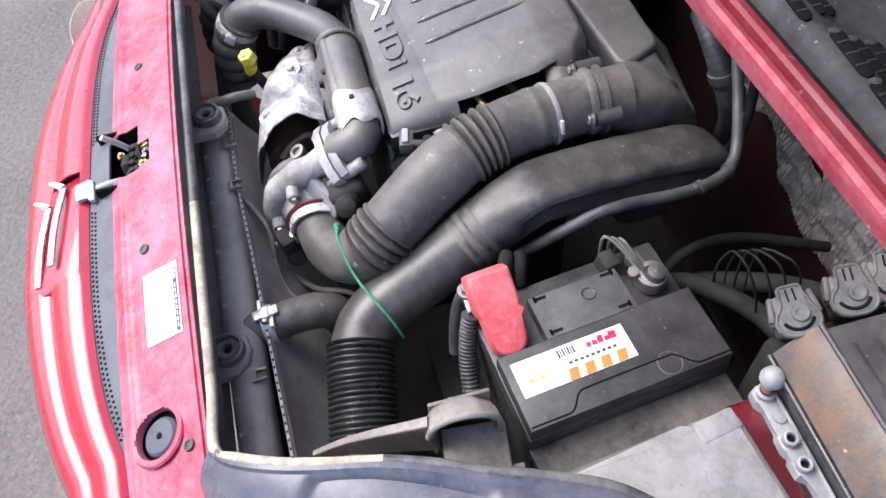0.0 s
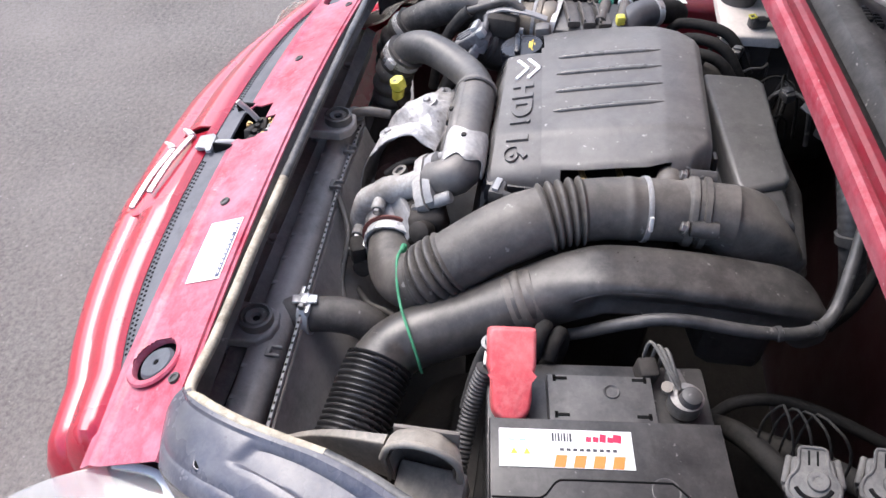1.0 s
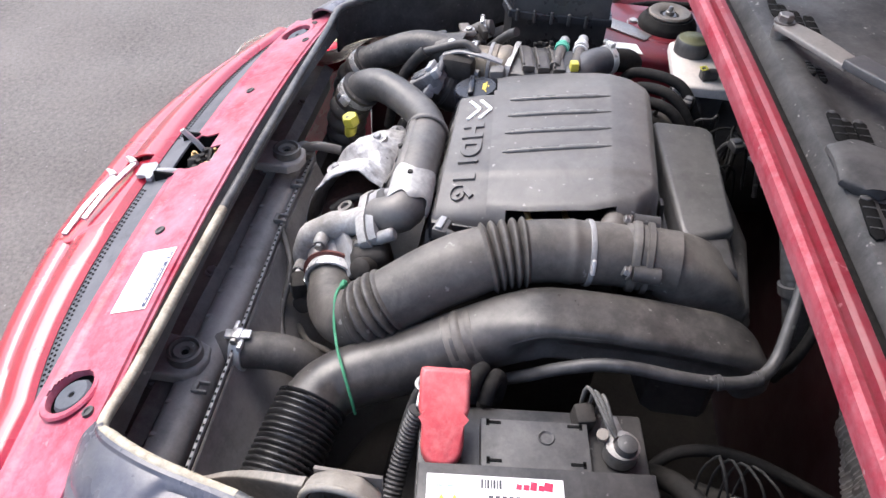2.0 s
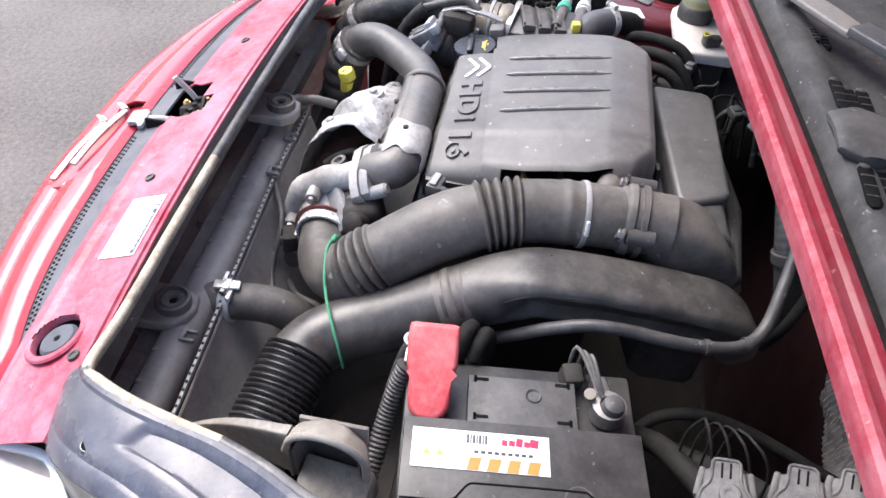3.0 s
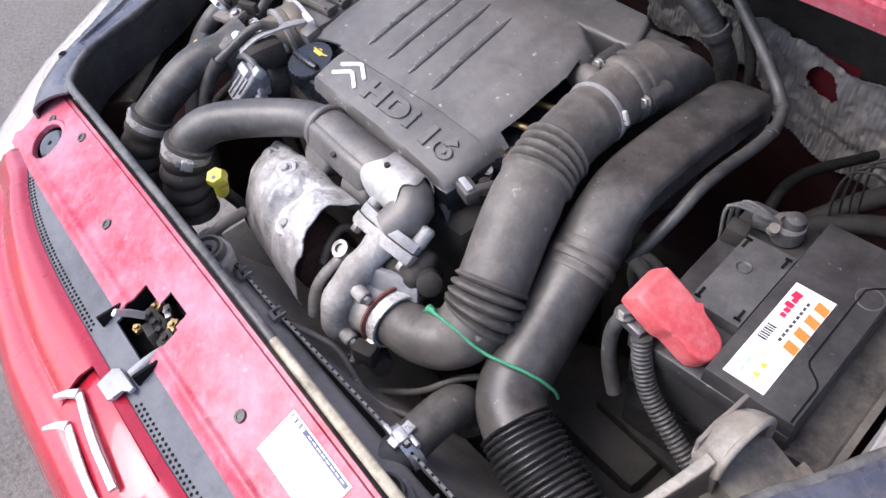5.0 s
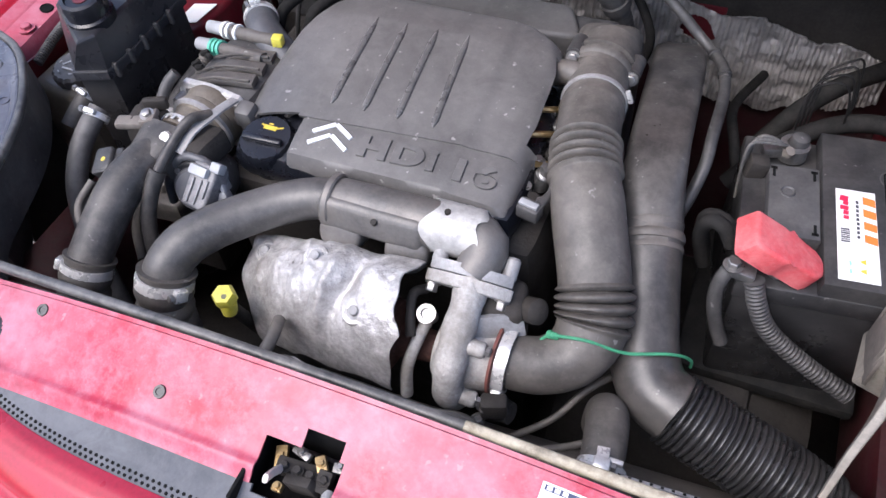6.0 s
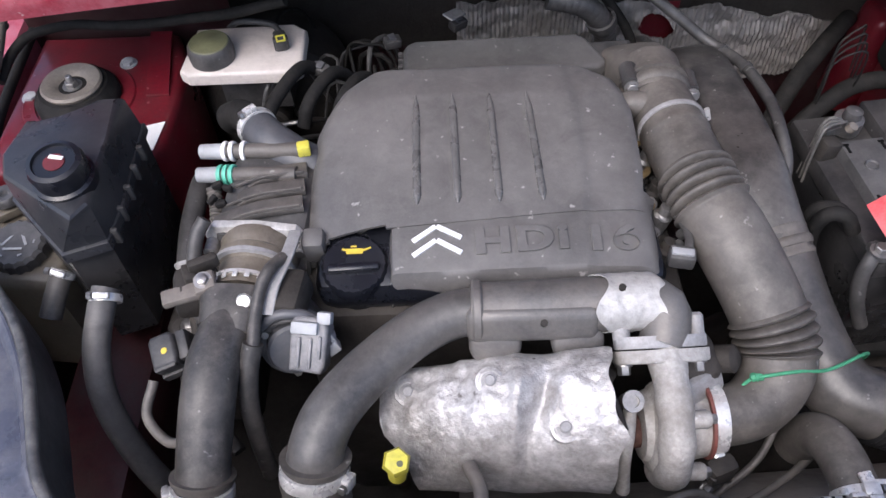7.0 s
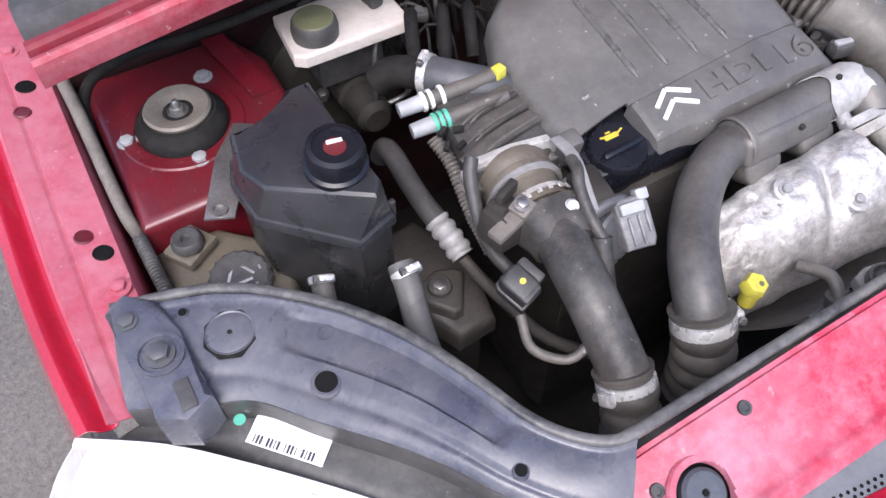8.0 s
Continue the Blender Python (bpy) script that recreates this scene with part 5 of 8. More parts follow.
def shield_f(u, v):
    """The shield's skin; its ends are uneven."""
    far = 0.10 * max(0.0, v - 0.5) / 0.5 + 0.03 * max(0.0, 0.12 - v) / 0.12 + 0.012 * math.sin(v * 11)
    near = 0.985 - 0.045 * abs(math.sin(v * 5.0)) + 0.008 * math.sin(v * 23)
    u = lerp(far, near, u)
    top = Vector((lerp(-0.222, 0.012, u), 0.318 - 0.006 * u, lerp(0.868, 0.925, max(0.0, u) ** 0.6)))
    low = Vector((lerp(-0.200, 0.020, u), lerp(0.232, 0.205, u), lerp(0.80, 0.838, u)))
    p = top.lerp(low, v)
    rise = (0.024 + 0.030 * min(1.0, max(0.0, u) * 2.2) ** 0.7) * math.sin(math.pi * v) ** 0.65
    q = p + Vector((0, -0.35, 0.94)) * rise
    if v < 0.12:
        q.z += 0.006 * (1 - v / 0.12)
    # Dent, ridge and the step of the overlapping plate.
    q.z -= 0.013 * math.exp(-(((u - 0.66 + 0.22 * (v - 0.4)) / 0.045) ** 2)) * math.exp(-(((v - 0.55) / 0.42) ** 4))
    q.z += 0.007 * math.exp(-(((u - 0.56 + 0.10 * (v - 0.4)) / 0.030) ** 2)) * math.exp(-(((v - 0.5) / 0.4) ** 2))
    q.z += 0.004 / (1 + math.exp(-(u - 0.36 - 0.05 * math.sin(6 * v)) * 140))
    q.z += 0.004 * noise.noise(q * 48) + 0.006 * noise.noise(q * 20) + 0.0012 * noise.noise(q * 130)
    return q


def on_shield(x, y):
    return min((shield_f(i / 60, j / 40) for i in range(61) for j in range(41)), key=lambda q: (q.x - x) ** 2 + (q.y - y) ** 2)


sh = part("heat_shield", sheet(bm_(), shield_f, 110, 70, 0.0015), SHIELD, turbo, "bright dented heat shield")
for x, y in ((-0.108, 0.282), (-0.041, 0.239), (-0.186, 0.292)):
    x, y, z = on_shield(x, y)
    b = bm_()
    lathe(b, [(0.0145, -0.005), (0.0135, 0.0005), (0.0105, 0.0012), (0.0100, 0.0003), (0, 0.0003)], (x, y, z), (0, -0.3, 1), 24)
    part("boss", b, SHIELD, sh)
    b = bm_()
    lathe(b, [(0.0085, 0.0), (0.0085, 0.0015), (0.0055, 0.0018), (0.0055, 0.006), (0.0042, 0.007), (0, 0.007)], (x, y, z), (0, -0.3, 1), 12)
    part("shield_bolt", b, ALLOY, sh)
b = bm_()
lathe(b, [(0, -0.07), (0.035, -0.065), (0.042, -0.02), (0.040, 0.018), (0.022, 0.026), (0.016, 0.07), (0, 0.07)], (-0.028, 0.262, 0.856), (1, 0, 0), 28)
part("turbine_housing", b, RUST, turbo, "rusty turbine housing")
b = bm_()
lathe(b, [(0, -0.03), (0.032, -0.028), (0.040, -0.012), (0.042, 0.004), (0.038, 0.014), (0.034, 0.024), (0.031, 0.044), (0.0, 0.044)], (0.068, 0.266, 0.858), (1, 0.02, 0), 36)
part("compressor_housing", b, ALU, turbo, "speckled cast compressor housing")
b = bm_()
sweep(b, [(0.066, 0.242, 0.808), (0.066, 0.226, 0.830), (0.066, 0.221, 0.857), (0.065, 0.230, 0.884), (0.065, 0.252, 0.904), (0.064, 0.282, 0.916), (0.062, 0.312, 0.927)], lambda s, n: (lerp(0.0160, 0.0180, s / n) + 0.0010 * math.sin(s * 160),) * 2 + (2,), seg=22)
part("volute", b, ALU, turbo, "speckled cast volute")
FX, FZ = V(0.990, 0.02, -0.13).normalized(), V(0.02, -0.86, -0.50).normalized()
FY = FZ.cross(FX).normalized()
MF = Matrix.Translation((0.058, 0.312, 0.926)) @ Matrix((FY.cross(FZ), FY, FZ)).transposed().to_4x4()
FLANGE = [(0.88 * x, 0.86 * y) for x, y in [(-0.052, -0.010), (-0.046, -0.018), (-0.026, -0.024), (0.024, -0.026), (0.044, -0.020), (0.053, -0.008), (0.053, 0.006), (0.042, 0.016), (0.022, 0.024), (-0.026, 0.024), (-0.046, 0.012), (-0.052, 0.004)]]
b = bm_()
prism(b, FLANGE, -0.001, 0.012, 0.003, m=MF)
fl = part("outlet_flange", b, ALU, turbo, "cast outlet flange")
b = bm_()
prism(b, [(x * 0.96, y * 0.92) for x, y in FLANGE], -0.014, -0.002, 0.002, m=MF)
part("mating_flange", b, ALLOY, turbo)
for dx, dy in ((-0.037, -0.003), (0.038, -0.004)):
    b = bm_()
    bolt(b, MF @ Vector((dx, dy, 0.011)), 0.0065, 0.011, MF.to_3x3() @ Vector((0, 0, 1)), 1.3)
    part("bolt", b, STEEL, fl)
    b = bm_()
    lathe(b, [(0, 0), (0.0085, 0.0), (0.0085, 0.020), (0.006, 0.023), (0, 0.023)], MF @ Vector((dx, dy, -0.012)), MF.to_3x3() @ Vector((0, 0, -1)), 14)
    part("boss", b, ALLOY, fl)
b = bm_()
box(b, (0.092, 0.318, 0.885), (0.05, 0.05, 0.06), 0.012, (10, 5, 12), 3)
box(b, (0.108, 0.302, 0.868), (0.03, 0.03, 0.04), 0.008, (0, 12, 20), 3)
lathe(b, [(0, 0), (0.014, 0), (0.014, 0.02), (0.008, 0.024), (0, 0.024)], (0.118, 0.318, 0.895), (0.7, -0.3, 0.5), 18)
part("mounting_casting", b, DARK, turbo, "grimy cast mounting")
b = bm_()
lathe(b, [(0.033, 0.001), (0.0385, 0.001), (0.039, 0.004), (0.033, 0.005)], (0.101, 0.269, 0.862), (1, 0.02, 0), 32)
part("gasket", b, SEAMRED, turbo, "red-brown gasket ring")
clamp_band("inlet_clip", (0.113, 0.270, 0.862), (1, 0.02, 0), 0.0335, 0.013, turbo, (0.1, -1, -0.4))
b = bm_()
lathe(b, [(0.0, -0.02), (0.0075, -0.02), (0.0075, 0.003), (0.0105, 0.004), (0.0105, 0.010), (0.006, 0.010), (0.006, 0.006), (0, 0.006)], (0.026, 0.271, 0.903), (0.05, -0.5, 1), 18)
part("oil_feed_bolt", b, STEEL, turbo)
b = bm_()
tube(b, [(0.026, 0.268, 0.896), (0.022, 0.245, 0.885), (0.018, 0.225, 0.862), (0.02, 0.212, 0.83)], 0.0065, 0.007, seg=12)
part("oil_pipe", b, ALU, turbo)
for at, ax in (((0.105, 0.222, 0.846), (0.8, -1, 0.2)), ((0.100, 0.215, 0.824), (0.8, -1, 0.2)), ((0.085, 0.308, 0.876), (0.4, -1, 0.4))):
    b = bm_()
    bolt(b, at, 0.0065, 0.009, ax, 1.4)
    part("housing_bolt", b, STEEL, turbo)
b = bm_()
lathe(b, [(0, -0.02), (0.012, -0.018), (0.015, 0.0), (0.012, 0.018), (0, 0.02)], (0.115, 0.235, 0.82), (1, -0.2, 0.2), 18)
box(b, (0.115, 0.225, 0.842), (0.03, 0.02, 0.03), 0.006, (0, 0, 20))
part("actuator", b, DARK, turbo)
# Cast lugs round the compressor, the scroll's swelling and the oil drain.
b = bm_()
sweep(b, [(0.062, 0.266 + 0.034 * math.cos(a), 0.858 + 0.034 * math.sin(a)) for a in [0.2 + 0.42 * k for k in range(12)]], lambda t, n: (0.010 + 0.007 * t / n, 0.012 + 0.007 * t / n, 2), up=(1, 0, 0), step=0.006, seg=18)
part("scroll", b, ALU, turbo, "speckled cast scroll")
for a in (0.5, 1.9, 3.3, 4.5, 5.6):
    cy, cz = 0.266 + 0.046 * math.cos(a), 0.858 + 0.046 * math.sin(a)
    b = bm_()
    lathe(b, [(0, -0.008), (0.0085, -0.008), (0.0090, 0.006), (0.0075, 0.009), (0, 0.009)], (0.088, cy, cz), (1, 0, 0), 14)
    lug_ = part("lug", b, ALU, turbo)
    b = bm_()
    bolt(b, (0.096, cy, cz), 0.0052, 0.007, (1, 0, 0), 1.3)
    part("bolt", b, STEEL, lug_)
b = bm_()
prism(b, [(-0.030, -0.014), (0.020, -0.016), (0.030, -0.004), (0.024, 0.012), (0.0, 0.018), (-0.028, 0.012)], -0.004, 0.004, 0.002, m=pose(0.100, 0.286, 0.893, 62, 20, 30))
part("stay_plate", b, ALLOY, turbo, "dull alloy stay")
b = bm_()
tube(b, [(0.012, 0.300, 0.905), (0.004, 0.285, 0.912), (0.010, 0.262, 0.905), (0.016, 0.246, 0.893)], 0.0055, seg=12)
part("banjo_pipe", b, DARK, turbo)

# Charge pipe over the engine's front.
cpipe = thing("charge_pipe", "grey cast charge pipe with a bright foil sleeve", "pipe", (-0.03, 0.35, 0.9))
b = bm_()
sweep(b, [(0.058, 0.316, 0.930), (0.064, 0.332, 0.938), (0.062, 0.348, 0.944), (0.046, 0.354, 0.946), (0.0, 0.354, 0.946), (-0.06, 0.353, 0.945), (-0.122, 0.352, 0.943)], lambda s, n: (table_at([(0, 0.0215), (0.03, 0.0255), (0.06, 0.0265), (n, 0.028)], s)[0],) * 2 + (2,), seg=26)
part("pipe", b, mat("grimy_alloy", (0.13, 0.125, 0.12), 0.5, 0.35, vary=0.25, scale=22, bump=0.4, dust=(0.2, 0.18, 0.16), dust_amount=0.6, dust_scale=14), cpipe)
pm = bpy.data.materials["grimy_alloy"]
SLEEVE = smooth_path([(-0.006, 0.3540, 0.947), (0.016, 0.3542, 0.947), (0.040, 0.3550, 0.947), (0.056, 0.3540, 0.946), (0.063, 0.3490, 0.943)], 0.003)


def sleeve_f(u, v):
    """A crinkled foil wrap with ragged ends round the pipe's top and front."""
    a = lerp(-2.3, 1.9, v)
    k = lerp(0.10 + 0.10 * math.sin(a * 3 + 1), 0.90 - 0.22 * max(0.0, -math.sin(a + 0.9)) + 0.07 * math.sin(a * 5), u) * (len(SLEEVE) - 1)
    p = SLEEVE[int(k)].lerp(SLEEVE[min(int(k) + 1, len(SLEEVE) - 1)], k - int(k))
    r = 0.0276 + 0.0010 * noise.noise((p.x * 90, a * 2.5, 0)) + 0.0008 * noise.noise((p.x * 240, a * 7, 3))
    return p + Vector((0, r * math.sin(a), r * math.cos(a)))


b = bm_()
sheet(b, sleeve_f, 30, 40, -0.001)
part("foil_sleeve", b, FOIL, cpipe, "bright crinkled foil sleeve")
b = bm_()
box(b, (-0.064, 0.341, 0.946), (0.128, 0.034, 0.040), 0.010, (-16, 0, 0), 3)
part("resonator", b, pm, cpipe)
for x in (-0.100, -0.020):
    b = bm_()
    lathe(b, [(0, -0.034), (0.022, -0.032), (0.0255, -0.022), (0.0258, 0.001), (0.0245, 0.005), (0.021, 0.0075), (0.010, 0.009), (0, 0.009)], (x, 0.3255, 0.9255), (0, -0.80, 0.45), 32)
    part("resonator_lobe", b, pm, cpipe)
b = bm_()
lathe(b, [(0.0285, -0.004), (0.0305, -0.002), (0.0305, 0.004), (0.0285, 0.006)], (-0.118, 0.352, 0.945), (1, 0, 0), 28)
part("pipe_bead", b, pm, cpipe)
for k, x in enumerate((-0.055, 0.02)):
    b = bm_()
    lathe(b, [(0, 0.0), (0.0035, 0.0), (0.0035, 0.004), (0, 0.004)], (x, 0.352 - 0.026 * (1 - k), 0.958 + 0.016 * k), (0, -0.3 * (1 - k), 1), 10)
    part("stud", b, DARK, cpipe)
chose = thing("charge_hose", "dusty black rubber charge hose with a steel clip", "rubber hose", (-0.25, 0.25, 0.85), "charge hoses")
b = bm_()
tube(b, [(-0.112, 0.353, 0.9435), (-0.142, 0.3500, 0.9405), (-0.1765, 0.3345, 0.936), (-0.2086, 0.309, 0.933), (-0.2367, 0.2804, 0.931), (-0.2574, 0.252, 0.9268), (-0.2685, 0.2265, 0.914), (-0.272, 0.211, 0.894)], 0.0235, 0.0262, seg=28)
part("hose", b, mat("satin_hose_rubber", (0.045, 0.043, 0.042), 0.42, vary=0.25, scale=14, bump=0.12, dust=(0.19, 0.175, 0.16), dust_amount=0.5, dust_scale=10), chose)
b = bm_()
corrugated(b, [(-0.2690, 0.2225, 0.910), (-0.272, 0.206, 0.884), (-0.273, 0.195, 0.850), (-0.274, 0.190, 0.80)], 0.0300, 0.024, 0.003, seg=28)
part("cuff", b, RUBBER, chose)
clamp_band("hose_clip", (-0.2710, 0.2135, 0.898), (-0.1, -0.50, -0.86), 0.0308, 0.016, chose, (1, -0.3, 0.3))

# Throttle body, elbow and inlet hose on the other side.
lhose = thing("inlet_hose", "dusty black inlet hose with a steel clip below the throttle", "rubber hose", (-0.37, 0.25, 0.85), "charge hoses")
b = bm_()
tube(b, [(-0.352, 0.362, 0.944), (-0.360, 0.330, 0.946), (-0.366, 0.300, 0.944), (-0.3684, 0.274, 0.936), (-0.3704, 0.2456, 0.922), (-0.372, 0.2136, 0.9035), (-0.3735, 0.200, 0.892)], 0.0265, 0.0245, seg=28)
part("hose", b, OILRUBBER, lhose)
b = bm_()
corrugated(b, [(-0.3722, 0.212, 0.902), (-0.376, 0.187, 0.874), (-0.379, 0.173, 0.838), (-0.38, 0.17, 0.79)], 0.0268, 0.024, 0.003, seg=28)
part("cuff", b, RUBBER, lhose)
clamp_band("hose_clip", (-0.3740, 0.200, 0.890), (-0.1, -0.62, -0.75), 0.0276, 0.015, lhose, (-1, -0.3, 0.2))

thr = thing("throttle_body", "grimy alloy throttle body with a bright flange", "throttle body", (-0.345, 0.42, 0.9))
TAX = Vector((-0.10, -1, -0.04)).normalized()
b = bm_()
lathe(b, [(0, -0.01), (0.040, -0.008), (0.043, 0.0), (0.040, 0.012), (0.042, 0.014), (0.042, 0.026), (0.037, 0.03), (0.037, 0.05), (0.041, 0.053), (0.041, 0.062), (0, 0.063)], (-0.343, 0.446, 0.928), TAX, 32)
part("body", b, mat("bronzed_alloy", (0.15, 0.128, 0.100), 0.45, 0.3, vary=0.4, scale=26, bump=0.4, dust=(0.24, 0.21, 0.17), dust_amount=0.6, dust_scale=24), thr)
b = bm_()
prism(b, [(-0.056, -0.030), (-0.046, -0.04), (-0.02, -0.042), (0.02, -0.042), (0.05, -0.036), (0.058, -0.022), (0.058, 0.02), (0.045, 0.040), (0.0, 0.044), (-0.045, 0.040), (-0.056, 0.026)], 0.0, 0.009, 0.002, m=Matrix.Translation((-0.343, 0.456, 0.922)) @ Matrix((Vector((0.99, -0.13, 0.03)).normalized(), Vector((-0.02, 0.08, 1)).normalized(), TAX)).transposed().to_4x4())
part("flange", b, mat("machined_alloy", (0.60, 0.585, 0.56), 0.38, 0.35, vary=0.3, scale=30, bump=0.15, dust=(0.16, 0.14, 0.12), dust_amount=0.45, dust_scale=35), thr, "bright machined flange")
b = bm_()
lathe(b, [(0.0385, 0.0), (0.044, 0.001), (0.0445, 0.006), (0.0385, 0.007)], (-0.345, 0.425, 0.927), TAX, 32)
part("band", b, ALLOY, thr)
b = bm_()
lathe(b, [(0.037, 0.0), (0.043, 0.001), (0.0435, 0.005), (0.037, 0.006)], (-0.348, 0.398, 0.926), TAX, 32)
part("band", b, CHROME, thr)
for x, y in ((-0.392, 0.452), (-0.298, 0.448), (-0.385, 0.382), (-0.305, 0.395)):
    b = bm_()
    lathe(b, [(0, -0.01), (0.0085, -0.01), (0.0085, 0.012), (0.006, 0.014), (0, 0.014)], (x, y, 0.937), TAX, 16)
    part("bolt", b, STEEL, thr)
b = bm_()
box(b, (-0.395, 0.385, 0.945), (0.045, 0.04, 0.04), 0.008, (0, 10, 12))
part("motor_housing", b, DARK, thr)
b = bm_()
box(b, (-0.300, 0.372, 0.950), (0.035, 0.05, 0.035), 0.008, (0, -8, -8))
part("gear_housing", b, DARK, thr)
b = bm_()
sweep(b, [(-0.298, 0.440, 0.968), (-0.300, 0.415, 0.974), (-0.304, 0.395, 0.975), (-0.312, 0.372, 0.972), (-0.318, 0.345, 0.960)], lambda s, n: (0.0065, 0.0022, 5), up=(0, 0, 1), step=0.008, seg=12)
part("strap", b, ALLOY, thr, "dull alloy strap")
b = bm_()
box(b, (-0.397, 0.372, 0.962), (0.052, 0.018, 0.010), 0.003, (0, 0, 18))
box(b, (-0.380, 0.378, 0.970), (0.022, 0.022, 0.008), 0.003, (0, -14, 18))
arm = part("bracket", b, BROWN, thr, "grimy brown bracket")
b = bm_()
bolt(b, (-0.381, 0.378, 0.974), 0.006, 0.006, (0, -0.2, 1), 1.5)
part("bolt", b, STEEL, arm)
b = bm_()
lathe(b, [(0, 0), (0.0075, 0), (0.0082, 0.010), (0.006, 0.013), (0, 0.013)], (-0.339, 0.358, 0.962), (0.05, -0.5, 1), 20)
part("bright_plug", b, CHROME, thr, "bright round plug")
b = bm_()
sweep(b, [(-0.352, 0.372, 0.942), (-0.354, 0.352, 0.942), (-0.358, 0.335, 0.940)], lambda s, n: (0.038 - 0.010 * s / n, 0.034 - 0.006 * s / n, 3.2), up=(0, 0, 1), seg=24)
part("outlet_elbow", b, OILRUBBER, thr)

for dy, r in ((0.390, 0.0428),):
    b = bm_()
    for k in range(22):
        a = 2 * math.pi * k / 22
        m = turn_to(TAX, (-0.3465, dy, 0.9265)) @ pose(r * math.cos(a), r * math.sin(a), 0, 0, 0, math.degrees(a))
        box(b, (0, 0, 0), (0.0016, 0.0050, 0.0060), 0.0005, m=m)
    part("clamp_tooth", b, CHROME, thr, "bright crimped clamp teeth")
b = bm_()
tube(b, [(-0.392, 0.455, 0.975), (-0.402, 0.44, 0.962), (-0.408, 0.41, 0.93), (-0.404, 0.385, 0.90), (-0.39, 0.35, 0.88)], 0.0075, seg=12)
part("vent_pipe", b, BLACK, thr)
b = bm_()
box(b, (-0.385, 0.400, 0.972), (0.030, 0.010, 0.016), 0.003, (0, 0, 24))
box(b, (-0.400, 0.392, 0.964), (0.012, 0.022, 0.014), 0.003, (0, 12, 24))
part("linkage", b, DARK, thr)
plug = thing("sensor_plug", "grey sensor plug with a yellow paint dot", "connector", (-0.416, 0.319, 0.92))
b = bm_()
prism(b, [(-0.016, -0.019), (0.014, -0.019), (0.017, -0.010), (0.017, 0.016), (0.010, 0.021), (-0.012, 0.021), (-0.016, 0.014)], -0.022, 0.010, 0.005, m=pose(-0.4175, 0.322, 0.934, 14, -14, 16) @ Matrix.Diagonal((0.82, 0.85, 1, 1)), seg=3)
prism(b, [(-0.019, -0.022), (0.016, -0.022), (0.019, -0.012), (0.019, 0.018), (0.012, 0.023), (-0.014, 0.023), (-0.019, 0.016)], -0.024, -0.012, 0.002, m=pose(-0.4175, 0.322, 0.934, 14, -14, 16) @ Matrix.Diagonal((0.82, 0.85, 1, 1)))
part("shell", b, BLACK, plug)
b = bm_()
box(b, (-0.400, 0.330, 0.932), (0.012, 0.030, 0.024), 0.003, (14, -14, 16))
box(b, (-0.414, 0.306, 0.935), (0.022, 0.006, 0.008), 0.002, (14, -14, 16))
part("latch", b, BLACK, plug)
b = bm_()
lathe(b, [(0, 0), (0.0032, 0), (0.0032, 0.001), (0, 0.001)], (-0.4165, 0.3190, 0.9432), (-0.24, -0.24, 0.94), 14)
part("dot", b, OCHRE, plug, "yellow paint dot")
b = bm_()
tube(b, [(-0.43, 0.30, 0.92), (-0.435, 0.27, 0.905), (-0.41, 0.245, 0.90), (-0.385, 0.245, 0.912)], 0.005)
part("lead", b, RUBBER, plug)

VALVEGREY = mat("dusty_valve_plastic", (0.12, 0.12, 0.128), 0.45, vary=0.35, scale=40, bump=0.3, dust=(0.30, 0.29, 0.28), dust_amount=0.6, dust_scale=40)
valve = thing("egr_valve", "round black valve with dusty grey gear cover and wire loop", "valve", (-0.275, 0.33, 0.88))
VAX = Vector((0.20, -0.80, 0.45)).normalized()
VAT = Vector((-0.293, 0.333, 0.914))
VM = turn_to(VAX, VAT)
b = bm_()
lathe(b, [(0, -0.05), (0.030, -0.048), (0.034, -0.030), (0.0335, -0.012), (0.036, -0.010), (0.036, -0.004), (0.033, -0.002), (0.033, 0.006), (0.0, 0.006)], VAT, VAX, 36)
part("body", b, BLACK, valve)
b = bm_()
lathe(b, [(0.0, 0.006), (0.027, 0.006), (0.027, 0.016), (0.024, 0.019), (0.0, 0.020)], VAT, VAX, 32)
part("motor_cap", b, GREYPL, valve, "dusty round motor cap")
GM = Matrix.Translation((-0.272, 0.322, 0.936)) @ pose(0, 0, 0, 38, 0, -8)
b = bm_()
prism(b, [(-0.017, -0.030), (0.014, -0.032), (0.018, -0.024), (0.019, 0.012), (0.015, 0.022), (-0.014, 0.024), (-0.018, 0.016)], -0.012, 0.012, 0.004, m=GM, seg=3)
gear = part("gear_cover", b, VALVEGREY, valve, "dusty grey gear cover")
for dx, dy, w, d in ((-0.008, -0.012, 0.004, 0.030), (0.003, -0.012, 0.004, 0.030), (0.012, -0.006, 0.004, 0.022)):
    b = bm_()
    box(b, (0, 0, 0), (w, d, 0.004), 0.0015, m=GM @ pose(dx, dy, 0.013))
    part("rib", b, VALVEGREY, gear)
b = bm_()
box(b, (0, 0, 0), (0.026, 0.012, 0.010), 0.002, m=GM @ pose(-0.003, 0.012, 0.014))
box(b, (0, 0, 0), (0.014, 0.012, 0.014), 0.002, m=GM @ pose(0.014, 0.022, 0.006))
part("socket", b, LIGHTGREY, gear, "pale grey socket")
for k in range(3):
    a = 2.1 * k + 0.4
    b = bm_()
    bolt(b, VM @ Vector((0.031 * math.cos(a), 0.031 * math.sin(a), 0.002)), 0.0045, 0.007, VAX, 1.2)
    part("bolt", b, STEEL, valve)
b = bm_()
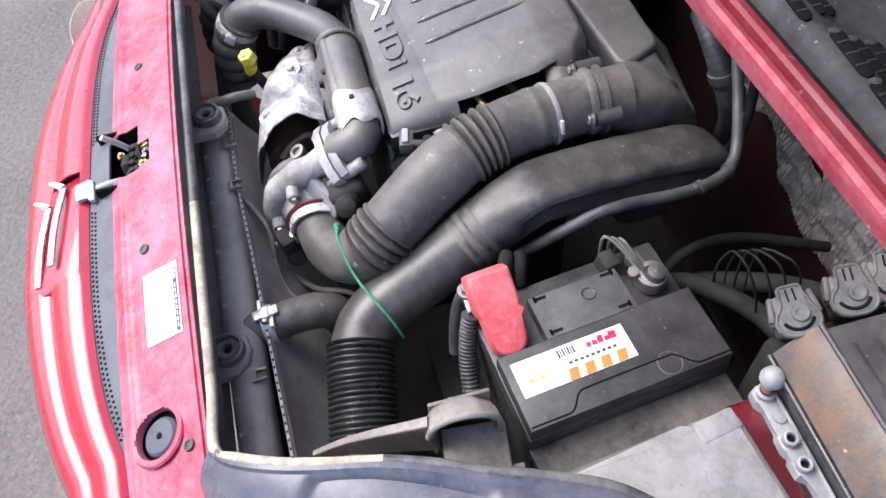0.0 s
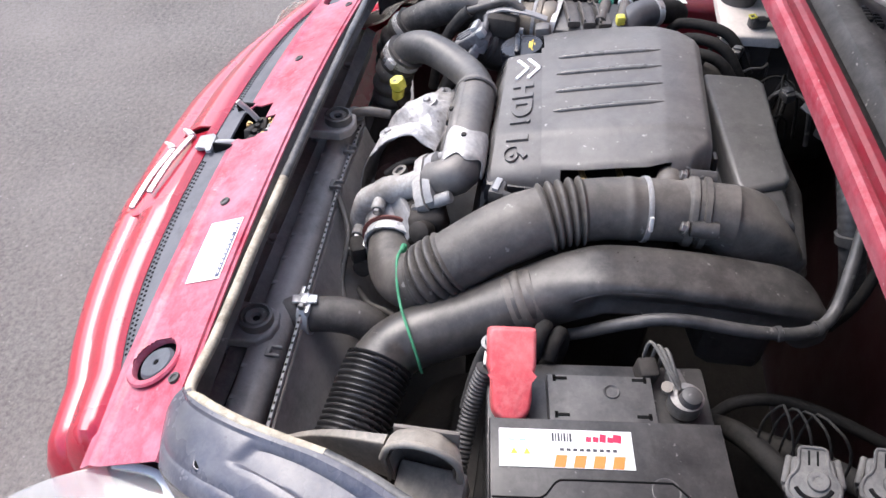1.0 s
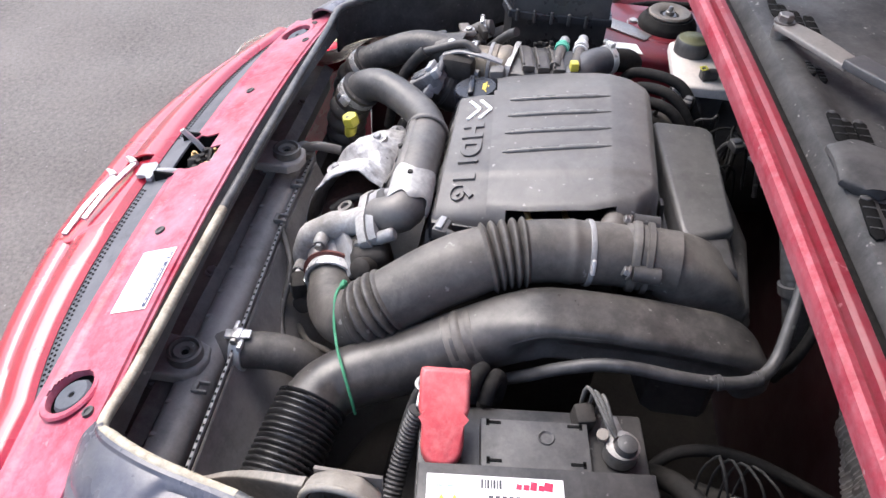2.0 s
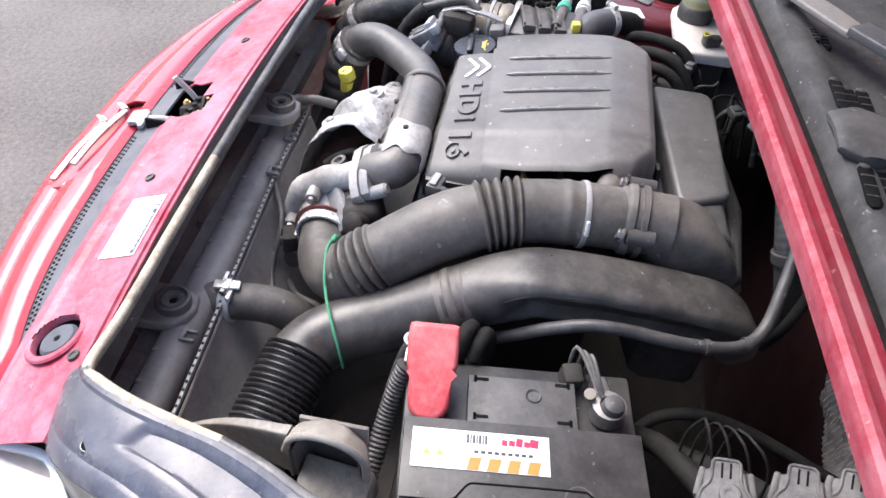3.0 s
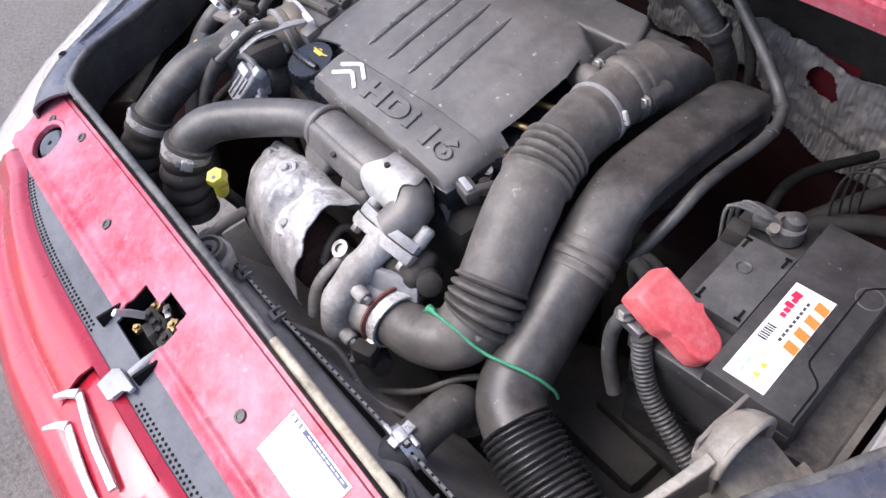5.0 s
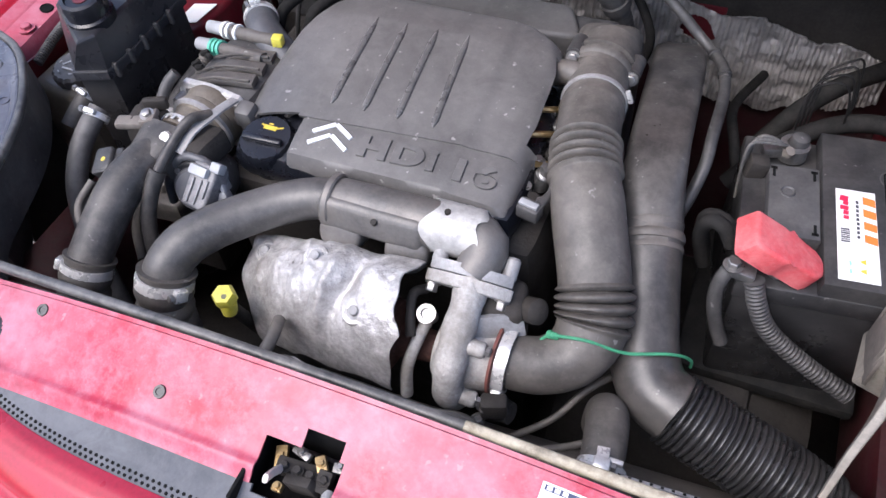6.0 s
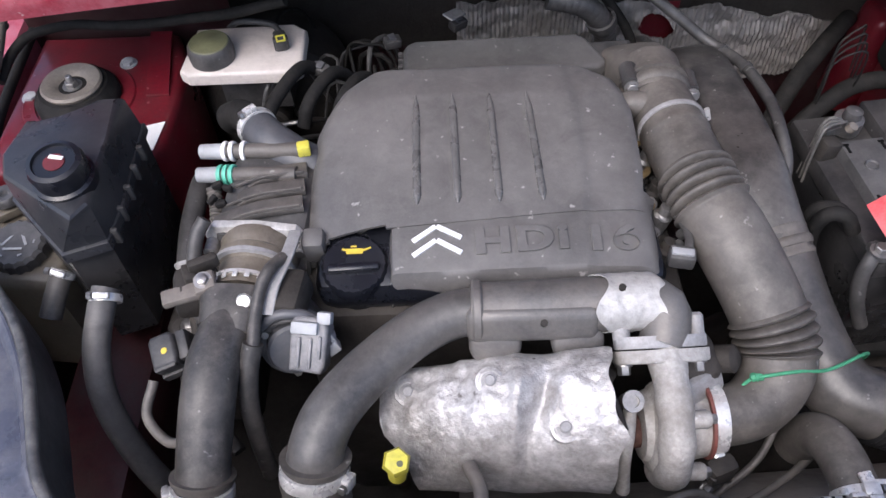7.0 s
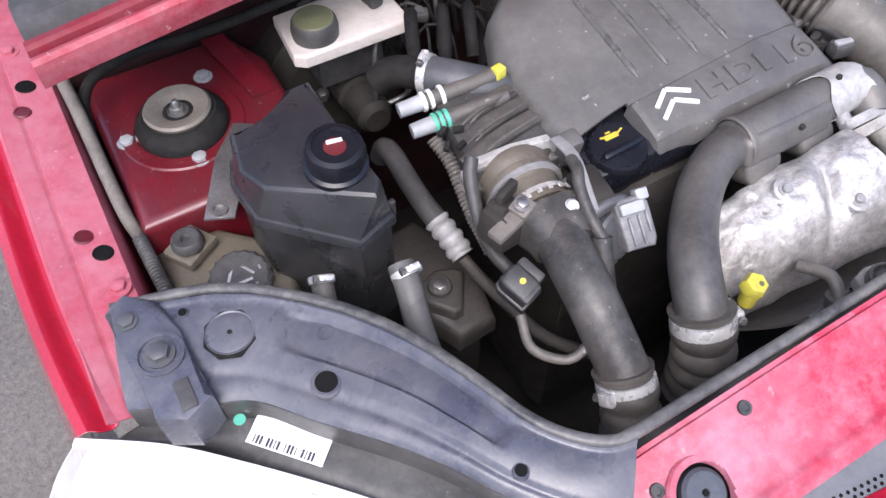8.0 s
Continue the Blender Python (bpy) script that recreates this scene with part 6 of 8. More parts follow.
box(b, (0, 0, 0), (0.020, 0.026, 0.022), 0.003, m=VM @ pose(0.028, 0.010, 0.016, 0, 0, 25))
box(b, (0, 0, 0), (0.014, 0.012, 0.016), 0.002, m=VM @ pose(0.036, -0.004, 0.020, 0, 0, 25))
part("connector", b, LIGHTGREY, valve, "pale grey connector")
b = bm_()
box(b, (0, 0, 0), (0.010, 0.020, 0.004), 0.001, m=VM @ pose(0.028, 0.010, 0.028, 0, 0, 25))
part("latch", b, GREYPL, valve)
b = bm_()
tube(b, [VM @ Vector(q) for q in ((0.030, 0.022, 0.016), (0.016, 0.036, 0.018), (-0.008, 0.040, 0.014), (-0.030, 0.026, 0.006), (-0.044, 0.0, -0.004), (-0.050, -0.03, -0.02))], 0.0055, seg=12)
part("loop", b, GREYPL, valve)
b = bm_()
tube(b, [VM @ Vector(q) for q in ((0.020, 0.026, 0.010), (0.004, 0.031, 0.012), (-0.016, 0.028, 0.008), (-0.034, 0.012, 0.0))], 0.003, seg=8)
part("inner_lead", b, BLACK, valve)
valve.location += V(-0.006, 0.008, 0.002)
# Injector plug at the cover's corner.
ip = thing("injector_plug", "black plug with a pale clip beside the engine cover", "connector", (0.092, 0.403, 0.94))
b = bm_()
box(b, (0.092, 0.404, 0.950), (0.026, 0.018, 0.018), 0.003, (0, 0, -12))
part("shell", b, BLACK, ip)
b = bm_()
box(b, (0.091, 0.403, 0.9605), (0.022, 0.008, 0.004), 0.001, (0, 0, -12))
part("clip", b, LIGHTGREY, ip, "pale clip")
b = bm_()
tube(b, [(0.100, 0.410, 0.954), (0.106, 0.440, 0.948), (0.098, 0.48, 0.94), (0.09, 0.53, 0.93)], 0.005, seg=10)
part("lead", b, BLACK, ip)
# Lumps of the cylinder head in the gap below the cover.
for k, (x, y, z) in enumerate(((0.085, 0.43, 0.93), (0.088, 0.47, 0.938), (0.086, 0.51, 0.932), (0.082, 0.55, 0.94), (0.075, 0.59, 0.935))):
    b = bm_()
    lathe(b, [(0, -0.02), (0.011, -0.02), (0.011, 0.0), (0.0075, 0.003), (0.0075, 0.012), (0, 0.013)], (x, y, z), (0.3, 0.1, 1), 14)
    bolt(b, (x - 0.012, y + 0.014, z + 0.002), 0.0055, 0.008)
    part("injector", b, STEEL if k % 2 else DARK, block)
vh = thing("vacuum_hose", "dusty black vacuum hose hanging beside the throttle", "rubber hose", (-0.31, 0.3, 0.85), "small hoses")
b = bm_()
tube(b, [(-0.306, 0.402, 0.975), (-0.314, 0.382, 0.984), (-0.322, 0.366, 0.978), (-0.327, 0.340, 0.966), (-0.328, 0.312, 0.955)], 0.0062, 0.0062)
part("upper_hose", b, OILRUBBER, vh)
b = bm_()
tube(b, [(-0.328, 0.316, 0.957), (-0.334, 0.300, 0.938), (-0.338, 0.280, 0.906), (-0.337, 0.264, 0.862), (-0.336, 0.252, 0.80)], 0.0100, 0.0085)
part("lower_hose", b, OILRUBBER, vh)

# Intake manifold beside the cover.
man = thing("intake_manifold", "dusty black ribbed plastic intake manifold", "intake manifold", (-0.34, 0.51, 0.88))
b = bm_()
box(b, (-0.335, 0.505, 0.935), (0.10, 0.12, 0.05), 0.012, (4, 0, -6))
part("body", b, BLACK, man)
for k in range(3):
    b = bm_()
    sweep(b, [(-0.390 + 0.012 * k, 0.470 + 0.024 * k, 0.948), (-0.345, 0.474 + 0.024 * k, 0.964), (-0.295, 0.482 + 0.024 * k, 0.964)], lambda s, n: (0.0095, 0.0050, 5), up=(0, 0, 1), step=0.012, seg=16)
    rn = part("runner", b, OILRUBBER, man)
    b = bm_()
    sweep(b, [(-0.380, 0.463 + 0.024 * k, 0.957), (-0.345, 0.4665 + 0.024 * k, 0.9705), (-0.297, 0.474 + 0.024 * k, 0.9705)], lambda s, n: (0.0016, 0.0022, 3), up=(0, 0, 1), step=0.012, seg=8)
    part("rib", b, RUBBER, rn)
for x, y, z, turn in ((-0.392, 0.514, 0.962, 20), (-0.378, 0.505, 0.966, -30), (-0.396, 0.497, 0.957, 50), (-0.384, 0.488, 0.960, 10)):
    b = bm_()
    box(b, (x, y, z), (0.012, 0.006, 0.007), 0.0015, (0, -15, turn))
    part("clip", b, MATTBLACK, man)
b = bm_()
tube(b, [(-0.405, 0.650, 0.935), (-0.385, 0.638, 0.950), (-0.360, 0.606, 0.960)], 0.0185, 0.0195, seg=24)
bh = thing("breather_hose", "black textured breather hose with a steel clip", "rubber hose", (-0.39, 0.63, 0.9), "small hoses")
part("hose", b, MATTBLACK, bh)
b = bm_()
tube(b, [(-0.362, 0.608, 0.959), (-0.340, 0.580, 0.960), (-0.310, 0.560, 0.950), (-0.285, 0.550, 0.94)], 0.022, 0.026, seg=24)
part("elbow", b, GREYPL, bh)
clamp_band("hose_clip", (-0.360, 0.605, 0.960), (0.6, -0.75, 0.1), 0.0225, 0.010, bh, (0.3, -0.5, 1))


def quick_connector(name, tip, end, clip, ring):
    ob = thing(name, "grey fuel line connector with a coloured clip", "connector", tip, "fuel connectors")
    a, c = Vector(tip), Vector(end)
    b = bm_()
    tube(b, [a, a.lerp(c, 0.25)], 0.0085, 0.0095, seg=18)
    part("tip", b, LIGHTGREY, ob)
    b = bm_()
    tube(b, [a.lerp(c, 0.24), a.lerp(c, 0.6), c], 0.0088, seg=16)
    part("line", b, RUBBER, ob)
    b = bm_()
    for k in ring:
        p = a.lerp(c, k)
        lathe(b, [(0.0085, -0.0022), (0.0112, -0.0022), (0.0118, 0), (0.0112, 0.0022), (0.0085, 0.0022)], p, c - a, 20)
    part("clip", b, clip, ob)
    return ob


q1 = quick_connector("fuel_connector", (-0.418, 0.566, 0.962), (-0.297, 0.553, 0.972), WHITE, (0.24, 0.31, 0.42))
b = bm_()
box(b, (-0.2985, 0.551, 0.976), (0.014, 0.013, 0.014), 0.002, (0, 0, 10))
part("yellow_tag", b, YELLOW, q1, "yellow plastic tag")
quick_connector("fuel_connector", (-0.418, 0.536, 0.956), (-0.305, 0.522, 0.966), TEAL, (0.24, 0.30, 0.36))
b = bm_()
for k, pts in enumerate((
    [(-0.400, 0.520, 0.95), (-0.395, 0.49, 0.935), (-0.40, 0.44, 0.91), (-0.405, 0.39, 0.90)],
)):
    corrugated(b, pts, 0.0075, 0.005, 0.0012, seg=10)
single("wiring_conduit", b, RUBBER, "black corrugated wiring conduit beside the manifold", "cable")

# Dipstick handle.
dip = thing("dipstick", "yellow plastic dipstick handle on a dark tube", "dipstick", (-0.195, 0.219, 0.86))
b = bm_()
lathe(b, [(0.009, -0.008), (0.0135, -0.004), (0.0140, 0.005), (0.0115, 0.010), (0.0, 0.0105)], (-0.197, 0.221, 0.894), (0.1, -0.25, 1), 6)
lathe(b, [(0, -0.022), (0.009, -0.020), (0.010, -0.002), (0, 0.0)], (-0.196, 0.221, 0.888), (0.1, 0.1, 1), 16)
part("handle", b, YELLOW, dip)
b = bm_()
lathe(b, [(0, 0.0), (0.0032, 0.0), (0.0032, 0.0008), (0, 0.0008)], (-0.193, 0.2165, 0.9025), (0.14, -0.2, 1), 10)
part("mark", b, OLIVE, dip)
b = bm_()
tube(b, [(-0.196, 0.222, 0.87), (-0.198, 0.235, 0.83), (-0.20, 0.26, 0.74)], 0.008, 0.007)
part("tube", b, DARK, dip)

# ---- radiator side ----
PLASTICCLIP = mat("dusty_clip_plastic", (0.16, 0.15, 0.14), 0.55, vary=0.3, scale=40, bump=0.2, dust=(0.3, 0.28, 0.25), dust_amount=0.5, dust_scale=40)
rad = thing("radiator", "dusty black plastic radiator top tank and fan shroud", "radiator", (0.1, 0.17, 0.5))
b = bm_()
sweep(b, [(-0.16, 0.150, 0.842), (0.15, 0.155, 0.842), (0.46, 0.162, 0.842)], lambda s, n: (0.0225, 0.026, 2.6), up=(0, 0, 1), step=0.03, seg=28)
part("top_tank", b, SHROUD, rad)
for i in range(14):
    b = bm_()
    box(b, (-0.13 + 0.042 * i, 0.137 + 0.0009 * i, 0.842), (0.006, 0.010, 0.05), 0.002)
    part("tank_rib", b, SHROUD, rad)
b = bm_()
box(b, (0.14, 0.165, 0.60), (0.60, 0.03, 0.44), 0.004)
part("core", b, DARK, rad)


def rim_y(x):
    return 0.176 + 0.05 * max(0.0, x)


b = bm_()
sheet(b, lambda u, v: (lerp(-0.14, 0.44, u), rim_y(lerp(-0.14, 0.44, u)) + 0.003 + 0.085 * v, 0.850 - 0.15 * v ** 0.8), 30, 12, 0.004)
part("fan_shroud", b, SHROUD, rad)
b = bm_()
sweep(b, [(x, rim_y(x), 0.862) for x in (-0.13, 0.0, 0.12, 0.25, 0.43)], lambda s, n: (0.0022, 0.004, 4), up=(0, 0, 1), step=0.02, seg=10)
rim = part("shroud_rim", b, ALLOY, rad, "dusty seam along the shroud")
b = bm_()
for i in range(54):
    x = -0.12 + 0.0101 * i
    box(b, (x, rim_y(x), 0.8662), (0.0028, 0.0022, 0.0012), 0)
tagged(part("rim_slots", b, VOID, rim), kind="stuff")
cm = thing("crossmember", "grimy brown steel crossmember below the front panel", "crossmember", (0, 0.105, 0.8))
b = bm_()
box(b, (0.0, 0.105, 0.825), (0.86, 0.04, 0.05), 0.008)
part("beam", b, BROWN, cm)
b = bm_()
sheet(b, lambda u, v: (lerp(-0.42, 0.42, u), lerp(0.118, 0.134, v), 0.858 - 0.01 * v), 20, 2, 0.003)
part("lip", b, BROWN, cm)
for x in (-0.30, -0.10, 0.12, 0.30, 0.38):
    b = bm_()
    bolt(b, (x, 0.112, 0.850), 0.0065, 0.007)
    part("bolt", b, STEEL, cm)


def rad_bracket(x, y, z):
    ob = thing("radiator_mount", "dark bracket with a rubber bush holding the radiator", "bracket", (x, y, z - 0.02), "radiator mounts")
    b = bm_()
    prism(b, [(-0.036, -0.030), (0.012, -0.030), (0.026, -0.018), (0.030, 0.0), (0.026, 0.018), (0.012, 0.024), (-0.036, 0.030)], -0.008, 0.006, 0.004, m=pose(x, y, z, 0, 0, 90), seg=3)
    plate = part("plate", b, SHROUD, ob)
    b = bm_()
    lathe(b, [(0.0, 0.0045), (0.0045, 0.0045), (0.0065, 0.0085), (0.0120, 0.0100), (0.0150, 0.0065), (0.0165, 0.0120), (0.0195, 0.0110), (0.0205, 0.0)], (x, y + 0.004, z + 0.005), (0, 0, 1), 28)
    part("bush", b, RUBBER, ob)
    b = bm_()
    lathe(b, [(0.0, 0.0052), (0.0042, 0.0052)], (x, y + 0.004, z + 0.005), (0, 0, 1), 12)
    part("hole", b, VOID, plate)

rad_bracket(0.275, 0.140, 0.869)
rad_bracket(-0.085, 0.150, 0.895)
for x in (0.019, 0.31, -0.06):
    b = bm_()
    box(b, (x, 0.168, 0.867), (0.016, 0.006, 0.008), 0.0015)
    box(b, (x - 0.006, 0.176, 0.868), (0.003, 0.014, 0.006), 0.001)
    box(b, (x + 0.006, 0.176, 0.868), (0.003, 0.014, 0.006), 0.001)
    part("clip", b, PLASTICCLIP, rad)
rh = thing("radiator_hose", "black rubber radiator hose with a spring clip", "radiator hose", (0.23, 0.21, 0.83))
b = bm_()
tube(b, [(0.236, 0.160, 0.846), (0.236, 0.190, 0.848), (0.233, 0.222, 0.850), (0.229, 0.250, 0.842), (0.225, 0.268, 0.820), (0.223, 0.275, 0.78)], 0.0215, 0.023, seg=24)
part("hose", b, RUBBER, rh)
clamp_band("hose_clip", (0.236, 0.191, 0.848), (0, 1, 0.05), 0.0235, 0.014, rh, (0, 0, 1))
b = bm_()
box(b, (0.236, 0.191, 0.876), (0.012, 0.030, 0.004), 0.001, (0, 0, 8))
box(b, (0.224, 0.185, 0.872), (0.016, 0.005, 0.010), 0.001)
box(b, (0.248, 0.197, 0.871), (0.014, 0.005, 0.008), 0.001)
part("clip_tongues", b, CHROME, rh)
b = bm_()
tube(b, [(0.025, 0.175, 0.86), (0.06, 0.195, 0.845), (0.09, 0.205, 0.835), (0.14, 0.205, 0.80), (0.20, 0.235, 0.79), (0.25, 0.27, 0.80)], 0.0042, seg=10)
tube(b, [(0.12, 0.22, 0.77), (0.17, 0.25, 0.80), (0.20, 0.29, 0.82), (0.235, 0.33, 0.82)], 0.004, seg=10)
single("fan_cable", b, RUBBER, "thin black cable running past the radiator", "cable")
b = bm_()
lathe(b, [(0.0, -0.01), (0.012, -0.008), (0.014, 0.006), (0, 0.008)], (-0.125, 0.168, 0.88), (0.2, 0.3, 1), 16)
tube(b, [(-0.125, 0.168, 0.885), (-0.12, 0.19, 0.895), (-0.13, 0.22, 0.885)], 0.007)
single("hose_stub", b, RUBBER, "small black hose stub at the radiator's corner", "hose stub")
# Splash panels that close the front corners.
b = bm_()
box(b, (-0.30, 0.16, 0.55), (0.28, 0.02, 0.5), 0.004)
single("front_baffle", b, DARK, "dark plastic baffle beside the radiator", "baffle")

# ---- battery ----
bat = thing("battery", "black car battery with a printed label and raised lid", "battery", (0.385, 0.54, 0.72))
BX0, BX1, BY0, BY1 = 0.302, 0.468, 0.428, 0.652
b = bm_()
box(b, ((BX0 + BX1) / 2, (BY0 + BY1) / 2, 0.80), (BX1 - BX0, BY1 - BY0, 0.17), 0.006)
part("case", b, BLACKGLOSS, bat)
b = bm_()
box(b, ((BX0 + BX1) / 2, (BY0 + BY1) / 2, 0.892), (BX1 - BX0 + 0.004, BY1 - BY0 + 0.004, 0.026), 0.004)
part("lid", b, BATTERY, bat)
b = bm_()
prism(b, [(0.381, 0.428), (0.381, 0.652), (0.468, 0.652), (0.468, 0.428)][::-1], 0.900, 0.926, 0.003)
part("raised_lid", b, BATTERY, bat)
b = bm_()
prism(b, [(0.326, 0.487), (0.326, 0.593), (0.380, 0.593), (0.380, 0.487)][::-1], 0.900, 0.922, 0.002)
pan = part("centre_cover", b, mat("dusty_lid_plastic", (0.045, 0.045, 0.046), 0.5, vary=0.2, scale=20, bump=0.15, dust=DUST, dust_amount=0.45), bat, "dusty grey centre cover")
b = bm_()
lathe(b, [(0.0055, 0.0), (0.0075, 0.0015), (0.0085, 0.0)], (0.346, 0.551, 0.922), (0, 0, 1), 24)
part("boss", b, BLACK, pan)
for x, y in ((0.331, 0.494), (0.374, 0.494), (0.331, 0.586), (0.374, 0.586)):
    b = bm_()
    box(b, (x, y + (0.006 if y < 0.5 else -0.006), 0.9225), (0.003, 0.014, 0.001), 0)
    box(b, (x, y, 0.9225), (0.007, 0.003, 0.001), 0)
    part("latch_mark", b, VOID, pan)
BROWNED = mat("dusty_ledge_plastic", (0.040, 0.038, 0.036), 0.5, vary=0.3, scale=14, bump=0.2, dust=(0.20, 0.18, 0.16), dust_amount=0.7, dust_scale=14)
# Step line and ledge on the near side.
b = bm_()
tube(b, [(0.464, 0.430, 0.9265), (0.464, 0.455, 0.9265), (0.4635, 0.474, 0.9265), (0.456, 0.482, 0.9265), (0.447, 0.490, 0.9265), (0.4455, 0.505, 0.9265), (0.4455, 0.585, 0.9265), (0.447, 0.596, 0.9265), (0.456, 0.605, 0.9265), (0.4635, 0.614, 0.9265), (0.464, 0.630, 0.9265), (0.464, 0.650, 0.9265)], 0.0009, step=0.004, seg=6)
part("lid_groove", b, VOID, bat)
b = bm_()
lathe(b, [(0.0118, 0.0), (0.0126, 0.0004), (0.0134, 0.0)], (0.4535, 0.588, 0.926), (0, 0, 1), 30)
part("round_mark", b, BLACK, bat)
b = bm_()
prism(b, [(0.466, 0.862), (0.5115, 0.866), (0.5125, 0.888), (0.5055, 0.889), (0.503, 0.881), (0.466, 0.881)], -0.113, 0.113, 0.002, m=Matrix.Translation((0, 0.540, 0)) @ pose(0, 0, 0, 90, 0, 0))
part("carry_ledge", b, BROWNED, bat, "dusty brown carrying ledge")
# Printed label.
ML = Matrix.Translation((0.414, 0.500, 0.9268)) @ pose(0, 0, 0, 0, 0, 90)
b = bm_()
box(b, (0, 0, 0), (0.126, 0.040, 0.0006), 0.0002, m=ML)
lb = part("label", b, WHITE, bat, "white label with orange stripes")
b = bm_()
for i in range(4):
    prism(b, [(-0.0065, -0.0065), (0.0040, -0.0065), (0.0070, 0.0060), (-0.0035, 0.0060)], 0, 0.0004, 0, m=ML @ pose(-0.006 + 0.0180 * i, -0.0130, 0.0003))
part("stripe", b, ORANGE, lb)
b = bm_()
for i, (w, h) in enumerate(((0.008, 0.0085), (0.005, 0.0055), (0.006, 0.0085), (0.0055, 0.0055), (0.005, 0.0055))):
    box(b, (0, 0, 0), (w, h, 0.0004), 0, m=ML @ pose(0.049 - 0.0068 * i, 0.0118 - (0.0085 - h) * 0.5, 0.0005, 0, 0, -8))
part("brand_bar", b, CRIMSON, lb)
b = bm_()
for i in range(7):
    box(b, (0, 0, 0), (0.0012 if i % 2 else 0.002, 0.009, 0.0004), 0, m=ML @ pose(-0.012 + 0.0028 * i, 0.0118, 0.0005))
for i in range(9):
    box(b, (0, 0, 0), (0.004, 0.0028, 0.0004), 0, m=ML @ pose(-0.004 + 0.0062 * i, -0.0012, 0.0005))
part("small_print", b, INK, lb)
b = bm_()
for i in range(2):
    prism(b, [(-0.0035, -0.003), (0.0035, -0.003), (0.0, 0.0035)], 0, 0.0004, 0, m=ML @ pose(-0.049 + 0.012 * i, -0.004, 0.0004))
part("symbol", b, OCHRE, lb)
b = bm_()
for i in range(2):
    box(b, (0, 0, 0), (0.006, 0.0022, 0.0004), 0, m=ML @ pose(-0.051 + 0.010 * i, 0.008, 0.0005))
part("symbol", b, SKYPRINT, lb)
# Terminals.
b = bm_()
lathe(b, [(0.011, 0), (0.0095, 0.02), (0, 0.02)], (0.352, 0.624, 0.905), (0, 0, 1), 18)
part("negative_post", b, STEEL, bat)
b = bm_()
lathe(b, [(0.011, 0), (0.0095, 0.02), (0, 0.02)], (0.340, 0.450, 0.905), (0, 0, 1), 18)
part("positive_post", b, STEEL, bat)
bat.rotation_euler.z = radians(6.4)

boot = thing("terminal_boot", "faded red rubber boot over the battery's positive terminal", "terminal cover", (0.345, 0.448, 0.91))


b = bm_()
half = [(0.0195, -0.052), (0.0245, -0.0505), (0.0255, -0.046), (0.0255, -0.012), (0.0240, -0.006), (0.0218, -0.002), (0.0212, 0.006), (0.0212, 0.024), (0.0196, 0.033), (0.0158, 0.040), (0.0105, 0.0445), (0.0050, 0.0465)]
outline = half + [(-x, y) for x, y in half[::-1]]
MB = Matrix.Translation((0.352, 0.4455, 0.937)) @ pose(0, 0, 0, 0, 0, 6) @ pose(0, 0, 0, 0, 32, 0) @ pose(0, 0, 0, 0, 0, -90)
prism(b, outline, -0.016, 0.010, 0.0044, m=MB, seg=5, taper=0.92)
part("boot", b, REDCAP, boot)
b = bm_()
lathe(b, [(0.007, 0), (0.009, 0.001), (0.010, 0)], (0.3700, 0.4475, 0.9345), (0.53, 0, 0.85), 20)
part("emboss", b, REDCAP, boot)
TAPE = mat("dusty_cloth_tape", (0.085, 0.082, 0.077), 0.7, vary=0.35, scale=60, bump=0.5, dust=(0.19, 0.18, 0.16), dust_amount=0.6, dust_scale=60)
negc = thing("negative_clamp", "corroded terminal clamp with two taped leads", "battery clamp", (0.33, 0.62, 0.905))
b = bm_()
lathe(b, [(0.011, -0.008), (0.017, -0.008), (0.017, 0.010), (0.010, 0.011)], (0.335, 0.625, 0.917), (0, 0, 1), 20)
box(b, (0.315, 0.618, 0.918), (0.03, 0.016, 0.014), 0.003, (0, 0, 20))
part("clamp", b, STEEL, negc)
b = bm_()
lathe(b, [(0, 0), (0.0105, 0.0), (0.0112, 0.010), (0.0100, 0.018), (0.007, 0.0195), (0, 0.020)], (0.338, 0.627, 0.918), (0.05, 0.05, 1), 20)
part("knob", b, BLACK, negc)
for k in range(3):
    b = bm_()
    tube(b, [(0.322 + 0.003 * k, 0.618, 0.928), (0.315, 0.612 - 0.003 * k, 0.938), (0.306 - 0.002 * k, 0.608 - 0.005 * k, 0.944), (0.297 - 0.004 * k, 0.604 - 0.007 * k, 0.947), (0.290 - 0.003 * k, 0.602 - 0.008 * k, 0.938), (0.289 - 0.002 * k, 0.602 - 0.008 * k, 0.900), (0.288, 0.602 - 0.008 * k, 0.86)], 0.0020, seg=10)
    part("lead", b, TAPE, negc, "dusty taped lead")
b = bm_()
box(b, (0.300, 0.588, 0.912), (0.022, 0.02, 0.03), 0.003, (0, 10, 15))
part("bracket", b, DARK, negc)
negc.location += V(0.008, -0.005, 0)
b = bm_()
lathe(b, [(0, 0), (0.006, 0), (0.006, 0.008), (0, 0.008)], (0.328, 0.606, 0.926), (0.3, -0.2, 1), 10)
part("nut", b, BEIGE, negc)

